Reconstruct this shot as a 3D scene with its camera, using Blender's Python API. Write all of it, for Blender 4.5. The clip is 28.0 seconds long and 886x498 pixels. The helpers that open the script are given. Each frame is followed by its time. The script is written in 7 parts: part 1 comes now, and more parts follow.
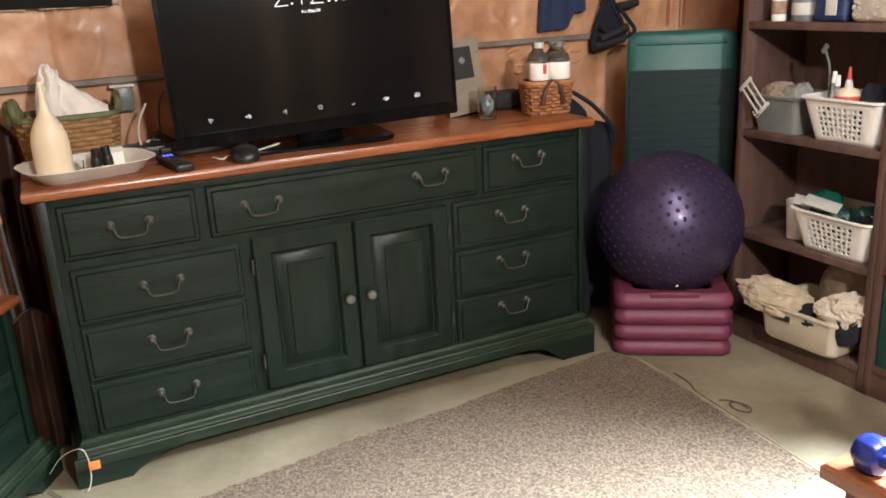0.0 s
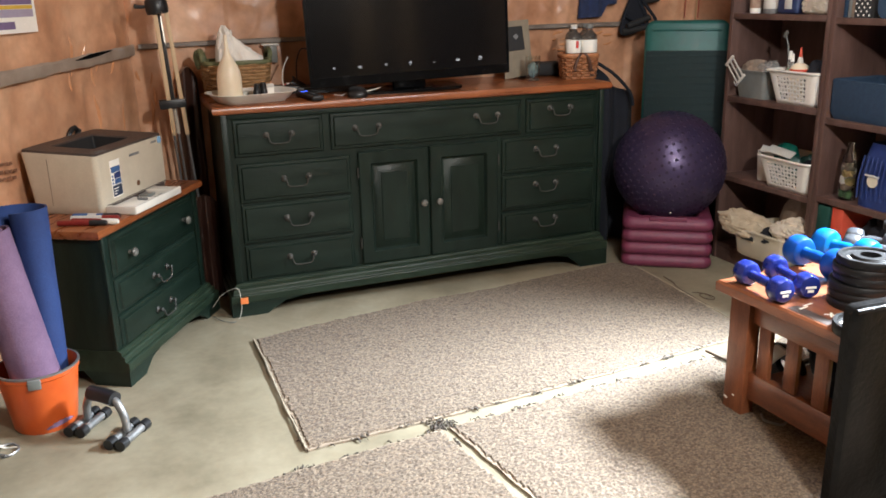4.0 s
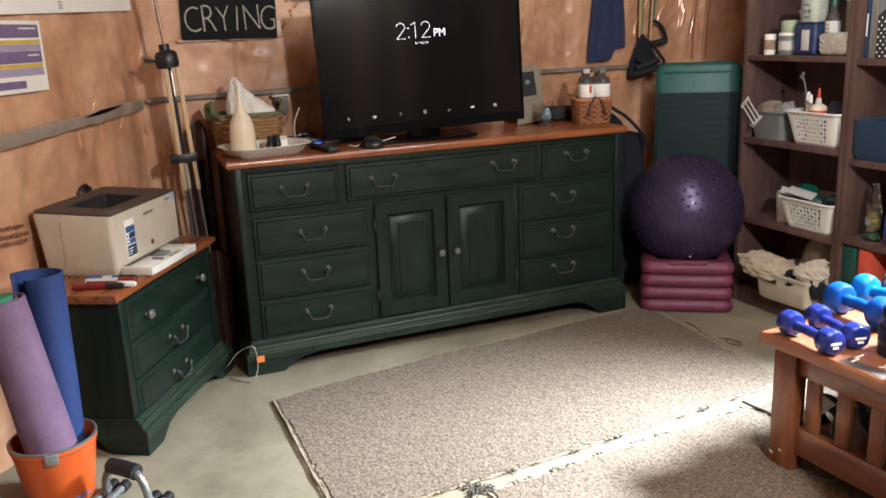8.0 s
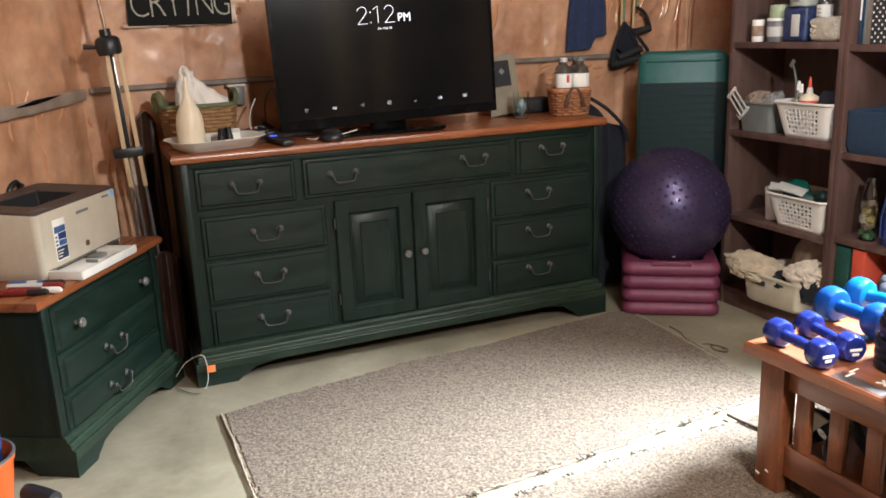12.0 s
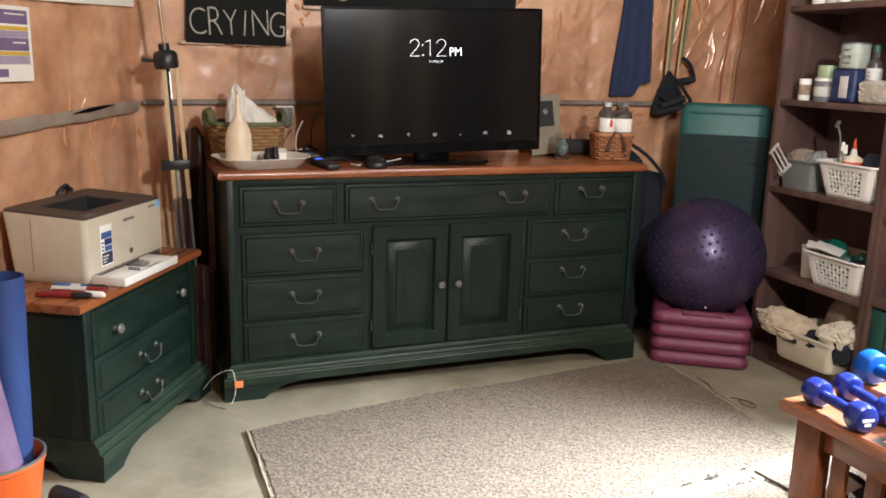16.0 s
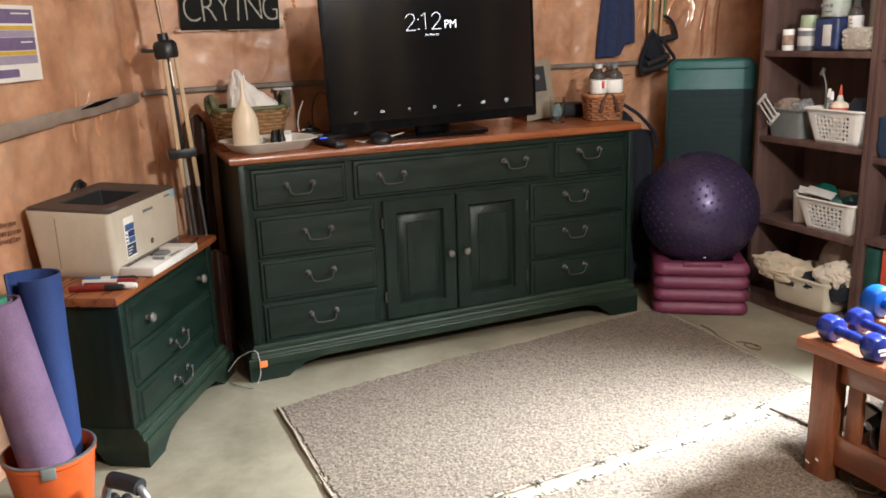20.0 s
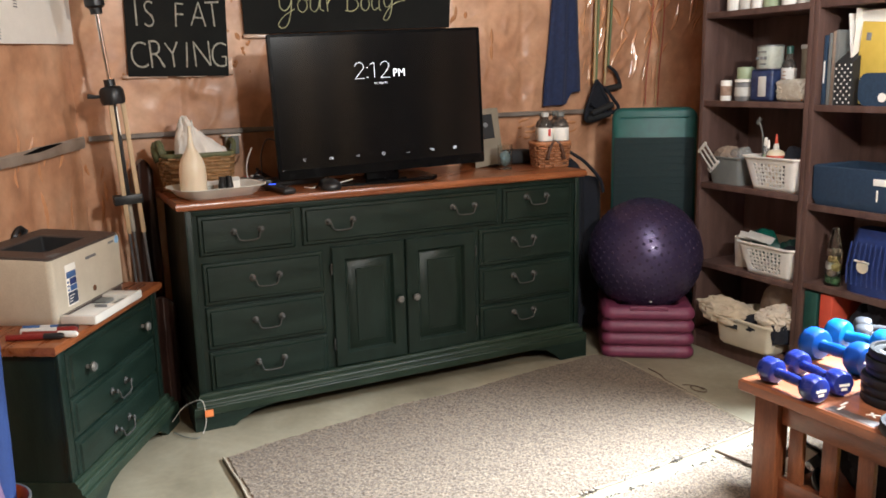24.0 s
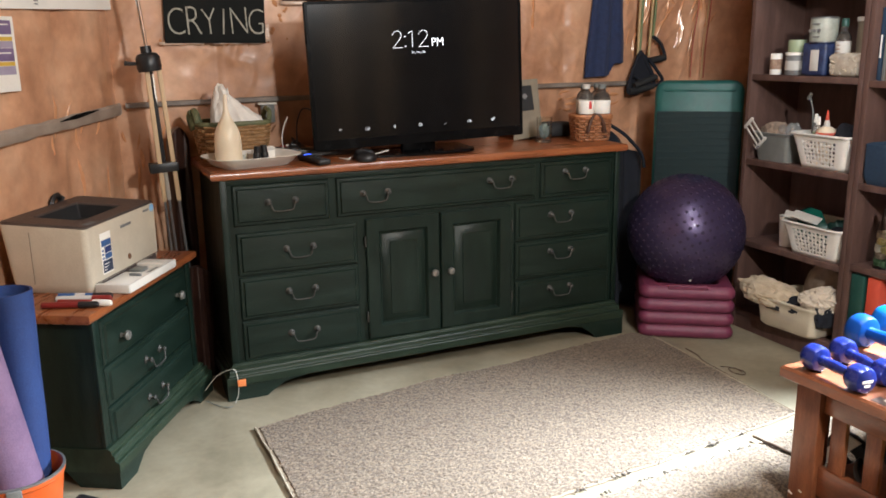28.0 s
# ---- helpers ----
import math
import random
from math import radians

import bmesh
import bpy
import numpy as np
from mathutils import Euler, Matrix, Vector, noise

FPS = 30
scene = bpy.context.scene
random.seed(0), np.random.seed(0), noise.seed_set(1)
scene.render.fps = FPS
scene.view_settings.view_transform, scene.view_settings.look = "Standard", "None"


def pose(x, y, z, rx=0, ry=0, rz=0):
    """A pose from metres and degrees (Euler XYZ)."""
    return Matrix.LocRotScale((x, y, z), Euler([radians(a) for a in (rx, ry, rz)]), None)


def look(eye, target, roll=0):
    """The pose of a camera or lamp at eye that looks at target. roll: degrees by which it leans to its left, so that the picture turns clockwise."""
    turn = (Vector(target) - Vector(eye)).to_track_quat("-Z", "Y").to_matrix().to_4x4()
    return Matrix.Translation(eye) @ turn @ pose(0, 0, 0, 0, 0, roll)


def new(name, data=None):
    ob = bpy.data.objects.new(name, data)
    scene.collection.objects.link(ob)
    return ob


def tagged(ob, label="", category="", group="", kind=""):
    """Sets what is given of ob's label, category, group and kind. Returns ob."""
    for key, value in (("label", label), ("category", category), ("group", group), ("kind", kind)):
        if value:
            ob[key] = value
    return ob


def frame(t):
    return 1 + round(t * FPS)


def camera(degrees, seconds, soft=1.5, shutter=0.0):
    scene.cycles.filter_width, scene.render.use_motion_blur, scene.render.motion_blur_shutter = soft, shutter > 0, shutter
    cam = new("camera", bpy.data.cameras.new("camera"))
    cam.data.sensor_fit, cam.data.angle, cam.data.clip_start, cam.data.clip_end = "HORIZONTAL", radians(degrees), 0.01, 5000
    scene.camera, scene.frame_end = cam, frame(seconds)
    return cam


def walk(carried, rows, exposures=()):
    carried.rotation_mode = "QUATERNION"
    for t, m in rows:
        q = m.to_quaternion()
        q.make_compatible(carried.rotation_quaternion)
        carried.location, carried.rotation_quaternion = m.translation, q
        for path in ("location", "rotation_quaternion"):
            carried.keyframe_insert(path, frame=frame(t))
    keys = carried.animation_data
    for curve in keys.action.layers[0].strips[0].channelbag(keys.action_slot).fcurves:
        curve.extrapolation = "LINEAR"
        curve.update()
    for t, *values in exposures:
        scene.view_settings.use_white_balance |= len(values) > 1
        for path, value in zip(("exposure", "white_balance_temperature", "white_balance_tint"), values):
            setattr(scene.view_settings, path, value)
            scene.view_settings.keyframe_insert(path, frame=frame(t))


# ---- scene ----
cam = camera(55.7, 28.0, soft=1.7)
PATH = [
    (0, (0.085, -2.307, 1.279), (0.89, -0.576, 0.683), -3.0),
    (0.5, (-0.035, -2.425, 1.304), (0.863, -0.751, 0.678), -2.6),
    (1, (-0.048, -2.579, 1.283), (0.896, -0.935, 0.646), -1.2),
    (1.5, (-0.084, -2.779, 1.263), (0.836, -1.15, 0.557), -2.7),
    (2, (-0.251, -2.909, 1.262), (0.722, -1.278, 0.635), -3.8),
    (2.5, (-0.35, -2.991, 1.273), (0.632, -1.347, 0.694), -0.8),
    (3, (-0.351, -3.096, 1.268), (0.518, -1.383, 0.713), 1.0),
    (3.5, (-0.284, -3.255, 1.238), (0.398, -1.462, 0.67), -1.3),
    (5.5, (-0.387, -3.299, 1.237), (0.267, -1.518, 0.605), -1.2),
    (6, (-0.37, -3.323, 1.276), (0.307, -1.53, 0.705), -1.0),
    (6.5, (-0.352, -3.325, 1.244), (0.316, -1.51, 0.735), -1.9),
    (7, (-0.366, -3.279, 1.259), (0.307, -1.47, 0.735), -2.1),
    (7.5, (-0.364, -3.226, 1.26), (0.291, -1.417, 0.714), -2.4),
    (8, (-0.387, -3.142, 1.275), (0.318, -1.34, 0.772), -2.4),
    (8.5, (-0.423, -3.062, 1.266), (0.378, -1.294, 0.783), -2.7),
    (9, (-0.441, -3.0, 1.253), (0.386, -1.252, 0.745), -2.8),
    (9.5, (-0.429, -2.987, 1.27), (0.372, -1.234, 0.735), -1.4),
    (10, (-0.347, -2.951, 1.271), (0.423, -1.182, 0.748), -0.7),
    (10.5, (-0.257, -2.94, 1.24), (0.482, -1.156, 0.721), -1.3),
    (11, (-0.217, -2.928, 1.218), (0.57, -1.182, 0.644), -0.7),
    (11.5, (-0.21, -2.986, 1.238), (0.524, -1.21, 0.685), -0.8),
    (12, (-0.208, -2.974, 1.227), (0.511, -1.179, 0.716), -2.4),
    (12.5, (-0.218, -2.978, 1.228), (0.544, -1.206, 0.697), -1.0),
    (14.5, (-0.242, -2.967, 1.224), (0.504, -1.188, 0.696), 0.3),
    (15, (-0.245, -2.954, 1.225), (0.495, -1.169, 0.708), 0.9),
    (15.5, (-0.283, -2.964, 1.235), (0.447, -1.164, 0.758), 1.3),
    (16, (-0.279, -2.963, 1.232), (0.41, -1.136, 0.796), 1.6),
    (16.5, (-0.26, -2.945, 1.244), (0.385, -1.101, 0.816), 1.6),
    (17, (-0.235, -2.92, 1.231), (0.406, -1.073, 0.811), 1.1),
    (17.5, (-0.225, -2.893, 1.233), (0.431, -1.055, 0.793), 0.8),
    (18, (-0.232, -2.911, 1.239), (0.415, -1.071, 0.796), -0.4),
    (18.5, (-0.29, -2.93, 1.249), (0.364, -1.097, 0.787), -1.4),
    (19, (-0.371, -2.95, 1.246), (0.324, -1.139, 0.757), -3.0),
    (19.5, (-0.461, -2.992, 1.258), (0.267, -1.2, 0.748), -1.4),
    (20, (-0.448, -2.98, 1.246), (0.3, -1.195, 0.742), -1.9),
    (20.5, (-0.457, -2.973, 1.253), (0.329, -1.204, 0.748), -2.5),
    (21, (-0.466, -2.981, 1.271), (0.358, -1.226, 0.78), -2.3),
    (21.5, (-0.469, -2.982, 1.269), (0.379, -1.236, 0.786), -1.5),
    (23.5, (-0.449, -2.994, 1.267), (0.418, -1.241, 0.851), -1.4),
    (24, (-0.436, -2.996, 1.249), (0.425, -1.236, 0.847), -1.4),
    (24.5, (-0.44, -3.006, 1.268), (0.361, -1.222, 0.85), -1.5),
    (25, (-0.454, -2.999, 1.259), (0.248, -1.177, 0.824), -2.6),
    (25.5, (-0.46, -2.996, 1.264), (0.242, -1.17, 0.844), -3.0),
    (26, (-0.454, -3.007, 1.265), (0.246, -1.179, 0.856), -3.7),
    (26.5, (-0.457, -3.007, 1.257), (0.291, -1.196, 0.854), -1.8),
    (27, (-0.454, -2.98, 1.245), (0.33, -1.191, 0.816), -1.2),
    (27.5, (-0.44, -2.972, 1.252), (0.357, -1.198, 0.786), -1.5),
    (28, (-0.412, -2.952, 1.262), (0.363, -1.171, 0.787), -0.8),
]
walk(cam, [(t, look(eye, target, roll)) for t, eye, target, roll in PATH], [
    (0.0, 0.60, 6250, 9), (1.0, 0.46, 6200, 9), (2.0, 0.26, 6200, 9), (4.0, 0.16, 6100, 9), (7.0, 0.09, 6050, 9), (9.0, 0.24, 6050, 9), (12.0, 0.26, 6050, 9),
    (17.0, 0.34, 6100, 9), (21.0, 0.31, 6050, 9), (25.0, 0.22, 6100, 9), (28.0, 0.26, 6050, 9)])

# ---------------------------------------------------------------- light
world = bpy.data.worlds.new("sky")
scene.world = world
world.use_nodes = True
wn = world.node_tree.nodes
sky = wn.new("ShaderNodeTexSky")
sky.sky_type, sky.sun_disc = "NISHITA", False
sky.sun_elevation, sky.sun_rotation = radians(48), radians(95)
world.node_tree.links.new(sky.outputs[0], wn["Background"].inputs[0])
wn["Background"].inputs[1].default_value = 0.12


def lamp(name, kind, m, energy, colour, **more):
    data = bpy.data.lights.new(name, kind)
    data.energy, data.color = energy, colour
    if kind == "AREA":
        data.shape, data.size, data.size_y = "RECTANGLE", more["w"], more["h"]
        data.spread = radians(more["spread"])
    else:
        data.shadow_soft_size = more["r"]
    ob = new(name, data)
    ob.matrix_world = m
    return ob


# daylight in the basement window and a bare bulb under the joists
lamp("window_light", "AREA", look((2.93, -1.74, 1.98), (1.42, -1.50, 0.0)), 136, (0.88, 0.95, 1.0), w=0.66, h=0.34, spread=70)
lamp("bulb_light", "POINT", pose(0.69, -3.20, 1.95), 188, (1.0, 0.955, 0.88), r=0.08)
# added cool fill with no known source, lifts the bookcase side
lamp("bookcase_fill_light", "POINT", pose(1.30, -1.45, 2.12), 42, (0.94, 0.97, 1.0), r=0.22)

# ---------------------------------------------------------------- materials
MATS = {}


def mat(name, colours, rough=0.6, metal=0.0, scale=8.0, detail=6.0, bump=0.0, bump_scale=None, stretch=(1, 1, 1), coat=0.0,
        random_part=0.0, spec=0.5, transmission=0.0, emit=None, strength=0.0, alpha=1.0, rough_var=0.12, fine=0.0, fine_scale=220.0, sheen=0.0, sss=0.0):
    """A surface: noise between two or three colours at one scale, a fine grain at a second, bump and gloss that vary with them."""
    if name in MATS:
        return MATS[name]
    m = bpy.data.materials.new(name)
    m.use_nodes = True
    nt = m.node_tree
    N, L = nt.nodes, nt.links
    b = N["Principled BSDF"]
    tc = N.new("ShaderNodeTexCoord")
    mp = N.new("ShaderNodeMapping")
    mp.inputs["Scale"].default_value = stretch
    L.new(tc.outputs["Object"], mp.inputs["Vector"])
    n1 = N.new("ShaderNodeTexNoise")
    n1.inputs["Scale"].default_value, n1.inputs["Detail"].default_value, n1.inputs["Roughness"].default_value = scale, detail, 0.62
    L.new(mp.outputs[0], n1.inputs["Vector"])
    ramp = N.new("ShaderNodeValToRGB")
    e = ramp.color_ramp.elements
    k = len(colours)
    e[0].position, e[1].position = 0.3, 0.7
    e[0].color, e[1].color = (*colours[0], 1), (*colours[-1], 1)
    for i in range(1, k - 1):
        x = e.new(0.3 + 0.4 * i / (k - 1))
        x.color = (*colours[i], 1)
    L.new(n1.outputs["Fac"], ramp.inputs["Fac"])
    out = ramp.outputs["Color"]
    n2 = N.new("ShaderNodeTexNoise")
    n2.inputs["Scale"].default_value, n2.inputs["Detail"].default_value = fine_scale, 3.0
    L.new(mp.outputs[0], n2.inputs["Vector"])
    if fine:
        hs = N.new("ShaderNodeMapRange")
        hs.inputs["To Min"].default_value, hs.inputs["To Max"].default_value = 1 - fine, 1 + fine
        hs.inputs["From Min"].default_value, hs.inputs["From Max"].default_value = 0.3, 0.7
        L.new(n2.outputs["Fac"], hs.inputs["Value"])
        mx = N.new("ShaderNodeVectorMath")
        mx.operation = "SCALE"
        L.new(out, mx.inputs[0])
        L.new(hs.outputs[0], mx.inputs["Scale"])
        out = mx.outputs[0]
    if random_part:
        oi = N.new("ShaderNodeObjectInfo")
        mr = N.new("ShaderNodeMapRange")
        mr.inputs["To Min"].default_value, mr.inputs["To Max"].default_value = 1 - random_part, 1 + random_part
        L.new(oi.outputs["Random"], mr.inputs["Value"])
        mx = N.new("ShaderNodeVectorMath")
        mx.operation = "SCALE"
        L.new(out, mx.inputs[0])
        L.new(mr.outputs[0], mx.inputs["Scale"])
        out = mx.outputs[0]
    L.new(out, b.inputs["Base Color"])
    rr = N.new("ShaderNodeMapRange")
    rr.inputs["To Min"].default_value, rr.inputs["To Max"].default_value = max(0.02, rough - rough_var), min(1.0, rough + rough_var)
    L.new(n1.outputs["Fac"], rr.inputs["Value"])
    L.new(rr.outputs[0], b.inputs["Roughness"])
    b.inputs["Metallic"].default_value = metal
    b.inputs["Specular IOR Level"].default_value = spec
    b.inputs["Coat Weight"].default_value = coat
    b.inputs["Coat Roughness"].default_value = 0.16
    b.inputs["Transmission Weight"].default_value = transmission
    b.inputs["Sheen Weight"].default_value = sheen
    b.inputs["Alpha"].default_value = alpha
    if sss:
        b.inputs["Subsurface Weight"].default_value = sss
        b.inputs["Subsurface Radius"].default_value = (0.02, 0.012, 0.008)
    if emit:
        b.inputs["Emission Color"].default_value = (*emit, 1)
        b.inputs["Emission Strength"].default_value = strength
    if bump:
        bp = N.new("ShaderNodeBump")
        bp.inputs["Strength"].default_value, bp.inputs["Distance"].default_value = bump, 0.004
        if bump_scale:
            n3 = N.new("ShaderNodeTexNoise")
            n3.inputs["Scale"].default_value, n3.inputs["Detail"].default_value = bump_scale, 4.0
            L.new(mp.outputs[0], n3.inputs["Vector"])
            L.new(n3.outputs["Fac"], bp.inputs["Height"])
        else:
            L.new(n2.outputs["Fac"], bp.inputs["Height"])
        L.new(bp.outputs[0], b.inputs["Normal"])
    MATS[name] = m
    return m


def glass(name, colour, rough=0.02):
    if name not in MATS:
        m = mat(name, [colour, colour], rough=rough, transmission=1.0, rough_var=0.01)
        m.node_tree.nodes["Principled BSDF"].inputs["IOR"].default_value = 1.45
    return MATS[name]


CONCRETE = mat("concrete", [(0.155, 0.133, 0.087), (0.245, 0.213, 0.145), (0.325, 0.289, 0.205)], rough=0.62, scale=2.6, detail=9, bump=0.10, bump_scale=40, fine=0.05, fine_scale=38)
FOIL = mat("insulation_under_plastic", [(0.36, 0.165, 0.085), (0.58, 0.312, 0.178), (0.74, 0.465, 0.295)], rough=0.45, scale=2.7, detail=8, bump=0.25, bump_scale=8, coat=0.09, fine=0.11, fine_scale=15)
for fm in (FOIL,):
    fm.node_tree.nodes["Principled BSDF"].inputs["Coat Roughness"].default_value = 0.2
STRAP = mat("grey_tape", [(0.15, 0.115, 0.09), (0.27, 0.23, 0.195)], rough=0.45, scale=9, bump=0.3, bump_scale=30)
FOLDM = mat("creased_poly", [(0.50, 0.26, 0.15), (0.68, 0.40, 0.25)], rough=0.25, scale=6, coat=1.0, bump=0.15, bump_scale=30)
FOLDM.node_tree.nodes["Principled BSDF"].inputs["Coat Roughness"].default_value = 0.11
FOLDM.node_tree.nodes["Principled BSDF"].inputs["Coat Tint"].default_value = (1.0, 0.86, 0.68, 1)
# dull near-black that paints the shade inside slits and openings
DARKGAP = mat("gap_shade_black", [(0.004, 0.004, 0.004), (0.008, 0.007, 0.007)], rough=0.95, spec=0.03)
JOIST = mat("raw_timber", [(0.28, 0.17, 0.09), (0.42, 0.28, 0.16)], rough=0.75, scale=5, stretch=(1, 8, 8), bump=0.3)
GREEN = mat("dark_green_paint", [(0.0047, 0.0112, 0.0076), (0.0074, 0.0166, 0.0116), (0.0112, 0.0231, 0.0167)], spec=0.34, rough=0.38, scale=5, stretch=(1, 5, 5), bump=0.25, bump_scale=60, fine=0.22, fine_scale=120, rough_var=0.16)
# paler, warmer version of the green for the plinths
GREENL = mat("lighter_green_paint", [(0.0095, 0.0180, 0.0105), (0.0150, 0.0270, 0.0160), (0.0260, 0.0420, 0.0260)], spec=0.34, rough=0.40, scale=5, stretch=(1, 5, 5), bump=0.25, bump_scale=60, fine=0.25, fine_scale=120, rough_var=0.16)
GREENV = mat("dark_green_paint_upright", [(0.0047, 0.0112, 0.0076), (0.0074, 0.0166, 0.0116), (0.0112, 0.0231, 0.0167)], spec=0.34, rough=0.38, scale=5, stretch=(5, 5, 1), bump=0.25, bump_scale=60, fine=0.22, fine_scale=120, rough_var=0.16)


def scuffed(m, colour, scale, cut):
    """Small pale chips where the paint has come off."""
    nt = m.node_tree
    N, L = nt.nodes, nt.links
    b = N["Principled BSDF"]
    old = b.inputs["Base Color"].links[0].from_socket
    tc, ns, mr, mx = N.new("ShaderNodeTexCoord"), N.new("ShaderNodeTexNoise"), N.new("ShaderNodeMapRange"), N.new("ShaderNodeMix")
    ns.inputs["Scale"].default_value, ns.inputs["Detail"].default_value, ns.inputs["Roughness"].default_value = scale, 5.0, 0.7
    mr.inputs["From Min"].default_value, mr.inputs["From Max"].default_value = cut, cut + 0.03
    mx.data_type = "RGBA"
    mx.inputs[7].default_value = (*colour, 1)
    L.new(tc.outputs["Object"], ns.inputs["Vector"])
    L.new(ns.outputs["Fac"], mr.inputs["Value"])
    L.new(mr.outputs[0], mx.inputs[0])
    L.new(old, mx.inputs[6])
    L.new(mx.outputs[2], b.inputs["Base Color"])


scuffed(GREEN, (0.045, 0.055, 0.042), 16, 0.72)
scuffed(GREENL, (0.06, 0.07, 0.052), 16, 0.68)
scuffed(GREENV, (0.045, 0.055, 0.042), 16, 0.72)
OAK = mat("orange_stained_oak", [(0.17, 0.046, 0.015), (0.255, 0.078, 0.025), (0.34, 0.115, 0.040)], rough=0.30, scale=4, detail=8, stretch=(1, 9, 9), bump=0.08, coat=0.25, fine=0.18, fine_scale=60)
PEWTER = mat("pewter", [(0.042, 0.041, 0.037), (0.09, 0.087, 0.079)], rough=0.58, metal=0.5, scale=60)
KNOBM = mat("brushed_nickel", [(0.14, 0.135, 0.122), (0.22, 0.212, 0.19)], rough=0.45, metal=0.4, scale=40)
BLACKP = mat("black_plastic", [(0.010, 0.010, 0.011), (0.018, 0.018, 0.019)], rough=0.38, scale=30, fine=0.1)
BLACKM = mat("matt_black", [(0.011, 0.011, 0.012), (0.022, 0.022, 0.022)], rough=0.75, scale=30, bump=0.15)
SCREEN = mat("tv_screen_glass", [(0.003, 0.003, 0.004), (0.005, 0.005, 0.006)], rough=0.13, scale=4, rough_var=0.02, spec=0.5)
TVBLACK = mat("tv_gloss_black", [(0.0025, 0.0025, 0.0028), (0.004, 0.004, 0.0045)], rough=0.25, scale=20, spec=0.10)
GLOW = mat("lit_screen_marks", [(0.8, 0.8, 0.8), (0.8, 0.8, 0.8)], emit=(0.92, 0.95, 1.0), strength=1.0)
WHITEP = mat("white_plastic", [(0.66, 0.63, 0.57), (0.76, 0.73, 0.67)], rough=0.4, scale=12, fine=0.04)
OFFWHITE = mat("dull_white_card", [(0.52, 0.50, 0.46), (0.62, 0.60, 0.56)], rough=0.7, scale=18)
CREAM = mat("cream_plastic", [(0.74, 0.62, 0.45), (0.82, 0.72, 0.55)], rough=0.42, scale=10, sss=0.1)
CARPET = mat("speckled_carpet", [(0.039, 0.025, 0.0155), (0.132, 0.096, 0.064), (0.242, 0.188, 0.132)], rough=0.95, scale=120, detail=5, bump=0.3, fine=0.5, fine_scale=330, sheen=0.1)
CARPETD = mat("dark_backing_threads", [(0.035, 0.029, 0.024), (0.115, 0.095, 0.075)], rough=0.95, scale=90)
CARPETP = mat("pale_carpet_backing", [(0.28, 0.235, 0.17), (0.42, 0.36, 0.27)], rough=0.9, scale=60, bump=0.4)
CARPETB = mat("carpet_backing", [(0.20, 0.155, 0.11), (0.32, 0.26, 0.19)], rough=0.9, scale=60, bump=0.4)
WALNUT = mat("dark_walnut_laminate", [(0.064, 0.033, 0.026), (0.098, 0.053, 0.042), (0.130, 0.073, 0.058)], rough=0.58, scale=4, stretch=(6, 6, 1), bump=0.1, fine=0.15)
CHERRY = mat("reddish_cherry_wood", [(0.13, 0.04, 0.016), (0.21, 0.068, 0.027), (0.29, 0.10, 0.04)], rough=0.4, scale=4, stretch=(8, 1, 8), bump=0.15, coat=0.55, fine=0.16, fine_scale=70)
CHERRYV = mat("reddish_cherry_wood_upright", [(0.13, 0.04, 0.016), (0.21, 0.068, 0.027), (0.29, 0.10, 0.04)], rough=0.4, scale=4, stretch=(8, 8, 1), bump=0.15, coat=0.2, fine=0.16, fine_scale=70)
PLUM = mat("plum_plastic", [(0.13, 0.024, 0.055), (0.19, 0.038, 0.08)], rough=0.5, scale=25, bump=0.2, fine=0.08)
BALLM = mat("purple_rubber", [(0.0504, 0.036, 0.0864), (0.0672, 0.048, 0.1104)], rough=0.38, spec=0.5, metal=0.55, coat=0.12, scale=12, bump=0.1, fine=0.1)
TEAL = mat("teal_plastic", [(0.011, 0.080, 0.070), (0.019, 0.118, 0.104)], rough=0.45, scale=18, bump=0.2)
DTEAL = mat("dark_grip_mat", [(0.0078, 0.0195, 0.0208), (0.013, 0.0312, 0.0325)], rough=0.8, scale=90, bump=0.5)
PRINTW = mat("warm_grey_plastic", [(0.50, 0.445, 0.345), (0.58, 0.525, 0.415)], rough=0.45, scale=14, fine=0.05)
PRINTD = mat("brown_black_plastic", [(0.055, 0.041, 0.036), (0.080, 0.061, 0.054)], rough=0.5, scale=30, bump=0.2)
ORANGE = mat("orange_plastic", [(0.58, 0.088, 0.015), (0.68, 0.125, 0.022)], rough=0.38, scale=10)
MATP = mat("purple_foam", [(0.1475, 0.0873, 0.1593), (0.2065, 0.1274, 0.2124)], rough=0.85, scale=12, bump=0.2, fine=0.1)
MATB = mat("blue_foam", [(0.013, 0.034, 0.135), (0.021, 0.050, 0.175)], rough=0.8, scale=12, bump=0.2, fine=0.1)
CHROME = mat("chrome", [(0.62, 0.62, 0.62), (0.72, 0.72, 0.72)], rough=0.15, metal=1.0, scale=30, rough_var=0.05)
STEEL = mat("grey_steel", [(0.22, 0.22, 0.22), (0.34, 0.34, 0.34)], rough=0.4, metal=0.7, scale=30)
PINE = mat("pale_pine", [(0.52, 0.36, 0.20), (0.66, 0.48, 0.29)], rough=0.6, scale=6, stretch=(9, 9, 1), bump=0.15)
WICKER = mat("golden_wicker", [(0.20, 0.105, 0.04), (0.36, 0.205, 0.085)], rough=0.6, scale=45, random_part=0.2, fine=0.2)
WICKERR = mat("red_brown_wicker", [(0.26, 0.095, 0.035), (0.42, 0.18, 0.075)], rough=0.55, scale=45, random_part=0.2, fine=0.2)
WICKERG = mat("green_wicker", [(0.075, 0.085, 0.038), (0.15, 0.155, 0.072)], rough=0.6, scale=45)
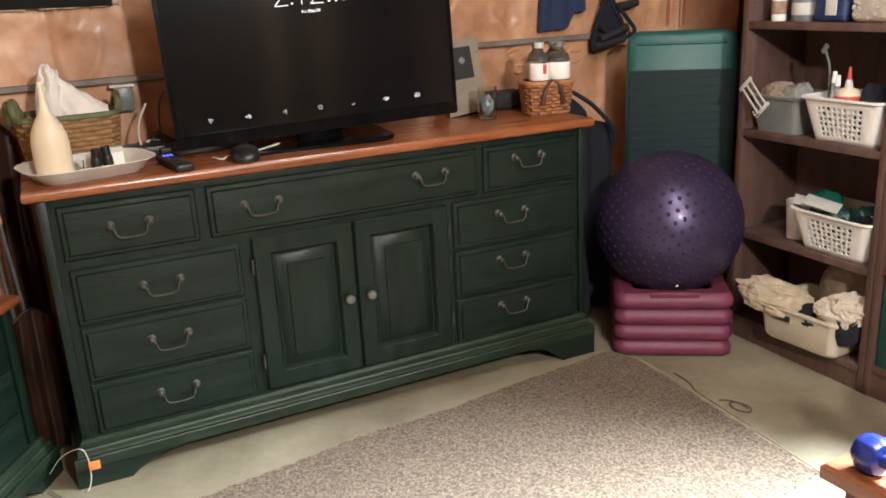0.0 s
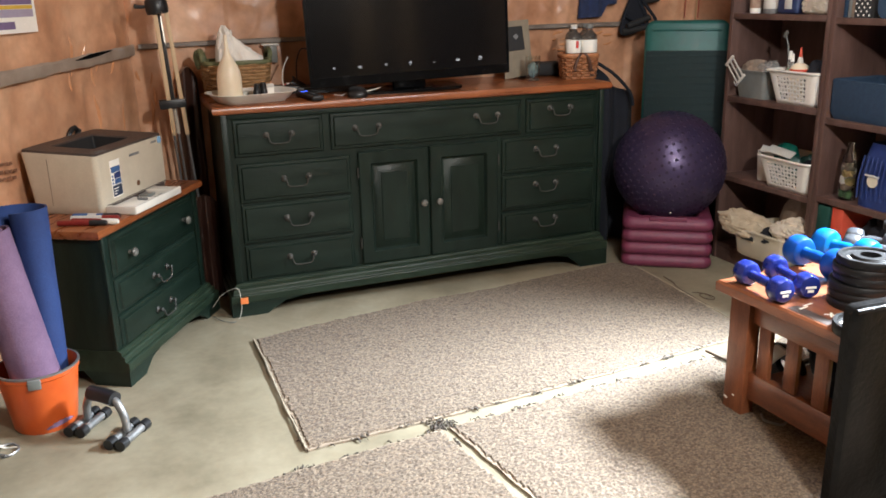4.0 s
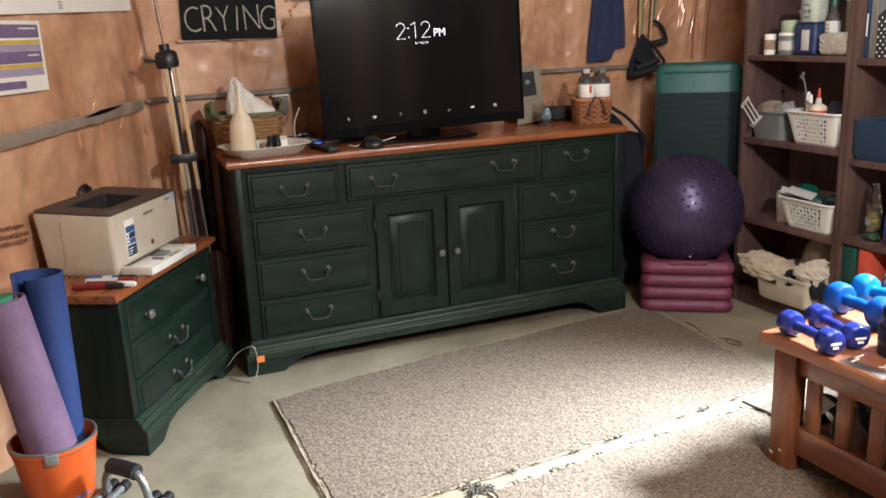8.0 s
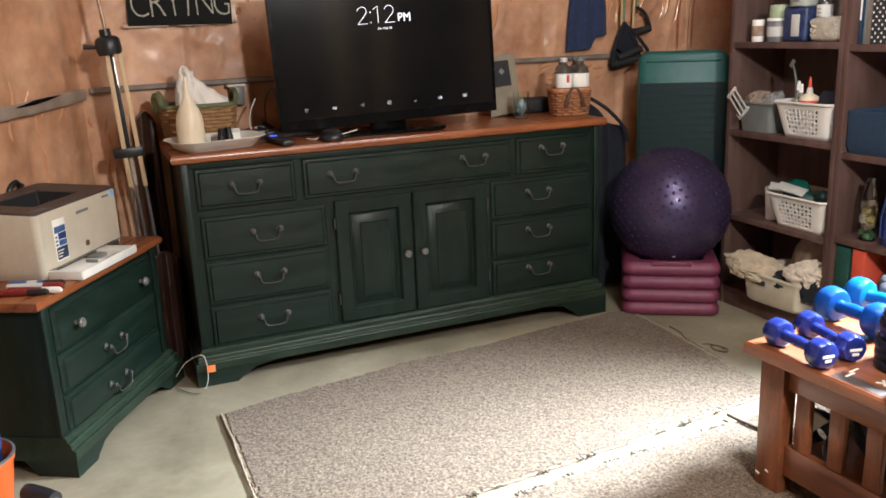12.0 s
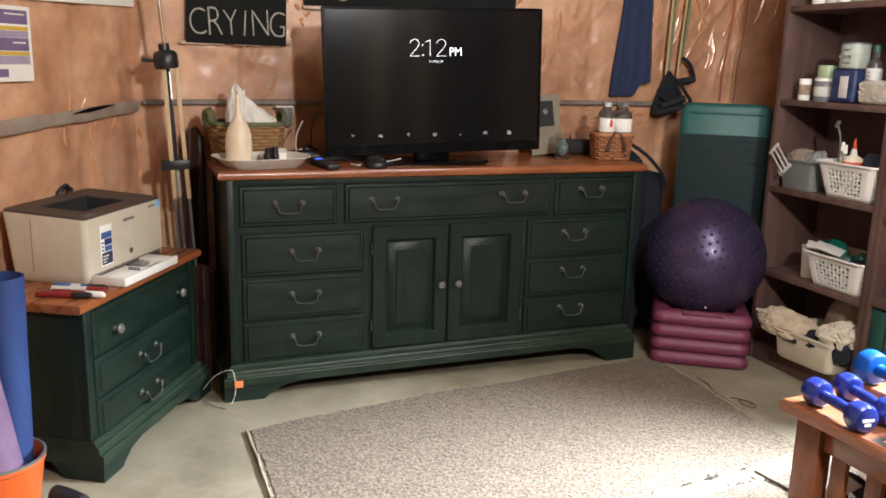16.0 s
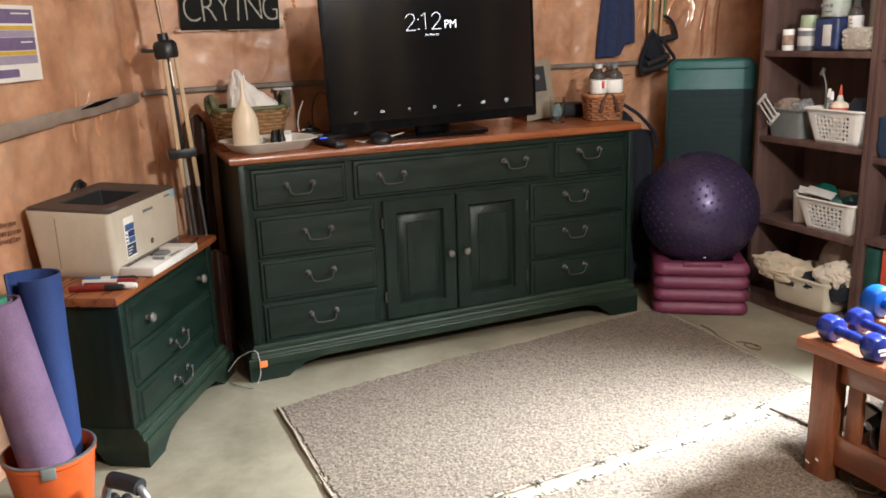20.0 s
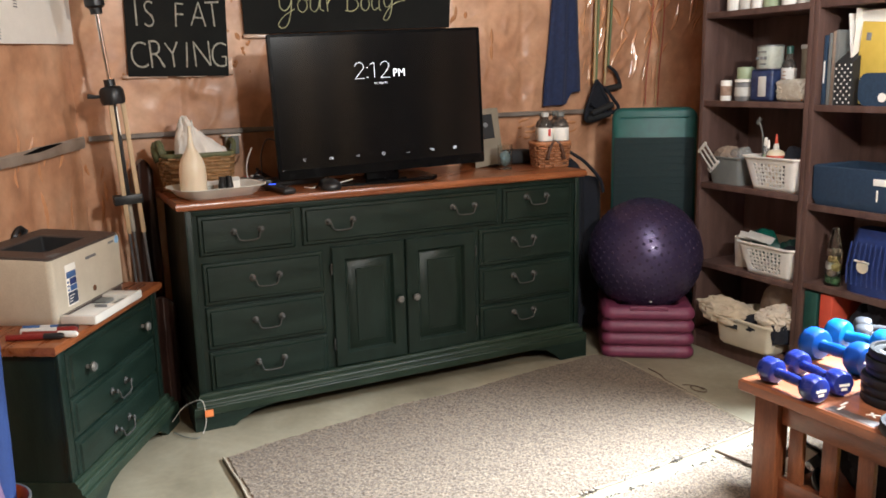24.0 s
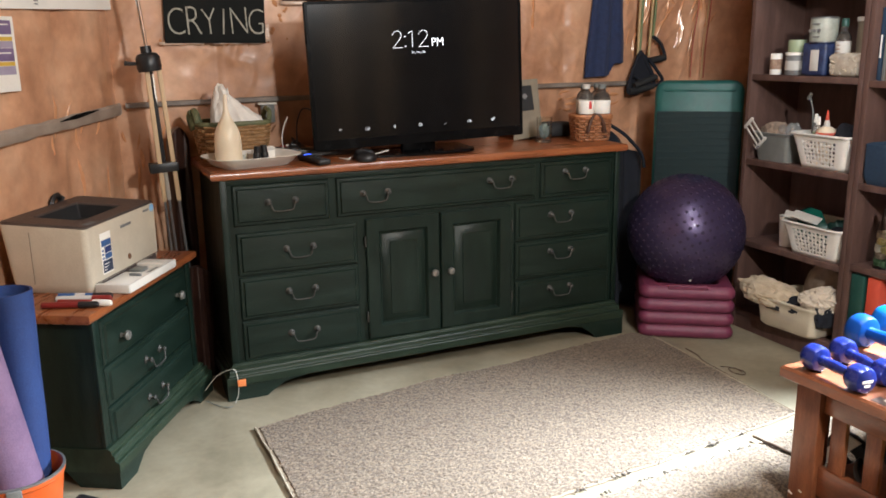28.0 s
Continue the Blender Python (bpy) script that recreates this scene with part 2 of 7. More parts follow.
CLOTHW = mat("white_cloth", [(0.72, 0.67, 0.60), (0.84, 0.80, 0.73)], rough=0.9, scale=20, bump=0.4, sheen=0.2)
DENIM = mat("navy_cloth", [(0.012, 0.020, 0.060), (0.024, 0.038, 0.10)], rough=0.9, scale=60, bump=0.4, sheen=0.1)
BLACKC = mat("dark_navy_cloth", [(0.0048, 0.006, 0.0108), (0.0108, 0.0126, 0.0204)], rough=0.9, scale=30, bump=0.4)
CHALKB = mat("blackboard", [(0.006, 0.0065, 0.006), (0.014, 0.0145, 0.013)], rough=0.85, spec=0.2, scale=6, fine=0.1)
CHALK = mat("chalk", [(0.16, 0.15, 0.12), (0.40, 0.38, 0.31), (0.52, 0.50, 0.42)], rough=0.95, scale=70)
CHALKY = mat("yellow_green_chalk", [(0.42, 0.42, 0.22), (0.60, 0.58, 0.34)], rough=0.95, scale=120)
PAPER = mat("paper", [(0.82, 0.79, 0.72), (0.89, 0.86, 0.79)], rough=0.7, scale=6, fine=0.03)
PURPLEI = mat("purple_ink", [(0.16, 0.11, 0.22), (0.22, 0.16, 0.29)], rough=0.6, scale=30)
LILACI = mat("lilac_ink", [(0.33, 0.28, 0.38), (0.41, 0.36, 0.46)], rough=0.6, scale=30)
YELLOWI = mat("yellow_ink", [(0.62, 0.40, 0.05), (0.72, 0.48, 0.08)], rough=0.6, scale=30)
GREYI = mat("grey_ink", [(0.12, 0.12, 0.12), (0.24, 0.24, 0.24)], rough=0.7, scale=30)
CLEAR = glass("clear_glass", (0.92, 0.95, 0.94))
NUBM = mat("matt_purple_rubber", [(0.026, 0.018, 0.042), (0.036, 0.025, 0.055)], rough=0.8, spec=0.2)
FILM = mat("shiny_film", [(0.62, 0.42, 0.30), (0.76, 0.58, 0.45)], rough=0.15, coat=1.0, scale=20, bump=0.6, bump_scale=60)
CLEARP = mat("clear_poly", [(0.8, 0.78, 0.74), (0.9, 0.88, 0.84)], rough=0.2, transmission=0.75, scale=8, bump=0.3, bump_scale=20)

# ---------------------------------------------------------------- mesh tools


def finish(bm, smooth=True, angle=35):
    bmesh.ops.recalc_face_normals(bm, faces=bm.faces)
    if smooth:
        for f in bm.faces:
            f.smooth = True
        for e in bm.edges:
            if len(e.link_faces) == 2 and e.calc_face_angle(0) > radians(angle):
                e.smooth = False
    return bm


def link(name, bm, material, parent=None, label="", smooth=True):
    finish(bm, smooth)
    me = bpy.data.meshes.new(name)
    bm.to_mesh(me)
    bm.free()
    for m in material if isinstance(material, (list, tuple)) else [material]:
        me.materials.append(m)
    ob = new(name, me)
    if parent:
        ob.parent = parent
    if label:
        ob["label"] = label
    return ob


def part(name, bm, material, parent, label=""):
    return link(name, bm, material, parent, label)


def thing(name, label, category, m=None, group="", kind=""):
    ob = new(name)
    ob.empty_display_size = 0.05
    if m is not None:
        ob.matrix_world = m
    return tagged(ob, label, category, group, kind)


def B():
    return bmesh.new()


def box(bm, x0, x1, y0, y1, z0, z1, bevel=0.0, seg=2, m=None):
    """A block, its edges rounded."""
    vs = [bm.verts.new((x, y, z)) for x in (x0, x1) for y in (y0, y1) for z in (z0, z1)]
    fs = [bm.faces.new([vs[i] for i in q]) for q in ((0, 1, 3, 2), (4, 6, 7, 5), (0, 4, 5, 1), (2, 3, 7, 6), (0, 2, 6, 4), (1, 5, 7, 3))]
    made = set(vs)
    if bevel:
        es = list({e for f in fs for e in f.edges})
        r = bmesh.ops.bevel(bm, geom=es, offset=bevel, segments=seg, affect="EDGES", profile=0.5, clamp_overlap=True)
        made = {v for v in r["verts"]} | {v for v in vs if v.is_valid}
    if m is not None:
        bmesh.ops.transform(bm, matrix=m, verts=[v for v in made if v.is_valid])
    return bm


def ring(c, u, v, r, seg, a0=0.0):
    return [c + r * (math.cos(a0 + 2 * math.pi * i / seg) * u + math.sin(a0 + 2 * math.pi * i / seg) * v) for i in range(seg)]


def skin(bm, rings, closed=True, caps=True):
    """Faces between rings of points."""
    rows = [[bm.verts.new(p) for p in r] for r in rings]
    n = len(rows[0])
    for a, b in zip(rows, rows[1:]):
        for i in range(n if closed else n - 1):
            j = (i + 1) % n
            bm.faces.new((a[i], a[j], b[j], b[i]))
    if caps and closed:
        bm.faces.new(rows[0][::-1])
        bm.faces.new(rows[-1])
    return rows


def tube(bm, pts, r, seg=8, caps=True):
    """A round bar along points; r is one radius or one for each point."""
    pts = [Vector(p) for p in pts]
    rs = r if isinstance(r, (list, tuple)) else [r] * len(pts)
    up = None
    rings = []
    for i, p in enumerate(pts):
        d = (pts[min(i + 1, len(pts) - 1)] - pts[max(i - 1, 0)]).normalized()
        if up is None:
            up = Vector((0, 0, 1)) if abs(d.z) < 0.9 else Vector((1, 0, 0))
        u = d.cross(up).normalized()
        v = u.cross(d).normalized()
        up = v
        rings.append(ring(p, u, v, rs[i], seg))
    skin(bm, rings, True, caps)
    return bm


def curve_pts(pts, n=6):
    """A smooth line through points."""
    P = [Vector(p) for p in pts]
    P = [2 * P[0] - P[1]] + P + [2 * P[-1] - P[-2]]
    out = []
    for a, b, c, d in zip(P, P[1:], P[2:], P[3:]):
        for i in range(n):
            t = i / n
            out.append(0.5 * (2 * b + (c - a) * t + (2 * a - 5 * b + 4 * c - d) * t * t + (3 * b - a - 3 * c + d) * t ** 3))
    return out + [P[-2]]


def lathe(bm, profile, seg=24, m=None, caps=True):
    """A turned form from (radius, height) pairs."""
    rings = [[Vector((r * math.cos(2 * math.pi * i / seg), r * math.sin(2 * math.pi * i / seg), z)) for i in range(seg)] for r, z in profile]
    if m is not None:
        rings = [[m @ p for p in q] for q in rings]
    skin(bm, rings, True, caps)
    return bm


def prism(bm, outline, axis, a, b):
    """A flat outline of two coordinates, drawn out along the axis from a to b."""
    def at(p, h):
        return Vector({"x": (h, p[0], p[1]), "y": (p[0], h, p[1]), "z": (p[0], p[1], h)}[axis])
    skin(bm, [[at(p, a) for p in outline], [at(p, b) for p in outline]])
    return bm


def rounded(x0, x1, y0, y1, r, n=4):
    """The outline of a rectangle with round corners."""
    out = []
    for cx, cy, a in ((x1 - r, y1 - r, 0), (x0 + r, y1 - r, 90), (x0 + r, y0 + r, 180), (x1 - r, y0 + r, 270)):
        out += [(cx + r * math.cos(radians(a + 90 * i / n)), cy + r * math.sin(radians(a + 90 * i / n))) for i in range(n + 1)]
    return out


def panel(bm, x0, x1, z0, z1, y0, steps):
    """A moulded front in the plane y: rings stepping in by (inset, y), the last one closed."""
    rings = []
    for inset, y in steps:
        rings.append([Vector((x0 + inset, y0 + y, z0 + inset)), Vector((x1 - inset, y0 + y, z0 + inset)), Vector((x1 - inset, y0 + y, z1 - inset)), Vector((x0 + inset, y0 + y, z1 - inset))])
    skin(bm, rings)
    return bm


def text_mesh(name, body, size, material, parent, m, depth=0.0004, align="LEFT", label="", thin=0.0):
    cu = bpy.data.curves.new(name, "FONT")
    cu.body, cu.size, cu.extrude, cu.align_x, cu.resolution_u, cu.offset = body, size, depth, align, 4, thin
    tmp = bpy.data.objects.new(name, cu)
    me = bpy.data.meshes.new_from_object(tmp)
    bpy.data.objects.remove(tmp)
    me.materials.clear()
    me.materials.append(material)
    ob = new(name, me)
    ob.parent = parent
    ob.matrix_local = m
    if label:
        ob["label"] = label
    return ob


# ---------------------------------------------------------------- the room
WALLY, WALLX = 0.56, 2.90
CORNER = Vector((-0.24, WALLY, 0))


def structure(ob, label, category):
    return tagged(ob, label, category, kind="structure")


bm = B()
prism(bm, [(-5.4, -8.3), (3.11, -8.3), (3.11, 0.76), (-0.55, 0.75)], "z", -0.12, 0.0)
bmesh.ops.triangulate(bm, faces=bm.faces)
structure(link("floor", bm, CONCRETE, smooth=False), "bare tan concrete basement floor, stained and worn", "floor")


def sheet_depth(s, z, seed):
    """How far the plastic lies behind the wall line: hollows between studs, slack and folds."""
    bay = abs(math.sin(math.pi * s / 0.405))
    d = -0.034 + 0.020 * bay ** 0.6
    q = Vector((s * 1.3, z * 1.1, seed))
    d += 0.007 * noise.noise(q * 2.0)
    fold = 1 - abs(noise.noise(Vector((s * 5.5 + 0.6 * z, z * 2.2 - 1.4 * s, seed + 4))))
    d += 0.010 * fold ** 7 * (0.5 + noise.noise(q * 3) ** 2 * 3) + 0.006 * (1 - abs(noise.noise(Vector((s * 9 - 5 * z, z * 5 + 2 * s, seed + 8))))) ** 9
    d += 0.002 * noise.noise(q * 14)
    return d


def plastic_sheet(name, origin, along, length, height, seed, label, z0=0.0, step=0.018, creases=()):
    """Pink insulation bays behind a clear poly sheet: a wall skin that bellies between the studs and creases."""
    along = along.normalized()
    inward = Vector((along.y, -along.x, 0))
    nx, nz = int(length / step), int(height / step)
    bm = B()
    rows = []
    for j in range(nz + 1):
        row = []
        for i in range(nx + 1):
            s, z = length * i / nx, z0 + height * j / nz
            d = sheet_depth(s, z, seed)
            lift = 0.0
            for a, b, c, e, h in creases:
                t = max(0.0, min(1.0, ((s - a) * (c - a) + (z - b) * (e - b)) / ((c - a) ** 2 + (e - b) ** 2)))
                off = math.hypot(s - a - t * (c - a), z - b - t * (e - b))
                if off < 0.03:
                    lift = max(lift, h * (1 - off / 0.03) ** 1.5 * math.sin(math.pi * (0.08 + 0.84 * t)))
            d = min(d, -0.010) + lift
            row.append(bm.verts.new(origin + along * s + inward * min(d, 0.008) + Vector((0, 0, z))))
        rows.append(row)
    for a, b in zip(rows, rows[1:]):
        for i in range(nx):
            bm.faces.new((a[i], a[i + 1], b[i + 1], b[i]))
    ob = link(name, bm, FOIL)
    return structure(ob, label, "wall")


def solid_wall(name, origin, along, length, label, holes=()):
    along = along.normalized()
    inward = Vector((along.y, -along.x, 0))
    bm = B()
    s0 = 0.0
    spans = []
    for a, b, lo, hi in holes:
        spans += [(s0, a, 0, 2.42), (a, b, 0, lo), (a, b, hi, 2.42)]
        s0 = b
    spans.append((s0, length, 0, 2.42))
    for a, b, lo, hi in spans:
        vs = []
        for d in (-0.05, -0.2):
            for s, z in ((a, lo), (b, lo), (b, hi), (a, hi)):
                vs.append(origin + along * s + inward * d + Vector((0, 0, z)))
        skin(bm, [vs[:4], vs[4:]])
    return structure(link(name, bm, CONCRETE, smooth=False), label, "wall")


solid_wall("wall_north", Vector((-0.4, WALLY, 0)), Vector((1, 0, 0)), 3.55, "plain concrete wall behind the insulation")
solid_wall("wall_west", CORNER - 10.1 * Vector((0.494, 0.869, 0)), Vector((0.494, 0.869, 0)), 10.15, "plain concrete wall behind the insulation")
solid_wall("wall_east", Vector((WALLX, WALLY + 0.2, 0)), Vector((0, -1, 0)), 8.95, "plain concrete wall with one basement window", holes=[(2.13, 2.80, 1.72, 2.14)])
# unseen south wall, set far back so the screen mirrors it dim
solid_wall("wall_south", Vector((3.11, -8.05, 0)), Vector((-1, 0, 0)), 8.45, "plain concrete wall")
def crease_set(seed, n, s0, s1, z0, z1, slant, long):
    """Slanting folds strewn over a stretch of wall."""
    rng = random.Random(seed)
    out = []
    for _ in range(n):
        s, z = rng.uniform(s0, s1), rng.uniform(z0, z1)
        a = math.radians(slant + rng.uniform(-28, 28))
        w = rng.uniform(0.4, 1.0) * long
        out.append((s, z, s + w * math.cos(a), z + w * math.sin(a), rng.uniform(0.006, 0.013)))
    return out


CREASES = crease_set(1, 26, 2.20, 2.75, 1.15, 1.75, 62, 0.24) + crease_set(2, 14, 1.60, 2.15, 0.90, 1.30, 140, 0.16) + crease_set(3, 10, 0.0, 0.65, 0.6, 1.25, 80, 0.18) + crease_set(4, 8, 1.6, 2.2, 1.3, 1.8, 100, 0.2)
north = plastic_sheet("insulation_north", Vector((CORNER.x - 0.02, WALLY, 0)), Vector((1, 0, 0)), 3.17, 2.4, 3.0, "pink insulation under a creased clear plastic vapour barrier", step=0.0105, creases=CREASES)


def folds(parent, sheet_seed, seed, n, origin, along, s0, s1, z0, z1, slant, spread, long, thick=1.0):
    """Narrow glossy pleats standing out of the plastic."""
    rng = random.Random(seed)
    inward = Vector((along.y, -along.x, 0))
    bm = B()
    for _ in range(n):
        s, z = rng.uniform(s0, s1), rng.uniform(z0, z1)
        a = math.radians(slant + rng.uniform(-spread, spread))
        w = rng.uniform(0.35, 1.0) * long
        bend = rng.uniform(-0.12, 0.12) * w
        r = thick * rng.uniform(0.0016, 0.0036)
        rings = []
        for i in range(9):
            t = i / 8
            q = bend * math.sin(math.pi * t)
            p = origin + along * (s + w * t * math.cos(a) - q * math.sin(a)) + Vector((0, 0, z + w * t * math.sin(a) + q * math.cos(a)))
            side = along * -math.sin(a) + Vector((0, 0, math.cos(a)))
            k = max(0.12, math.sin(math.pi * t) ** 0.6)
            ring_pts = []
            for c in (-1.0, -0.62, -0.3, 0.0, 0.3, 0.62, 1.0):
                o = p + side * (r * 3.0 * k * c)
                d = min(-0.010, sheet_depth((o - origin).dot(along), o.z, sheet_seed))
                ring_pts.append(o + inward * (d - 0.001 + r * 2.2 * k * (1 - abs(c)) ** 0.8))
            rings.append(ring_pts)
        skin(bm, rings, False, False)
    ob = part("fold", bm, FOLDM, parent)
    ob["kind"] = "stuff"


west = plastic_sheet("insulation_west", CORNER - 3.2 * Vector((0.494, 0.869, 0)), Vector((0.494, 0.869, 0)), 3.22, 2.4, 9.0, "pink insulation under a clear plastic vapour barrier with printed marks", creases=crease_set(5, 22, 1.6, 3.1, 0.3, 1.7, 100, 0.2))
NO, EX = Vector((CORNER.x - 0.02, WALLY, 0)), Vector((1, 0, 0))
folds(north, 3.0, 11, 46, NO, EX, 2.30, 3.10, 1.20, 1.80, 66, 16, 0.20)
folds(north, 3.0, 21, 16, NO, EX, 2.28, 3.10, 1.15, 1.75, 72, 14, 0.30, 1.9)
folds(north, 3.0, 22, 10, NO, EX, 2.28, 2.90, 1.25, 1.75, 118, 14, 0.22, 1.7)
folds(north, 3.0, 23, 7, NO, EX, 1.62, 1.86, 1.10, 1.70, 84, 10, 0.26, 1.6)
folds(north, 3.0, 12, 12, NO, EX, 1.62, 1.78, 1.25, 1.80, 80, 14, 0.09)
folds(north, 3.0, 13, 12, NO, EX, 1.95, 2.30, 0.92, 1.03, 8, 14, 0.07)
folds(north, 3.0, 14, 9, NO, EX, 0.14, 0.62, 1.262, 1.285, 60, 80, 0.02)
folds(north, 3.0, 15, 12, NO, EX, 0.58, 0.70, 1.28, 1.62, 90, 40, 0.035)
folds(north, 3.0, 16, 8, NO, EX, 0.02, 0.20, 0.55, 1.05, 95, 18, 0.14)
WO, WX = CORNER - 3.2 * Vector((0.494, 0.869, 0)), Vector((0.494, 0.869, 0))
folds(west, 9.0, 17, 9, WO, WX, 2.72, 3.08, 0.62, 0.98, 78, 22, 0.16)
plastic_sheet("insulation_east", Vector((WALLX, WALLY, 0)), Vector((0, -1, 0)), 1.92, 2.4, 15.0, "pink insulation under a creased plastic vapour barrier")
plastic_sheet("insulation_east_beyond", Vector((WALLX, -2.05, 0)), Vector((0, -1, 0)), 3.0, 2.4, 21.0, "pink insulation under a creased plastic vapour barrier")
bm = B()
box(bm, -5.5, 3.15, -8.3, 0.8, 2.40, 2.44)
for i in range(15):
    box(bm, -5.45 + 0.55 * i, -5.41 + 0.55 * i, -8.3, 0.8, 2.22, 2.40)
structure(link("ceiling", bm, JOIST, smooth=False), "open timber joists under floorboards", "ceiling")
bm = B()
for a, b, c, d in ((-2.035, -1.365, 1.71, 1.745), (-2.035, -1.365, 2.115, 2.15), (-2.035, -2.0, 1.745, 2.115), (-1.40, -1.365, 1.745, 2.115)):
    box(bm, 2.92, 3.00, a, b, c, d, 0.004)
structure(link("window_1", bm, WHITEP), "small white basement window high in the wall", "window")

# unseen posts, added so the screen mirrors pale upright streaks
for k, x in enumerate((1.08, 1.47, 2.36)):
    structure(link("stud_%d" % (k + 2), box(B(), x - 0.036, x + 0.036, -4.34, -4.30, 0.0, 2.22, 0.003), PINE), "added unseen pale post mirrored as a streak in the television", "stud")

# the taped seam that runs round the walls
bm = B()


def tape(bm, pts, h, lean):
    P = curve_pts(pts, 10)
    rings = []
    for i, p in enumerate(P):
        w = h * (0.85 + 0.3 * noise.noise(Vector((i * 0.3, 2, 1))))
        o = lean * 0.007
        rings.append([p + lean * 0.002 + Vector((0, 0, -w)), p + o + Vector((0, 0, -w * 0.6)), p + o + Vector((0, 0, w * 0.7)), p + lean * 0.001 + Vector((0, 0, w))])
    skin(bm, rings, True, True)


tape(bm, [(-0.22, WALLY - 0.004, 1.045), (0.2, WALLY - 0.004, 1.05), (0.9, WALLY - 0.004, 1.052), (1.6, WALLY - 0.004, 1.062), (2.2, WALLY - 0.004, 1.06)], 0.013, Vector((0, -1, 0)))
structure(link("trim_north", bm, STRAP), "grey taped seam along the plastic sheet", "tape")
LIN = Vector((0.869, -0.494, 0))
bm = B()
lw = [CORNER - s * Vector((0.494, 0.869, 0)) + LIN * 0.010 + Vector((0, 0, z)) for s, z in ((0.02, 1.035), (0.3, 1.022), (0.62, 1.01), (0.95, 0.998), (1.5, 0.985), (2.4, 0.975))]
tape(bm, lw, 0.027, LIN)
structure(link("trim_west", bm, mat("cloudy_tape", [(0.26, 0.20, 0.155), (0.40, 0.33, 0.27)], rough=0.4, scale=9, bump=0.3, bump_scale=30)), "grey taped seam sagging along the plastic sheet", "tape")
# solid dark strip over the tape, painted shade of its lifted edge
bm = B()
g = [CORNER - s * Vector((0.494, 0.869, 0)) + LIN * 0.0185 + Vector((0, 0, z)) for s, z in ((0.20, 1.046), (0.28, 1.040), (0.36, 1.034), (0.46, 1.026))]
rings = []
for p, w in zip(g, (0.001, 0.006, 0.008, 0.001)):
    rings.append([p + Vector((0, 0, -w)), p + LIN * 0.002 + Vector((0, 0, -w)), p + LIN * 0.002 + Vector((0, 0, w)), p + Vector((0, 0, w))])
skin(bm, rings)
structure(link("trim_gap", bm, DARKGAP), "dark strip painting the shade where the tape has lifted", "tape")


# ---------------------------------------------------------------- carpet pieces
def fray(ob, outline, seed, stretch):
    """Loose tufts and threads in clusters along one stretch of the cut edge."""
    rng = random.Random(seed)
    bm = B()
    n = len(outline)
    for i in range(n):
        (x0, y0), (x1, y1) = outline[i], outline[(i + 1) % n]
        dense_here = noise.noise(Vector((i * 0.16, seed, 3))) + 0.5 * noise.noise(Vector((i * 0.5, seed, 7)))
        if not stretch(x0, y0) or dense_here < 0.04:
            continue
        for k in range(1 + int(5 * dense_here)):
            t = rng.random()
            x, y = x0 + (x1 - x0) * t, y0 + (y1 - y0) * t
            a = rng.uniform(0, 6.28)
            r = rng.uniform(0.0012, 0.0036)
            reach = rng.uniform(0.003, 0.014)
            dx, dy = reach * math.cos(a), reach * math.sin(a)
            tube(bm, [(x, y, 0.006), (x + dx, y + dy, 0.009), (x + 1.7 * dx, y + 1.7 * dy, 0.003)], [r, r * 0.9, r * 0.3], 5)
    part("fray", bm, CARPETD, ob, "dark loose backing threads")["kind"] = "stuff"


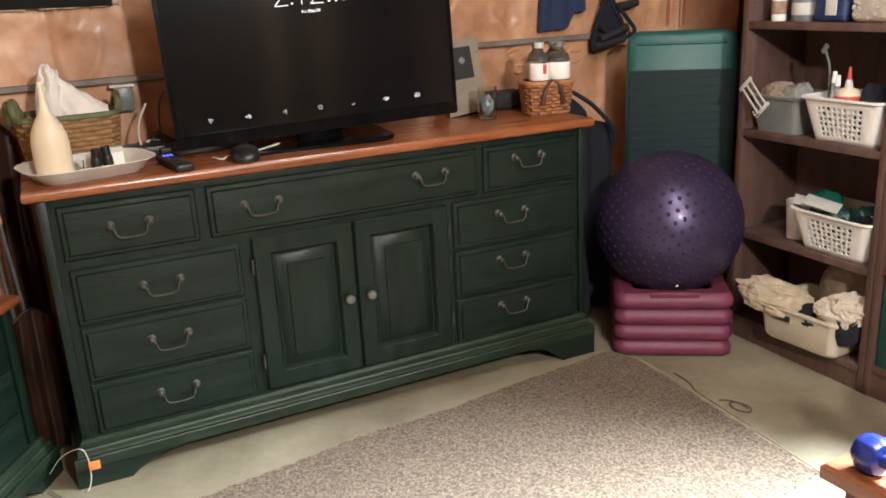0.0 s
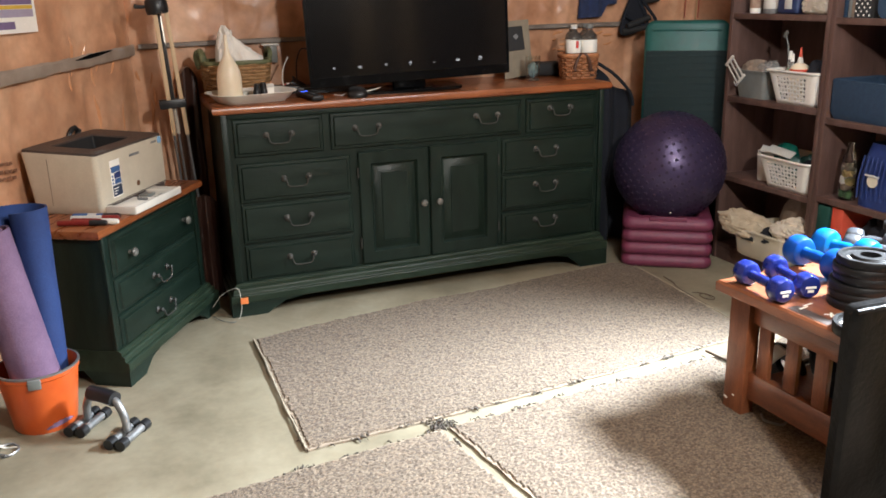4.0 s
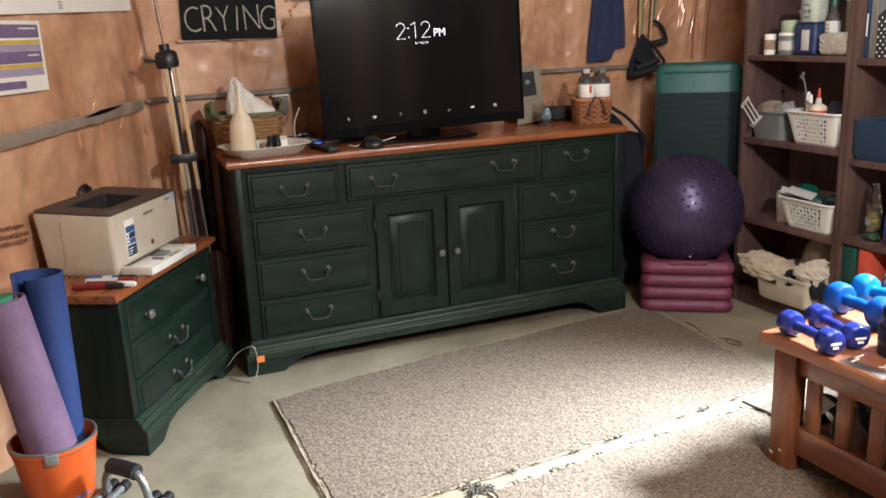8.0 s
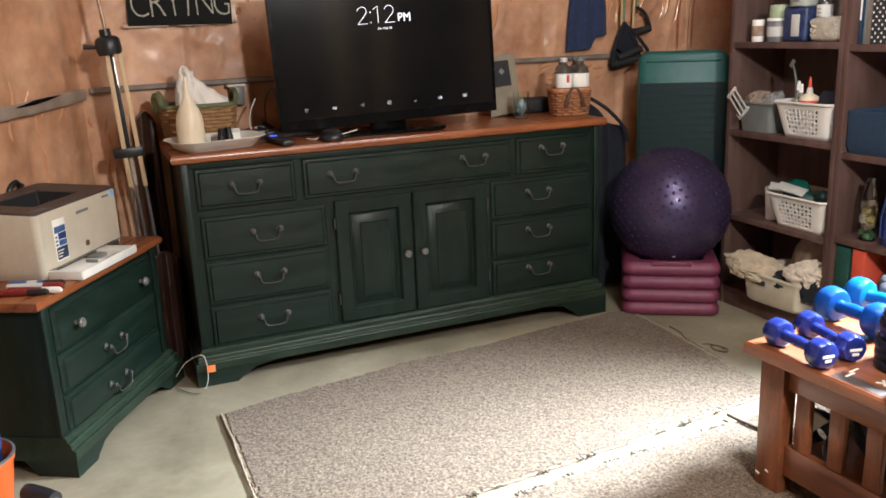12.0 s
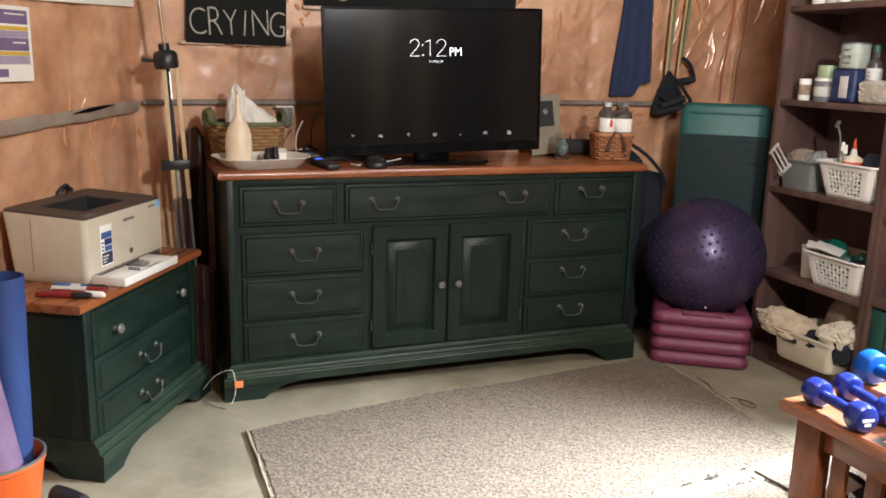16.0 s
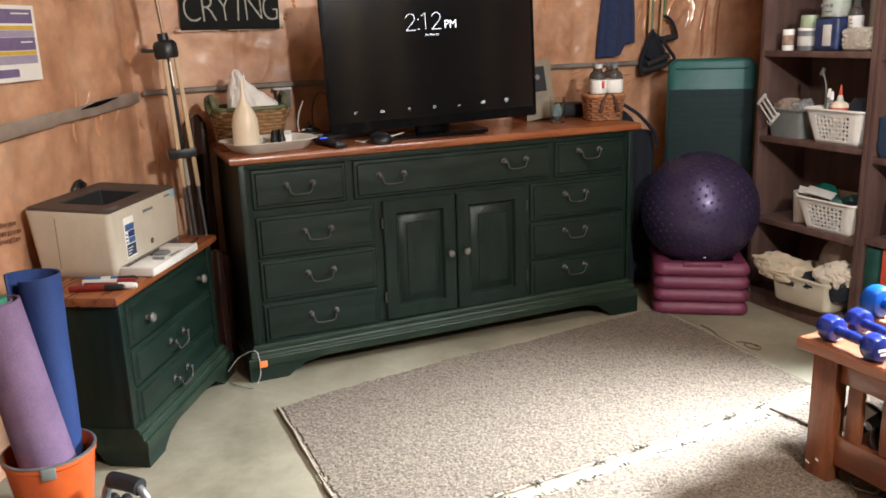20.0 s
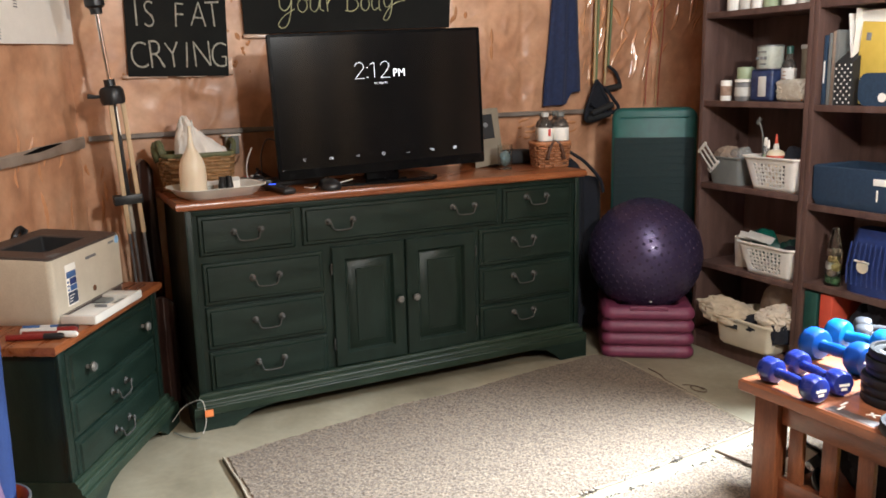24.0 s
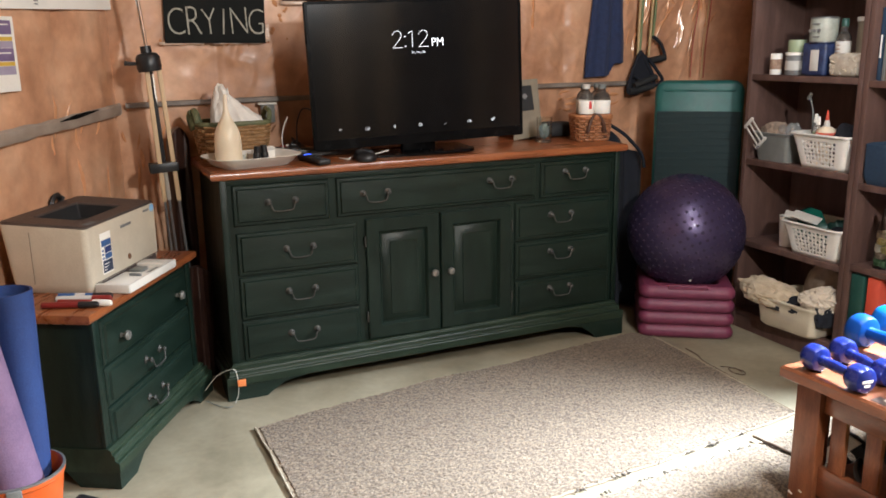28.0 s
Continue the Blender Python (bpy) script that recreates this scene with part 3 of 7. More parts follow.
def carpet(name, outline, label, seed, stretch, thick=0.011):
    """A loose carpet piece: looped pile over a backing, with ragged cut edges."""
    n = len(outline)
    dense = []
    for i, p in enumerate(outline):
        q = outline[(i + 1) % n]
        k = max(2, int(math.dist(p, q) / 0.012))
        dx, dy = q[0] - p[0], q[1] - p[1]
        ln = math.hypot(dx, dy)
        for j in range(k):
            t = j / k
            o = 0.004 * noise.noise(Vector((p[0] * 3 + t * ln * 14, p[1] * 3, seed))) + random.uniform(-0.0022, 0.0022)
            dense.append((p[0] + dx * t - dy / ln * o, p[1] + dy * t + dx / ln * o))
    ob = thing(name, label, "carpet", group="carpet pieces")
    bm = B()
    skin(bm, [[Vector((x, y, 0.001)) for x, y in dense], [Vector((x, y, thick - 0.004)) for x, y in dense]])
    part("backing", bm, CARPETB, ob)
    # pile: a fine grid kept inside the outline
    x0, x1 = min(p[0] for p in dense), max(p[0] for p in dense)
    y0, y1 = min(p[1] for p in dense), max(p[1] for p in dense)
    st = 0.0075
    nx, ny = int((x1 - x0) / st) + 1, int((y1 - y0) / st) + 1
    inside = np.zeros((nx + 1, ny + 1), bool)
    D = np.array(dense)
    E2 = np.roll(D, -1, axis=0)
    xs = x0 + st * np.arange(nx + 1)
    for j in range(ny + 1):
        y = y0 + st * j
        cr = (D[:, 1] > y) != (E2[:, 1] > y)
        cx = D[cr, 0] + (y - D[cr, 1]) / (E2[cr, 1] - D[cr, 1]) * (E2[cr, 0] - D[cr, 0])
        inside[:, j] = (np.sum(cx[None, :] > xs[:, None], axis=1) % 2) == 1
    rng = np.random.default_rng(seed)
    zz = thick + rng.uniform(-0.0014, 0.0015, inside.shape)
    jx, jy = rng.uniform(-0.003, 0.003, inside.shape), rng.uniform(-0.003, 0.003, inside.shape)
    cell = inside[:-1, :-1] & inside[1:, :-1] & inside[1:, 1:] & inside[:-1, 1:]
    used = np.zeros_like(inside)
    for a, b in ((0, 0), (1, 0), (1, 1), (0, 1)):
        used[a:nx + a, b:ny + b] |= cell
    index = np.full(inside.shape, -1)
    index[used] = np.arange(used.sum())
    I, J = np.nonzero(used)
    full = np.zeros_like(inside)
    full[1:-1, 1:-1] = cell[:-1, :-1] & cell[1:, :-1] & cell[1:, 1:] & cell[:-1, 1:]
    z = np.where(full[I, J], zz[I, J], 0.004)
    verts = np.column_stack([x0 + st * I + jx[I, J], y0 + st * J + jy[I, J], z])
    ci, cj = np.nonzero(cell)
    faces = np.column_stack([index[ci, cj], index[ci + 1, cj], index[ci + 1, cj + 1], index[ci, cj + 1]])
    me = bpy.data.meshes.new("tufted_face")
    me.from_pydata(verts.tolist(), [], faces.tolist())
    me.materials.append(CARPET)
    face = new("tufted_face", me)
    face.parent = ob
    fray(ob, dense, seed, stretch)
    return ob


main_carpet = carpet("carpet", [(0.043, -0.297), (0.062, -1.166), (0.44, -1.138), (1.10, -1.072), (1.62, -1.005), (1.768, -0.985), (1.790, -0.60), (1.812, -0.16), (1.76, -0.045), (1.62, -0.070), (1.33, -0.102), (1.094, -0.142), (0.933, -0.152), (0.756, -0.157), (0.623, -0.187), (0.45, -0.216), (0.204, -0.256)], "speckled beige brown carpet piece with cut edges lying on the concrete", 2, lambda x, y: y < -0.97)
bm = B()
P = curve_pts([(0.040, -0.297, 0.008), (0.046, -0.50, 0.010), (0.048, -0.80, 0.008), (0.058, -1.16, 0.009)], 12)
tube(bm, [p + Vector((0.003 * noise.noise(p * 9), 0, 0)) for p in P], [0.0038 + 0.0016 * noise.noise(p * 14) for p in P], 8)
part("turned_edge", bm, CARPETP, main_carpet, "pale turned carpet edge")
P = curve_pts([(1.817, -0.12, 0.006), (1.806, -0.37, 0.007), (1.795, -0.58, 0.006), (1.785, -0.76, 0.008), (1.772, -0.97, 0.007)], 10)
part("turned_edge", tube(B(), [p + Vector((0.003 * noise.noise(p * 7), 0, 0)) for p in P], [0.0028 + 0.0014 * noise.noise(p * 11) for p in P], 8), CARPETP, main_carpet, "pale turned carpet edge")
carpet("carpet", [(0.478, -1.195), (0.56, -1.75), (0.70, -3.0), (2.2, -3.0), (2.2, -1.03), (1.64, -1.082), (1.02, -1.138)], "speckled beige brown carpet piece under the coffee table", 3, lambda x, y: -1.2 < y and x < 1.7)
carpet("carpet", [(-0.62, -1.362), (0.05, -1.252), (0.452, -1.203), (0.535, -1.75), (0.675, -3.0), (-0.9, -3.0)], "speckled beige brown carpet piece with a frayed edge", 5, lambda x, y: x > -0.1 and y > -1.3)
rng = random.Random(41)
bm = B()
for i in range(60):
    x, y = 0.455 + rng.gauss(0, 0.020), -1.178 + rng.gauss(0, 0.014)
    a, reach, r = rng.uniform(0, 6.28), rng.uniform(0.004, 0.016), rng.uniform(0.0012, 0.004)
    tube(bm, [(x, y, 0.002), (x + reach * math.cos(a), y + reach * math.sin(a), rng.uniform(0.006, 0.013)), (x + 1.6 * reach * math.cos(a), y + 1.6 * reach * math.sin(a), 0.003)], [r, r * 0.9, r * 0.3], 5)
tagged(link("torn_tuft", bm, CARPETD), "torn clump of dark carpet threads on the concrete", "carpet threads", kind="stuff")


# ---------------------------------------------------------------- dresser and nightstand
def bail_handle(x, z, y, parent, tilt=0.0):
    """A pewter drop handle: two turned posts and a drooping bail."""
    bm = B()
    for s in (-1, 1):
        m = pose(x + s * 0.05, y, z, 90, 0, 0)
        lathe(bm, [(0.0, 0.0), (0.013, 0.0), (0.0135, 0.003), (0.009, 0.005), (0.005, 0.009), (0.0052, 0.015), (0.008, 0.017), (0.008, 0.021), (0.0035, 0.024), (0.0, 0.0242)], 12, m, caps=False)
    P = curve_pts([(x - 0.05, y - 0.019, z), (x - 0.043, y - 0.022, z - 0.006), (x - 0.036, y - 0.024, z - 0.026), (x - 0.018, y - 0.024, z - 0.032), (x + 0.018, y - 0.024, z - 0.032), (x + 0.036, y - 0.024, z - 0.026), (x + 0.043, y - 0.022, z - 0.006), (x + 0.05, y - 0.019, z)], 4)
    tube(bm, P, 0.0029, 8)
    return part("handle", bm, PEWTER, parent, "pewter drop handle")


def knob(x, z, y, parent, r=0.015):
    bm = B()
    lathe(bm, [(0.0, 0.0), (0.008, 0.0), (0.006, 0.008), (0.008, 0.013), (r, 0.017), (r * 1.04, 0.022), (r * 0.8, 0.027), (0.0, 0.029)], 16, pose(x, y, z, 90, 0, 0), caps=False)
    return part("knob", bm, KNOBM, parent, "brushed nickel knob")


DRAWER = [(0, 0.012), (0, -0.007), (0.004, -0.011), (0.013, -0.012), (0.017, -0.018), (0.021, -0.0185)]
DOOR = [(0, 0.012), (0, -0.012), (0.004, -0.016), (0.050, -0.016), (0.056, -0.009), (0.059, -0.001), (0.064, -0.001), (0.066, -0.003), (0.094, -0.0125), (0.0955, -0.0155), (0.098, -0.0160)]


def drawer(parent, x0, x1, z0, z1, y, pulls, knobs=False):
    ob = part("drawer", panel(B(), x0, x1, z0, z1, y, DRAWER), GREEN, parent)
    for x, zc in pulls:
        (knob if knobs else bail_handle)(x, zc, y - 0.0185, ob)
    return ob


def base_moulding(parent, w, y0, y1, foot, fl, fr, rise=0.0, flush=None):
    """A stepped plinth on bracket feet, along the front and both sides."""
    bm = B()
    prof = [(0.004, 0.0), (0.0, 0.004), (0.0, 0.030), (0.003, 0.034), (0.010, 0.036), (0.013, 0.042), (0.012, 0.050), (0.016, 0.056), (0.022, 0.058), (0.022, 0.068), (0.030, 0.076)]
    outs = []
    for d, h in prof:
        left = d if flush is None else flush
        outs.append([Vector((left, y0 + d, foot + h)), Vector((w - d, y0 + d, foot + h)), Vector((w - d, y1, foot + h)), Vector((left, y1, foot + h))])
    skin(bm, outs)

    def lifted(mesh):
        for v in mesh.verts:
            v.co.z += rise * v.co.x / w * min(1.0, v.co.z / foot)
        return mesh

    def bracket(length, flip):
        pts = [(0, 0), (length * 0.62, 0), (length * 0.70, foot * 0.28), (length * 0.82, foot * 0.52), (length * 0.93, foot * 0.80), (length * 1.25, foot * 1.0), (length * 1.25, foot + 0.004), (0, foot + 0.004)]
        return [(w - x if flip else x + (flush or 0.0), z) for x, z in pts]
    part("plinth", lifted(bm), GREENL, parent, "lighter green moulding with pale chips")
    part("bracket_foot", lifted(prism(B(), bracket(fl, False), "y", y0 + 0.002, y0 + 0.024)), GREEN, parent)
    part("bracket_foot", lifted(prism(B(), bracket(fr, True), "y", y0 + 0.002, y0 + 0.024)), GREEN, parent)
    for x in (0.002 + (flush or 0.0), w - 0.024):
        part("side_bracket", prism(B(), [(y0 + 0.0245, 0), (y0 + 0.13, 0), (y0 + 0.17, foot), (y0 + 0.0245, foot)], "x", x, x + 0.022), GREEN, parent)
        part("back_foot", box(B(), x, x + 0.022, y1 - 0.12, y1, 0, foot), GREEN, parent)


dresser = thing("dresser", "dark green painted wooden dresser with an orange oak top", "dresser")
bm = box(B(), 0.03, 1.71, 0.030, 0.50, 0.10, 0.808)
part("body", bm, GREENV, dresser)
for x0, x1 in ((0.03, 0.055), (1.688, 1.71)):
    part("stile", box(B(), x0, x1, 0.016, 0.031, 0.11, 0.806, 0.003), GREENV, dresser)
part("rail", box(B(), 0.055, 1.688, 0.022, 0.031, 0.787, 0.807, 0.002), GREENV, dresser)
bm = B()
outs = []
for d, h in ((0.010, 0.808), (0.004, 0.811), (0.001, 0.816), (0.000, 0.824), (0.002, 0.832), (0.006, 0.838), (0.014, 0.840)):
    outs.append([Vector((d, d, h)), Vector((1.74 - d, d, h)), Vector((1.74 - d, 0.51, h)), Vector((d, 0.51, h))])
skin(bm, outs)
part("tabletop", bm, OAK, dresser, "orange-stained oak top with a worn front edge")
base_moulding(dresser, 1.725, -0.026, 0.50, 0.054, 0.23, 0.22, 0.020)
for x0, x1, pulls in ((0.073, 0.425, ((0.246, 0.720),)), (0.454, 1.300, ((0.603, 0.722), (1.134, 0.731))), (1.325, 1.668, ((1.484, 0.742),))):
    drawer(dresser, x0, x1, 0.638, 0.785, 0.030, pulls)
for z0, z1, zl, zr in ((0.455, 0.612, 0.543, 0.566), (0.288, 0.447, 0.382, 0.409), (0.128, 0.280, 0.219, 0.247)):
    drawer(dresser, 0.077, 0.528, z0, z1, 0.030, ((0.303, zl),))
    drawer(dresser, 1.208, 1.668, z0 + 0.012, z1 + 0.010, 0.030, ((1.418, zr),))
for x0, x1, kx in ((0.562, 0.866, 0.836), (0.872, 1.186, 0.906)):
    d = part("door", panel(B(), x0, x1, 0.140, 0.619, 0.030, DOOR), GREENV, dresser)
    knob(kx, 0.382, 0.015, d, 0.0145)
    hx = x0 - 0.004 if kx > x0 + 0.1 else x1 + 0.004
    for hz in (0.235, 0.535):
        part("hinge", tube(B(), [(hx, 0.016, hz - 0.022), (hx, 0.016, hz + 0.022)], 0.004, 8), PEWTER, d)

NS = pose(-0.43, -0.54, 0, 0, 0, 60.4)
nightstand = thing("nightstand", "small dark green painted chest with an orange oak top", "nightstand", NS)
part("body", box(B(), 0.035, 0.728, 0.026, 0.345, 0.09, 0.517), GREENV, nightstand)
bm = B()
outs = []
for d, h in ((0.010, 0.516), (0.003, 0.520), (0.000, 0.526), (0.000, 0.537), (0.004, 0.544), (0.012, 0.546)):
    outs.append([Vector((d, d, h)), Vector((0.763 - d, d, h)), Vector((0.763 - d, 0.358, h)), Vector((d, 0.358, h))])
skin(bm, outs)
part("tabletop", bm, OAK, nightstand, "orange-stained oak top")
base_moulding(nightstand, 0.763, -0.022, 0.345, 0.050, 0.17, 0.19, flush=0.032)
for x0, x1 in ((0.035, 0.07), (0.695, 0.728)):
    part("stile", box(B(), x0, x1, 0.014, 0.027, 0.10, 0.515, 0.003), GREENV, nightstand)
drawer(nightstand, 0.082, 0.684, 0.366, 0.503, 0.027, ((0.180, 0.427), (0.585, 0.429)), knobs=True)
drawer(nightstand, 0.082, 0.684, 0.240, 0.358, 0.027, ((0.366, 0.296),))
drawer(nightstand, 0.082, 0.684, 0.112, 0.232, 0.027, ((0.364, 0.168),))

GREYT = mat("grey_translucent_plastic", [(0.14, 0.147, 0.14), (0.20, 0.207, 0.194)], rough=0.35, scale=10)

# ---------------------------------------------------------------- television
tv = thing("television", "black flat television showing the clock, standing on the dresser", "television", pose(0.835, 0.112, 0.841, 0, -1.75, -5))
bm = B()
outer, inner = rounded(-0.420, 0.438, 0.044, 0.590, 0.008), rounded(-0.408, 0.426, 0.082, 0.579, 0.003)
skin(bm, [[Vector((x, 0.030, z)) for x, z in outer], [Vector((x, 0.002, z)) for x, z in outer], [Vector((x * 0.997, 0.0, 0.33 + (z - 0.33) * 0.997)) for x, z in outer], [Vector((x, 0.0005, z)) for x, z in inner], [Vector((x, 0.004, z)) for x, z in inner]])
box(bm, -0.34, 0.34, 0.029, 0.075, 0.12, 0.50, 0.012)
part("casing", bm, TVBLACK, tv)
bm = B()
prism(bm, inner, "y", 0.0022, 0.006)
screen = part("screen", bm, SCREEN, tv, "dark glossy screen")
bm = B()
prism(bm, rounded(-0.215, 0.215, -0.045, 0.19, 0.03), "z", 0.0, 0.012)
part("base", bm, TVBLACK, tv)
part("neck", box(B(), -0.07, 0.07, 0.030, 0.062, 0.011, 0.14, 0.006), TVBLACK, tv)
DIGIT = {"2": [[(0.04, 0.76), (0.10, 0.90), (0.29, 1.0), (0.47, 0.92), (0.54, 0.75), (0.48, 0.56), (0.26, 0.28)], [(0.26, 0.28), (0.03, 0.0)], [(0.03, 0.0), (0.58, 0.0)]],
         "1": [[(0.02, 0.83), (0.27, 0.985)], [(0.27, 1.0), (0.27, 0.0)]], ":": [[(0.0, 0.03), (0.0, 0.10)], [(0.0, 0.62), (0.0, 0.69)]]}


def digit(kind, x, z, h):
    """A thin lit figure drawn with round strokes."""
    bm = B()
    for line in DIGIT[kind]:
        P = [(x + 1.12 * h * a, 0.0012, z + h * b) for a, b in line]
        tube(bm, curve_pts(P, 6) if len(P) > 2 else P, 0.0026 if kind == ":" else 0.00105, 6)
    part("clock", bm, GLOW, screen, "thin white clock digit")


for kind, dx in (("2", 0.0), (":", 0.0520), ("1", 0.062), ("2", 0.104)):
    digit(kind, -0.095 + dx, 0.4115, 0.0615)
text_mesh("clock", "PM", 0.0445, GLOW, screen, pose(0.060, 0.0015, 0.4125, 90, 0, 0) @ Matrix.Diagonal((0.92, 1, 1, 1)))
text_mesh("date", "Fri, May 24", 0.012, GLOW, screen, pose(-0.018, 0.0015, 0.3875, 90, 0, 0))


def icon(kind, x, z):
    """A small lit symbol: lines bent into a shape."""
    s = 0.0056
    shapes = {"down": [[(-1, 0.8), (1, 0.8), (0, -0.9), (-1, 0.8)]], "back": [[(0.7, 1), (0.7, -1), (-1, 0), (0.7, 1)]],
              "round": [[(math.cos(a * math.pi / 8), math.sin(a * math.pi / 8)) for a in range(17)]], "square": [[(-0.8, -0.8), (0.8, -0.8), (0.8, 0.8), (-0.8, 0.8), (-0.8, -0.8)]],
              "speaker": [[(-1.3, -0.4), (-0.5, -0.4), (0.1, -1), (0.1, 1), (-0.5, 0.4), (-1.3, 0.4), (-1.3, -0.4)], [(0.5, -0.5), (0.8, 0), (0.5, 0.5)], [(0.9, -0.9), (1.4, 0), (0.9, 0.9)]],
              "card": [[(-1.2, -0.9), (1.2, -0.9), (1.2, 0.9), (-1.2, 0.9), (-1.2, -0.9)], [(-0.5, -0.3), (0.5, -0.3), (0.5, 0.3), (-0.5, 0.3), (-0.5, -0.3)]]}
    bm = B()
    for line in shapes[kind]:
        tube(bm, [(x + s * a, 0.0015, z + s * b) for a, b in line], 0.00055, 4)
    part("icon", bm, GLOW, screen)


for k, (kind, x) in enumerate((("down", -0.317), ("speaker", -0.211), ("back", -0.104), ("round", 0.002), ("square", 0.104), ("speaker", 0.207), ("card", 0.308))):
    icon(kind, x, 0.1155)

# ---------------------------------------------------------------- boards and posters
board = thing("chalkboard", "black sign with chalk lettering taped to the plastic wall", "sign", pose(0, WALLY - 0.004, 0))
bm = B()
skin(bm, [[Vector((x, y, z)) for x, z in ((-0.052, 1.279), (0.339, 1.275), (0.350, 1.80), (-0.036, 1.80))] for y in (0.0, -0.006)])
part("panel", bm, CHALKB, board)


def chalk_letters(words, x, z, size, parent, material, width):
    """Hand lettering: each letter a mesh of its own, set a little uneven."""
    span = {"I": 0.55, " ": 0.7, "r": 0.8}
    step = width / sum(span.get(c, 1.0) for c in words)
    at = 0.0
    for c in words:
        i, at = at, at + span.get(c, 1.0)
        if c == " ":
            continue
        text_mesh("letter", c, size * random.uniform(0.94, 1.06), material, parent, pose(x + step * (i + 0.08), -0.0075, z + random.uniform(-0.003, 0.003), 90, random.uniform(-4, 4), 0) @ Matrix.Diagonal((0.70, 1, 1, 1)), depth=0.0006, thin=-0.0034)


chalk_letters("IS FAT", -0.022, 1.468, 0.152, board, CHALK, 0.345)
chalk_letters("CRYING", -0.046, 1.308, 0.160, board, CHALK, 0.372)
board = thing("chalkboard", "wide black sign with yellow chalk writing, partly behind the television", "sign", pose(0, WALLY - 0.004, 0))
bm = B()
skin(bm, [[Vector((x, y, z)) for x, z in ((0.416, 1.440), (1.358, 1.472), (1.38, 1.84), (0.405, 1.83))] for y in (0.0, -0.006)])
part("panel", bm, CHALKB, board)
SCRIPT = [
    [[(0.567, 0.055), (0.572, 0.02), (0.592, 0.008), (0.613, 0.03), (0.622, 0.06)], [(0.622, 0.06), (0.615, 0.0), (0.598, -0.05), (0.572, -0.062), (0.560, -0.045), (0.584, -0.015), (0.632, 0.014)]],
    [[(0.668, 0.055), (0.650, 0.042), (0.648, 0.014), (0.668, 0.0), (0.686, 0.018), (0.684, 0.045), (0.666, 0.055), (0.694, 0.047)]],
    [[(0.704, 0.055), (0.702, 0.018), (0.716, 0.001), (0.735, 0.015), (0.746, 0.055)], [(0.746, 0.055), (0.745, 0.014), (0.760, 0.002)]],
    [[(0.774, 0.055), (0.778, 0.0)], [(0.777, 0.028), (0.790, 0.050), (0.814, 0.054)]],
    [[(0.872, 0.096), (0.866, 0.0)], [(0.852, 0.084), (0.884, 0.103), (0.907, 0.086), (0.894, 0.060), (0.872, 0.052)], [(0.872, 0.052), (0.907, 0.046), (0.917, 0.020), (0.893, 0.0), (0.858, 0.002)]],
    [[(0.951, 0.056), (0.934, 0.044), (0.932, 0.014), (0.951, 0.0), (0.968, 0.018), (0.966, 0.045), (0.949, 0.056)]],
    [[(1.014, 0.050), (0.993, 0.056), (0.980, 0.030), (0.990, 0.002), (1.012, 0.012)], [(1.020, 0.105), (1.015, 0.012), (1.024, 0.0)]],
    [[(1.038, 0.055), (1.041, 0.022), (1.056, 0.012), (1.075, 0.032), (1.080, 0.058)], [(1.080, 0.058), (1.072, -0.004), (1.054, -0.040), (1.034, -0.036), (1.060, 0.004), (1.096, 0.030), (1.140, 0.040)]],
]
for lines in SCRIPT:
    bm = B()
    for line in lines:
        P = curve_pts([(x, -0.0068, 1.527 + 0.036 * (x - 0.567) + z) for x, z in line], 6) if len(line) > 2 else [Vector((x, -0.0068, 1.527 + 0.036 * (x - 0.567) + z)) for x, z in line]
        tube(bm, P, [0.0021 + 0.0010 * noise.noise(p * 40) for p in P], 6)
    part("letter", bm, CHALKY, board)


def tape_scrap(x, z, w, h):
    bm = B()
    rows = []
    for i in range(7):
        rows.append([Vector((x + w * i / 6, -0.002 - 0.006 * abs(noise.noise(Vector((x * 9, i * 1.3, j))) ) , z + h * (j / 3 - 0.5) + 0.004 * noise.noise(Vector((i, z * 9, 3))))) for j in range(4)])
    skin(bm, rows, closed=False)
    ob = link("tape", bm, FILM)
    ob.matrix_world = pose(0, WALLY - 0.004, 0)
    ob.modifiers.new("thick", "SOLIDIFY").thickness = 0.0015
    tagged(ob, "crinkled clear tape along a sign's edge", "tape", group="bits of tape")


tape_scrap(-0.075, 1.279, 0.17, 0.012)
tape_scrap(0.13, 1.279, 0.19, 0.010)
tape_scrap(0.338, 1.315, 0.018, 0.07)
tape_scrap(0.41, 1.433, 0.11, 0.014)

PRINTI = mat("faded_print", [(0.12, 0.055, 0.03), (0.30, 0.14, 0.08)], rough=0.6, scale=60)
WM = Matrix(((-0.494, 0, 0.869, 0), (-0.869, 0, -0.494, 0), (0, 1, 0, 0), (0, 0, 0, 1)))
WM.translation = CORNER + LIN * 0.002
# here x runs along the west wall away from the corner, y is up, z stands out from the wall
poster = thing("poster", "white printed sheet with purple and yellow bands on the wall", "poster", WM @ Matrix.Translation((-0.006, -0.017, 0)))


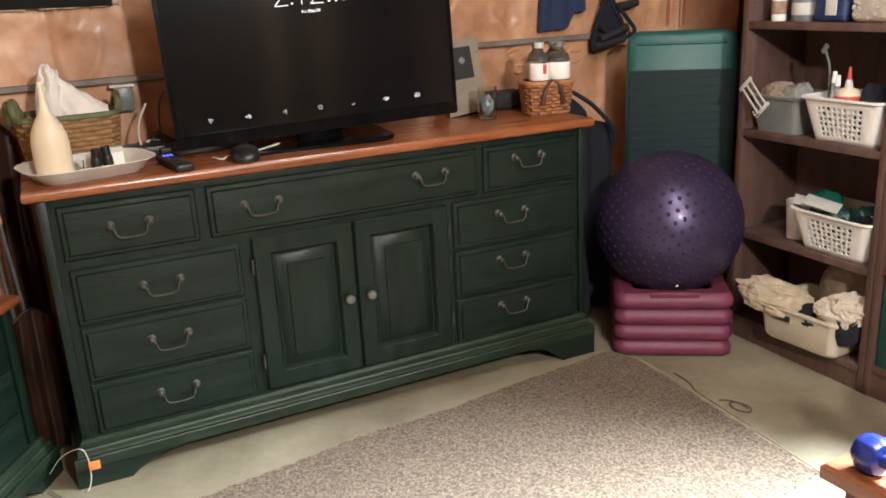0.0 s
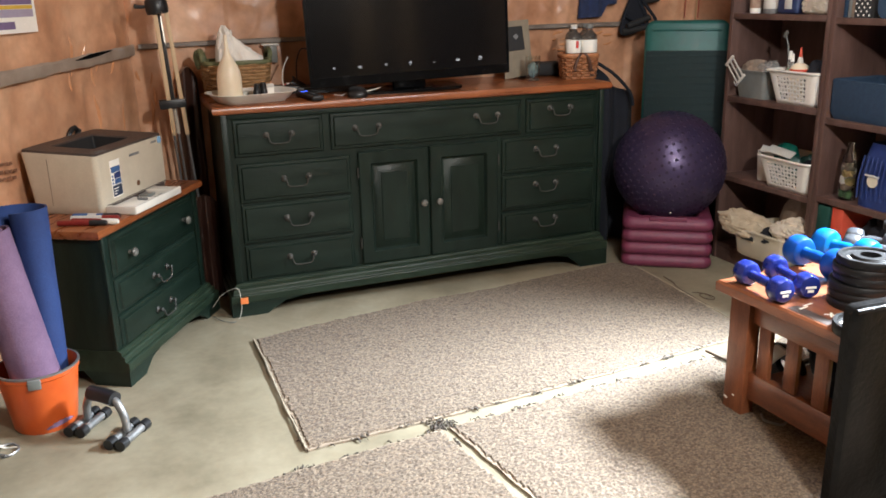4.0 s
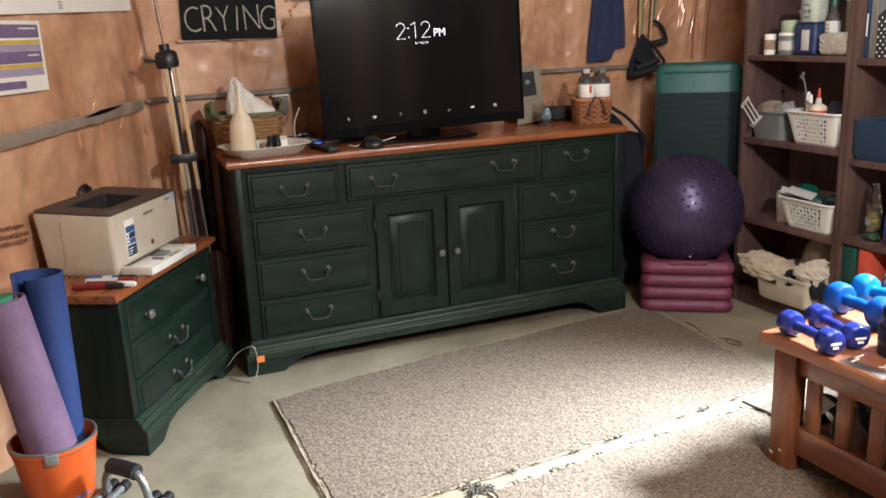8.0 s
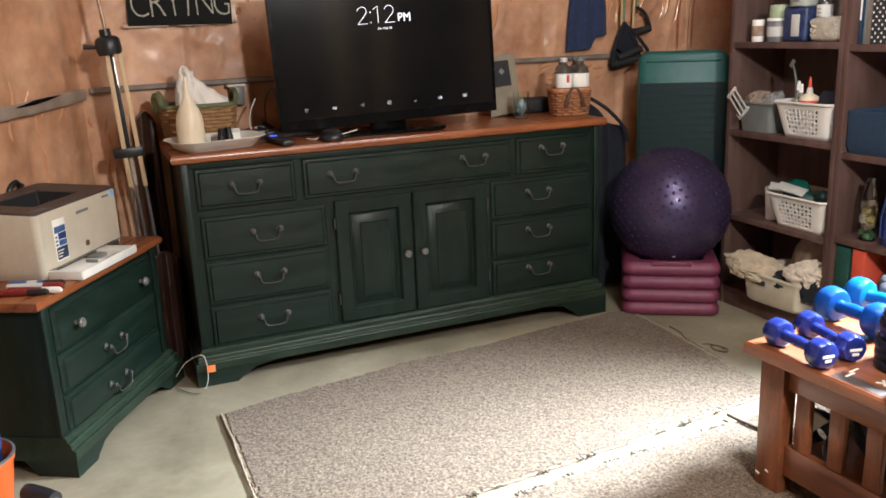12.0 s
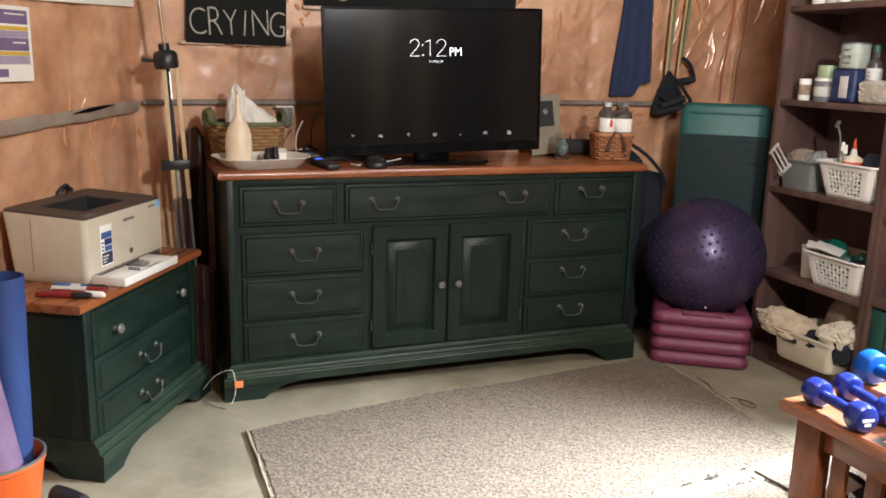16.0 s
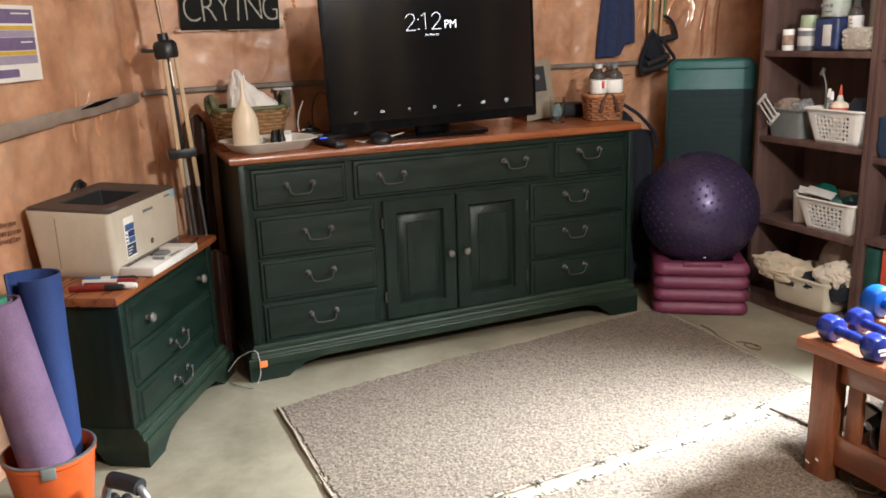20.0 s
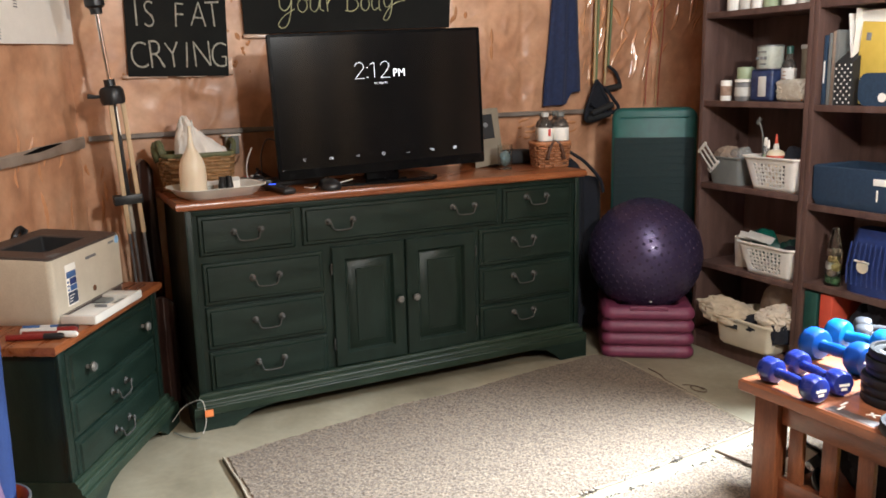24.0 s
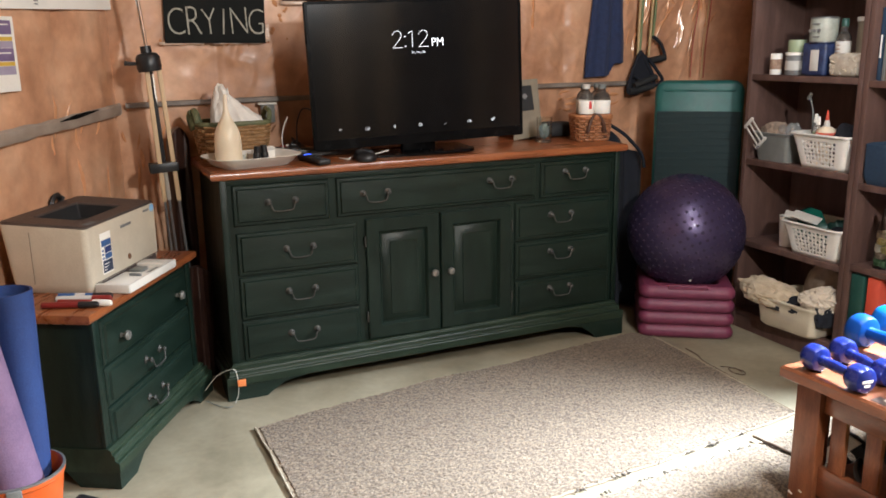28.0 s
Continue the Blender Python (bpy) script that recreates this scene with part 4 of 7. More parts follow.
def sheet(x0, x1, y0, y1, z, t=0.0012, bulge=0.0, n=8):
    bm = B()
    rows = []
    for k, dz in enumerate((0, t)):
        rows.append([[Vector((x0 + (x1 - x0) * i / n, y, z + dz + bulge * math.sin(math.pi * i / n))) for i in range(n + 1)] for y in (y0, y1)])
    for a, b in rows:
        skin(bm, [a, b], closed=False)
    (a0, b0), (a1, b1) = rows
    skin(bm, [a0, a1], closed=False)
    skin(bm, [b0, b1], closed=False)
    skin(bm, [[a0[0], b0[0]], [a1[0], b1[0]]], closed=False)
    skin(bm, [[a0[-1], b0[-1]], [a1[-1], b1[-1]]], closed=False)
    bmesh.ops.remove_doubles(bm, verts=bm.verts, dist=0.0002)
    return bm


part("paper", sheet(0.640, 0.985, 1.155, 1.378, 0.002), PAPER, poster)
for y0, y1, m in ((1.325, 1.366, PURPLEI), (1.306, 1.318, YELLOWI), (1.285, 1.305, LILACI), (1.246, 1.284, PURPLEI), (1.232, 1.244, YELLOWI), (1.206, 1.231, LILACI)):
    part("printed_band", sheet(0.655, 0.972, y0, y1, 0.0036, 0.0006), m, poster)
part("printed_band", sheet(0.76, 0.965, 1.168, 1.192, 0.0036, 0.0006), PURPLEI, poster)
text_mesh("heading", "FIX", 0.034, PAPER, poster, Matrix.Translation((0.962, 1.333, 0.0046)) @ Matrix.Diagonal((-1, 1, 1, 1)) @ pose(0, 0, 0), depth=0.0003)
for y, w in ((1.352, 0.09), (1.268, 0.06), (1.180, 0.04)):
    part("text_line", sheet(0.67, 0.67 + w, y, y + 0.004, 0.0044, 0.0004), PAPER, poster)
chart = thing("wall_chart", "large white sheet with faint columns of writing on the wall", "poster", WM)
bm = B()
skin(bm, [[Vector((x, y, z)) for x, y in ((0.002, 1.404), (1.35, 1.362), (1.38, 1.95), (0.012, 1.98))] for z in (0.002, 0.0034)])
part("paper", bm, PAPER, chart)
for x, n0, n1, wide in ((0.490, 0, 26, 0.030), (0.372, 11, 20, 0.024)):
    for i in range(n0, n1):
        w = wide * random.uniform(0.7, 1.2) + (0.030 if x > 0.4 and i > 16 else 0.0)
        part("text_line", sheet(x - 0.2 * w, x + 0.8 * w, 1.402 + i * 0.0098, 1.4060 + i * 0.0098, 0.0044, 0.0004), GREYI, chart)
for y, a, b in ((0.728, 0.88, 1.11), (0.700, 0.86, 1.11), (0.678, 0.87, 1.06)):
    bm = B()
    x = a
    while x < b:
        w, h = random.uniform(0.008, 0.022), random.uniform(0.004, 0.007)
        yy = y + (x - a) * 0.10
        box(bm, x, x + w, yy - h, yy + h, -0.004, -0.002)
        x += w + random.uniform(0.003, 0.008)
    ob = link("wall_print", bm, PRINTI, smooth=False)
    ob.matrix_world = WM
    structure(ob, "faded brown printing on the plastic sheet", "printing")
    ob["kind"] = "stuff"

# ---------------------------------------------------------------- tripod
tripod = thing("tripod", "old camera tripod with pale wooden legs and black fittings", "tripod", pose(-0.126, 0.33, 0))
top, col, low = Vector((-0.046, 0.0, 1.60)), Vector((-0.012, 0.0, 1.235)), Vector((0.045, 0.0, 0.0))
ALU = mat("brushed_aluminium", [(0.46, 0.43, 0.37), (0.60, 0.57, 0.50)], rough=0.35, metal=0.55, scale=14, stretch=(6, 6, 1))
axis = lambda z: col + (top - col) * ((z - col.z) / (top.z - col.z)) if z > col.z else col + (low - col) * ((col.z - z) / col.z)
part("centre_post", tube(B(), [axis(1.20), axis(1.56)], 0.0075, 10), CHROME, tripod, "chrome centre post")
bm = B()
lathe(bm, [(0.0, 0), (0.020, 0), (0.022, 0.02), (0.034, 0.028), (0.034, 0.058), (0.024, 0.066), (0.022, 0.085), (0.0, 0.086)], 20, Matrix.Translation(axis(1.498)) @ pose(0, 0, 0, 0, -6, 0), caps=False)
tube(bm, [axis(1.583) + Vector((-0.030, -0.01, -0.004)), axis(1.583) + Vector((0.030, -0.01, 0.004))], 0.024, 12)
tube(bm, [axis(1.590) + Vector((0.02, -0.012, 0.0)), axis(1.590) + Vector((0.075, -0.02, 0.006))], [0.012, 0.008], 10)
part("pan_head", bm, BLACKP, tripod, "black plastic pan head")
bm = B()
lathe(bm, [(0.0, 0), (0.040, 0), (0.044, 0.015), (0.043, 0.05), (0.034, 0.062), (0.020, 0.066), (0.019, 0.09), (0.0, 0.09)], 20, Matrix.Translation(axis(1.18)) @ pose(0, 0, 0, 0, -6, 0), caps=False)
part("collar", bm, BLACKP, tripod, "black plastic collar")
bm = B()
tube(bm, [axis(1.208) + Vector((-0.03, 0, 0)), axis(1.208) + Vector((-0.062, -0.006, 0.0)), axis(1.208) + Vector((-0.085, -0.01, 0.003))], [0.005, 0.007, 0.009], 8)
part("crank_handle", bm, BLACKP, tripod)
for dx, dy, k in ((-0.012, -0.014, 0), (0.030, -0.012, 1), (0.004, 0.025, 2)):
    a, b, c = axis(1.185) + Vector((dx, dy, 0)), axis(0.70) + Vector((dx * 1.25, dy, 0)), axis(0.0) + Vector((dx * 1.5, dy * 1.2, 0.012))
    bm = B()
    box(bm, -0.0088, 0.0088, -0.008, 0.008, 0, (b - a).length, 0.002, m=Matrix.Translation(a) @ (b - a).to_track_quat("Z", "Y").to_matrix().to_4x4())
    leg = part("leg", bm, PINE if k < 2 else ALU, tripod, "pale wooden leg" if k < 2 else "grey metal rear leg")
    part("lower_leg", tube(B(), [b, c], 0.0052, 8), STEEL, leg, "thin grey metal lower leg")
    part("foot", tube(B(), [c, c + Vector((0, 0, -0.012))], 0.009, 8), BLACKP, leg)
part("brace", box(B(), -0.052, 0.052, -0.024, 0.03, -0.018, 0.018, 0.004, m=Matrix.Translation(axis(0.828)) @ pose(0, 0, 0, 0, -3, 0)), BLACKP, tripod)
part("tension_rod", tube(B(), [axis(0.84), axis(1.06), axis(1.075), axis(1.18)], [0.010, 0.010, 0.006, 0.006], 8), BLACKP, tripod)

# ---------------------------------------------------------------- things on the dresser
DT = 0.841
tray = thing("tray", "white moulded plastic tray on the dresser", "tray", pose(0.172, 0.136, DT, 0, 0, 12) @ Matrix.Diagonal((0.90, 1, 1.1, 1)))
bm = B()
prof = [(0.138, 0.085, 0.0, 0.05), (0.155, 0.102, 0.015, 0.06), (0.174, 0.119, 0.032, 0.08), (0.190, 0.130, 0.0355, 0.09), (0.190, 0.130, 0.0335, 0.09), (0.172, 0.117, 0.0285, 0.08), (0.152, 0.099, 0.008, 0.06), (0.138, 0.087, 0.004, 0.05)]
skin(bm, [[Vector((x, y, z)) for x, y in rounded(-a, a, -b, b, r, 6)] for a, b, z, r in prof])
part("dish", bm, WHITEP, tray)
bottle = thing("lotion_bottle", "cream plastic lotion bottle standing in the tray", "bottle", pose(0.092, 0.140, DT + 0.008))
bm = B()
lathe(bm, [(0.0, 0.0), (0.040, 0.0), (0.046, 0.004), (0.0475, 0.02), (0.048, 0.06), (0.0475, 0.085), (0.0445, 0.110), (0.037, 0.132), (0.027, 0.150), (0.018, 0.165), (0.0120, 0.180), (0.0088, 0.200), (0.0070, 0.225), (0.0060, 0.248), (0.0, 0.250)], 32, caps=False)
part("body", bm, CREAM, bottle)
bm = B()
lathe(bm, [(0.0, 0.0), (0.058, 0.0), (0.062, 0.004), (0.050, 0.008), (0.0, 0.008)], 28, pose(0, 0, -0.002), caps=False)
part("base", bm, CREAM, bottle, "cream round base plate")
for x, y, h in ((0.196, 0.160, 0.058), (0.229, 0.168, 0.060)):
    b = thing("small_bottle", "tiny black capped bottle in the tray", "bottle", pose(x, y, DT + 0.006, random.uniform(-5, 5), random.uniform(-6, 6), 0), group="small bottles in the tray")
    part("bottle", lathe(B(), [(0.0, 0), (0.0135, 0), (0.0145, 0.003), (0.0145, h * 0.5), (0.0135, h * 0.55), (0.0, h * 0.55)], 14, caps=False), BLACKP, b)
    part("cap", lathe(B(), [(0.0, h * 0.5), (0.0130, h * 0.5), (0.0120, h), (0.0, h)], 14, caps=False), BLACKP, b)
g = thing("small_carton", "small white carton behind the black bottles", "carton", pose(0.242, 0.205, DT + 0.006, 0, 0, 10))
part("body", box(B(), -0.038, 0.030, -0.012, 0.012, 0, 0.050, 0.002), PAPER, g)
part("flap", box(B(), -0.036, 0.028, -0.014, -0.011, 0.036, 0.050, 0.001), OFFWHITE, g)
g = thing("small_glass", "small clear glass in the tray", "glass", pose(0.150, 0.165, DT + 0.006))
part("bowl", lathe(B(), [(0.0, 0), (0.014, 0), (0.017, 0.03), (0.0155, 0.03), (0.0125, 0.003), (0.0, 0.003)], 18, caps=False), CLEAR, g)


def woven_basket(name, label, m, w, d, h, flare, strands, rim_mat, weave_mat, group=""):
    """A basket: staves, strands woven in and out of them, a rolled rim and a floor."""
    ob = thing(name, label, "basket", m, group)
    n = 72
    def loop(k, out):
        a, b = w / 2 * (1 + flare * k), d / 2 * (1 + flare * k)
        pts = []
        for i in range(n):
            t = 2 * math.pi * i / n
            c, s = math.cos(t), math.sin(t)
            e = (abs(c) ** 4 + abs(s) ** 4) ** -0.25
            wob = out * (0.0035 if (i // 3) % 2 else -0.0035)
            pts.append(Vector(((a + wob) * c * e, (b + wob) * s * e, h * k)))
        return pts
    bm = B()
    for j in range(strands):
        k = (j + 0.5) / strands
        P = loop(k, 1 if j % 2 else -1)
        r = h / strands * 0.56
        rings = []
        for i, p in enumerate(P):
            t = (P[(i + 1) % n] - P[i - 1]).normalized()
            u = t.cross(Vector((0, 0, 1))).normalized()
            rings.append(ring(p, u, Vector((0, 0, 1)), r, 6))
        rings.append(rings[0])
        skin(bm, rings, True, False)
    part("weave", bm, weave_mat, ob)
    bm = B()
    P = loop(1.02, 0)
    rings = []
    for i, p in enumerate(P):
        t = (P[(i + 1) % n] - P[i - 1]).normalized()
        rings.append(ring(p, t.cross(Vector((0, 0, 1))).normalized(), Vector((0, 0, 1)), 0.010, 8))
    skin(bm, rings + [rings[0]], True, False)
    part("rim", bm, rim_mat, ob)
    bm = B()
    skin(bm, [[p + Vector((0, 0, z)) for p in loop(0.0, 0)] for z in (0.0, 0.006)])
    part("base", bm, weave_mat, ob)
    return ob


wb = woven_basket("wicker_basket", "golden wicker basket with a green woven rim", pose(0.150, 0.385, DT, 0, 0, 2), 0.235, 0.185, 0.135, 0.16, 10, WICKERG, WICKER)
for sx in (-1, 1):
    P = curve_pts([(sx * 0.134, -0.045, 0.13), (sx * 0.142, -0.04, 0.17), (sx * 0.142, 0.0, 0.185), (sx * 0.142, 0.04, 0.17), (sx * 0.134, 0.045, 0.13)], 5)
    part("handle", tube(B(), P, 0.010, 8), WICKERG, wb, "green woven handle")


def crumpled(name, label, category, m, sx, sy, sz, material, seed, rough=1.0, group="", sub=5):
    """A heap of cloth or film: folds pushed into a rounded form."""
    bm = B()
    bmesh.ops.create_icosphere(bm, subdivisions=sub, radius=1.0)
    for v in bm.verts:
        d = v.co.normalized()
        q = d * 1.7 + Vector((seed, seed * 0.7, 0))
        q += 0.55 * Vector((noise.noise(q * 1.3), noise.noise(q * 1.3 + Vector((5, 0, 0))), noise.noise(q * 1.3 + Vector((0, 5, 0)))))
        crease = 0.30 * (0.45 - abs(noise.noise(q * 1.8))) + 0.17 * (0.4 - abs(noise.noise(q * 3.4 + Vector((3, 1, 0))))) + 0.04 * (0.4 - abs(noise.noise(q * 8.0)))
        f = 1 + rough * (0.28 * noise.noise(q) + crease)
        v.co = Vector((d.x * sx * f, d.y * sy * f, max(d.z, -0.55) * sz * f))
    lo = min(v.co.z for v in bm.verts)
    for v in bm.verts:
        v.co.z -= lo
    ob = link(name, bm, material)
    ob.matrix_world = m
    return tagged(ob, label, category, group)


def folded_towel(name, label, m, length, high, low, half, material):
    """A towel folded over a sloping ridge, its two flaps hanging into the basket, with soft pleats."""
    bm = B()
    rows = []
    for i in range(29):
        u = i / 28
        row = []
        for j in range(25):
            v = j / 12 - 1
            top = high + (low - high) * u ** 0.85
            a = abs(v)
            x = length * u + 0.012 * a * noise.noise(Vector((u * 4, v * 3, 1.0)))
            y = half * (1 - (1 - a) ** 1.7) * (1 if v > 0 else -1) * (0.75 + 0.35 * u)
            z = (top - 0.06 * max(0.0, 0.16 - u)) * (1 - a ** 1.6)
            n = noise.noise(Vector((u * 3 + v, v * 2.0, 3.0))) * 0.010 + (0.5 - abs(noise.noise(Vector((u * 2.5, v * 2.5 + u * 2, 7.0))))) * 0.018
            row.append(bm.verts.new((x, y + n * (1 if v > 0 else -1) * (0.3 + a), z + n * 0.8 * (1 - a))))
        rows.append(row)
    for a, b in zip(rows, rows[1:]):
        for j in range(24):
            bm.faces.new((a[j], a[j + 1], b[j + 1], b[j]))
    bmesh.ops.recalc_face_normals(bm, faces=bm.faces[:])
    bmesh.ops.solidify(bm, geom=bm.faces[:], thickness=0.006)
    bmesh.ops.recalc_face_normals(bm, faces=bm.faces[:])
    ob = link(name, bm, material)
    ob.matrix_world = m
    return tagged(ob, label, "towel")


folded_towel("towel", "white towel folded over and standing in the wicker basket", pose(0.118, 0.382, DT + 0.10, 0, 0, -4), 0.148, 0.172, 0.050, 0.052, CLOTHW)
crumpled("towel", "crumpled end of a white towel beside the folded one", "towel", pose(0.104, 0.372, DT + 0.095, 0, 6, 20), 0.034, 0.044, 0.112, CLOTHW, 4.4, 0.6, sub=4)
box_thing = thing("media_box", "small black box with cables behind the tray", "electronics", pose(0.345, 0.335, DT, 0, 0, -6))
part("case", box(B(), -0.06, 0.06, -0.05, 0.05, 0.0, 0.032, 0.005, 2), BLACKP, box_thing)
part("port_strip", box(B(), -0.045, 0.045, -0.0515, -0.049, 0.008, 0.018, 0.001), BLACKM, box_thing)
crumpled("leafy_sprig", "faded green artificial leaves in the basket", "decoration", pose(0.02, 0.385, DT + 0.11, 0, -10, 0), 0.022, 0.04, 0.045, WICKERG, 2.2, 1.4, sub=3)

plug = thing("power_adapter", "white box on the wall, its body greyed for shade", "adapter", pose(0.325, WALLY - 0.005, 0.985))
# body coloured grey for the shade it stands in, lid left white
part("body", box(B(), -0.026, 0.030, -0.030, 0.0, -0.03, 0.045, 0.005), GREYT, plug)
part("lid", box(B(), -0.037, 0.037, -0.037, 0.0, 0.045, 0.053, 0.002), PAPER, plug)

remote = thing("remote_control", "black remote control with a blue light on the dresser", "remote", pose(0.394, 0.090, DT, 0, 0, 8) @ Matrix.Diagonal((1.25, 1.2, 1.2, 1)))
part("body", box(B(), -0.020, 0.020, -0.085, 0.085, 0, 0.018, 0.007, 3), BLACKP, remote)
BLUEL = mat("blue_light", [(0.02, 0.03, 0.3), (0.03, 0.05, 0.4)], emit=(0.05, 0.12, 1.0), strength=3.0)
for i in range(3):
    part("lamp", box(B(), -0.010 + 0.008 * i, -0.005 + 0.008 * i, 0.050, 0.056, 0.0175, 0.0195, 0.0006), BLUEL, remote, "glowing blue button")
for i in range(8):
    part("button", box(B(), -0.012 + 0.014 * (i % 2), -0.004 + 0.014 * (i % 2), -0.06 + 0.022 * (i // 2), -0.05 + 0.022 * (i // 2), 0.0175, 0.020, 0.001), BLACKM, remote)
mouse = thing("computer_mouse", "black computer mouse with a pale cable", "mouse", pose(0.585, 0.066, DT, 0, 0, 80) @ Matrix.Diagonal((1.35, 1.35, 1.05, 1)))
bm = B()
skin(bm, [[Vector((x, y, z)) for x, y in rounded(-a, a, -b, b, b * 0.9, 6)] for a, b, z in ((0.050, 0.027, 0.0), (0.052, 0.030, 0.008), (0.050, 0.029, 0.018), (0.042, 0.024, 0.028), (0.026, 0.014, 0.034))])
part("body", bm, BLACKP, mouse)
part("wheel", tube(B(), [(0.028, -0.003, 0.030), (0.028, 0.003, 0.030)], 0.008, 12), BLACKM, mouse)


def loose_cable(pts, r, material, label, n=6):
    bm = B()
    tube(bm, curve_pts(pts, n), r, 6)
    ob = link("cable", bm, material)
    return tagged(ob, label, "cable", "loose cables")


loose_cable([(0.345, 0.33, DT + 0.004), (0.335, 0.34, DT + 0.05), (0.345, 0.36, DT + 0.10), (0.375, 0.40, DT + 0.145)], 0.003, WHITEP, "white cable rising from behind the television")
for i in range(5):
    loose_cable([(0.30 + 0.02 * i, 0.30 + 0.02 * i, DT + 0.004), (0.35 + 0.012 * i, 0.33 + 0.02 * i, DT + 0.02 + 0.008 * i), (0.40, 0.31 + 0.03 * i, DT + 0.012 + 0.01 * i), (0.47, 0.35 + 0.02 * i, DT + 0.005)], 0.004, BLACKP, "tangled black cable behind the television")
loose_cable([(0.40, 0.36, DT + 0.02), (0.405, 0.37, DT + 0.12), (0.425, 0.34, DT + 0.18), (0.46, 0.30, DT + 0.17)], 0.003, BLACKP, "black cable looping behind the television")
b = thing("set_top_box", "slim black box beside the television stand", "electronics", pose(0.47, 0.30, DT))
part("case", box(B(), -0.09, 0.16, -0.05, 0.05, 0.0, 0.028, 0.004), BLACKP, b)
loose_cable([(0.505, 0.130, DT + 0.004), (0.525, 0.085, DT + 0.004), (0.560, 0.135, DT + 0.005), (0.630, 0.130, DT + 0.008), (0.700, 0.120, DT + 0.022)], 0.0026, WHITEP, "thin white cable curled beside the mouse")
b = thing("red_clip", "small red and white clip among the cables", "clip", pose(0.345, 0.38, DT + 0.0))
part("body", box(B(), -0.014, 0.012, -0.01, 0.01, 0.0, 0.035, 0.004), mat("red_plastic", [(0.5, 0.03, 0.025), (0.6, 0.05, 0.04)], rough=0.4), b)
part("tip", box(B(), 0.012, 0.030, -0.01, 0.01, 0.02, 0.038, 0.003), WHITEP, b)

card = thing("greeting_card", "tan card with a dark square and a pale emblem", "card", pose(1.442, 0.33, DT, -7, 0, -2))
TAN = mat("tan_card", [(0.20, 0.165, 0.115), (0.27, 0.225, 0.16)], rough=0.75, scale=14)
bm = B()
skin(bm, [[Vector((x, y, z)) for x, z in ((-0.075, 0.0), (0.068, 0.018), (0.055, 0.268), (-0.06, 0.262))] for y in (0.0, 0.003)])
part("backing", bm, TAN, card)
bm = B()
skin(bm, [[Vector((x, y, z)) for x, z in ((-0.055, 0.125), (0.032, 0.132), (0.022, 0.240), (-0.048, 0.236))] for y in (-0.0002, -0.002)])
part("print", bm, BLACKM, card, "dark printed square")
bm = B()
skin(bm, [[Vector((x, y, z)) for x, z in ((-0.026, 0.192), (-0.012, 0.178), (0.002, 0.192), (-0.012, 0.206))] for y in (-0.002, -0.003)])
part("emblem", bm, GREYI, card, "pale diamond emblem")
jar = thing("tumbler", "clear glass tumbler with shiny blue scraps inside", "glass", pose(1.452, 0.215, DT))
part("glass", lathe(B(), [(0.0, 0), (0.028, 0), (0.031, 0.004), (0.033, 0.11), (0.0315, 0.11), (0.029, 0.008), (0.0, 0.006)], 24, caps=False), CLEAR, jar)
FOILB = mat("blue_grey_film", [(0.20, 0.33, 0.38), (0.42, 0.56, 0.60)], rough=0.2, scale=60, metal=0.2)
bm = B()
bmesh.ops.create_icosphere(bm, subdivisions=3, radius=1.0)
for v in bm.verts:
    f = 0.85 + 0.35 * noise.noise(v.co * 3)
    v.co = Vector((v.co.x * 0.024 * f, v.co.y * 0.024 * f, 0.048 + v.co.z * 0.038 * f))
part("filling", bm, FOILB, jar, "crumpled blue-grey film")
DWICK = mat("dark_brown_wicker", [(0.055, 0.022, 0.012), (0.10, 0.042, 0.022)], rough=0.5, scale=40)
bk = woven_basket("bottle_basket", "small red-brown wicker basket holding glass bottles", pose(1.676, 0.200, DT, 0, 0, -12), 0.140, 0.112, 0.104, 0.16, 9, WICKERR, WICKERR)
for s in (-1, 1):
    P = curve_pts([(0.002 * s, -0.068, 0.118), (s * 0.018, -0.074, 0.106), (s * 0.033, -0.074, 0.070), (s * 0.037, -0.071, 0.040)], 5)
    part("handle", tube(B(), P, [0.004 + 0.006 * i / (len(P) - 1) for i in range(len(P))], 8), DWICK, bk, "dark brown drooping handle")
AMBER = mat("dark_glass", [(0.30, 0.26, 0.23), (0.42, 0.37, 0.33)], rough=0.06, scale=20, transmission=0.85)
for x, y, w, k in ((1.640, 0.182, 1, 0.92), (1.712, 0.168, 0, 0.98), (1.664, 0.240, 0, 0.82), (1.730, 0.236, 0, 0.82)):
    b = thing("glass_bottle", "squat dark glass bottle with a white label in the basket" if not w else "squat dark glass bottle with a red label in the basket", "bottle", pose(x, y, DT + 0.012, 0, 0, random.uniform(-20, 20)) @ Matrix.Diagonal((k, k, 1, 1)), group="bottles in the basket")
    part("glass", lathe(B(), [(0.0, 0), (0.034, 0), (0.037, 0.006), (0.0375, 0.170), (0.0345, 0.183), (0.026, 0.194), (0.0165, 0.200), (0.0155, 0.213), (0.0, 0.213)], 24, caps=False), AMBER, b)
    part("label", lathe(B(), [(0.0378, 0.106), (0.0383, 0.107), (0.0383, 0.162), (0.0378, 0.163)], 24, caps=False), PAPER, b, "white paper label")
    if w:
        part("badge", box(B(), 0.006, 0.019, -0.0398, -0.036, 0.128, 0.160, 0.001), MATS["red_plastic"], b)
    part("cap", lathe(B(), [(0.0, 0.212), (0.0178, 0.212), (0.0178, 0.228), (0.016, 0.230), (0.0, 0.2305)], 16, caps=False), OFFWHITE if w else GREYT, b)
b = thing("black_case", "soft black case lying at the back of the dresser", "case", pose(1.60, 0.40, DT))
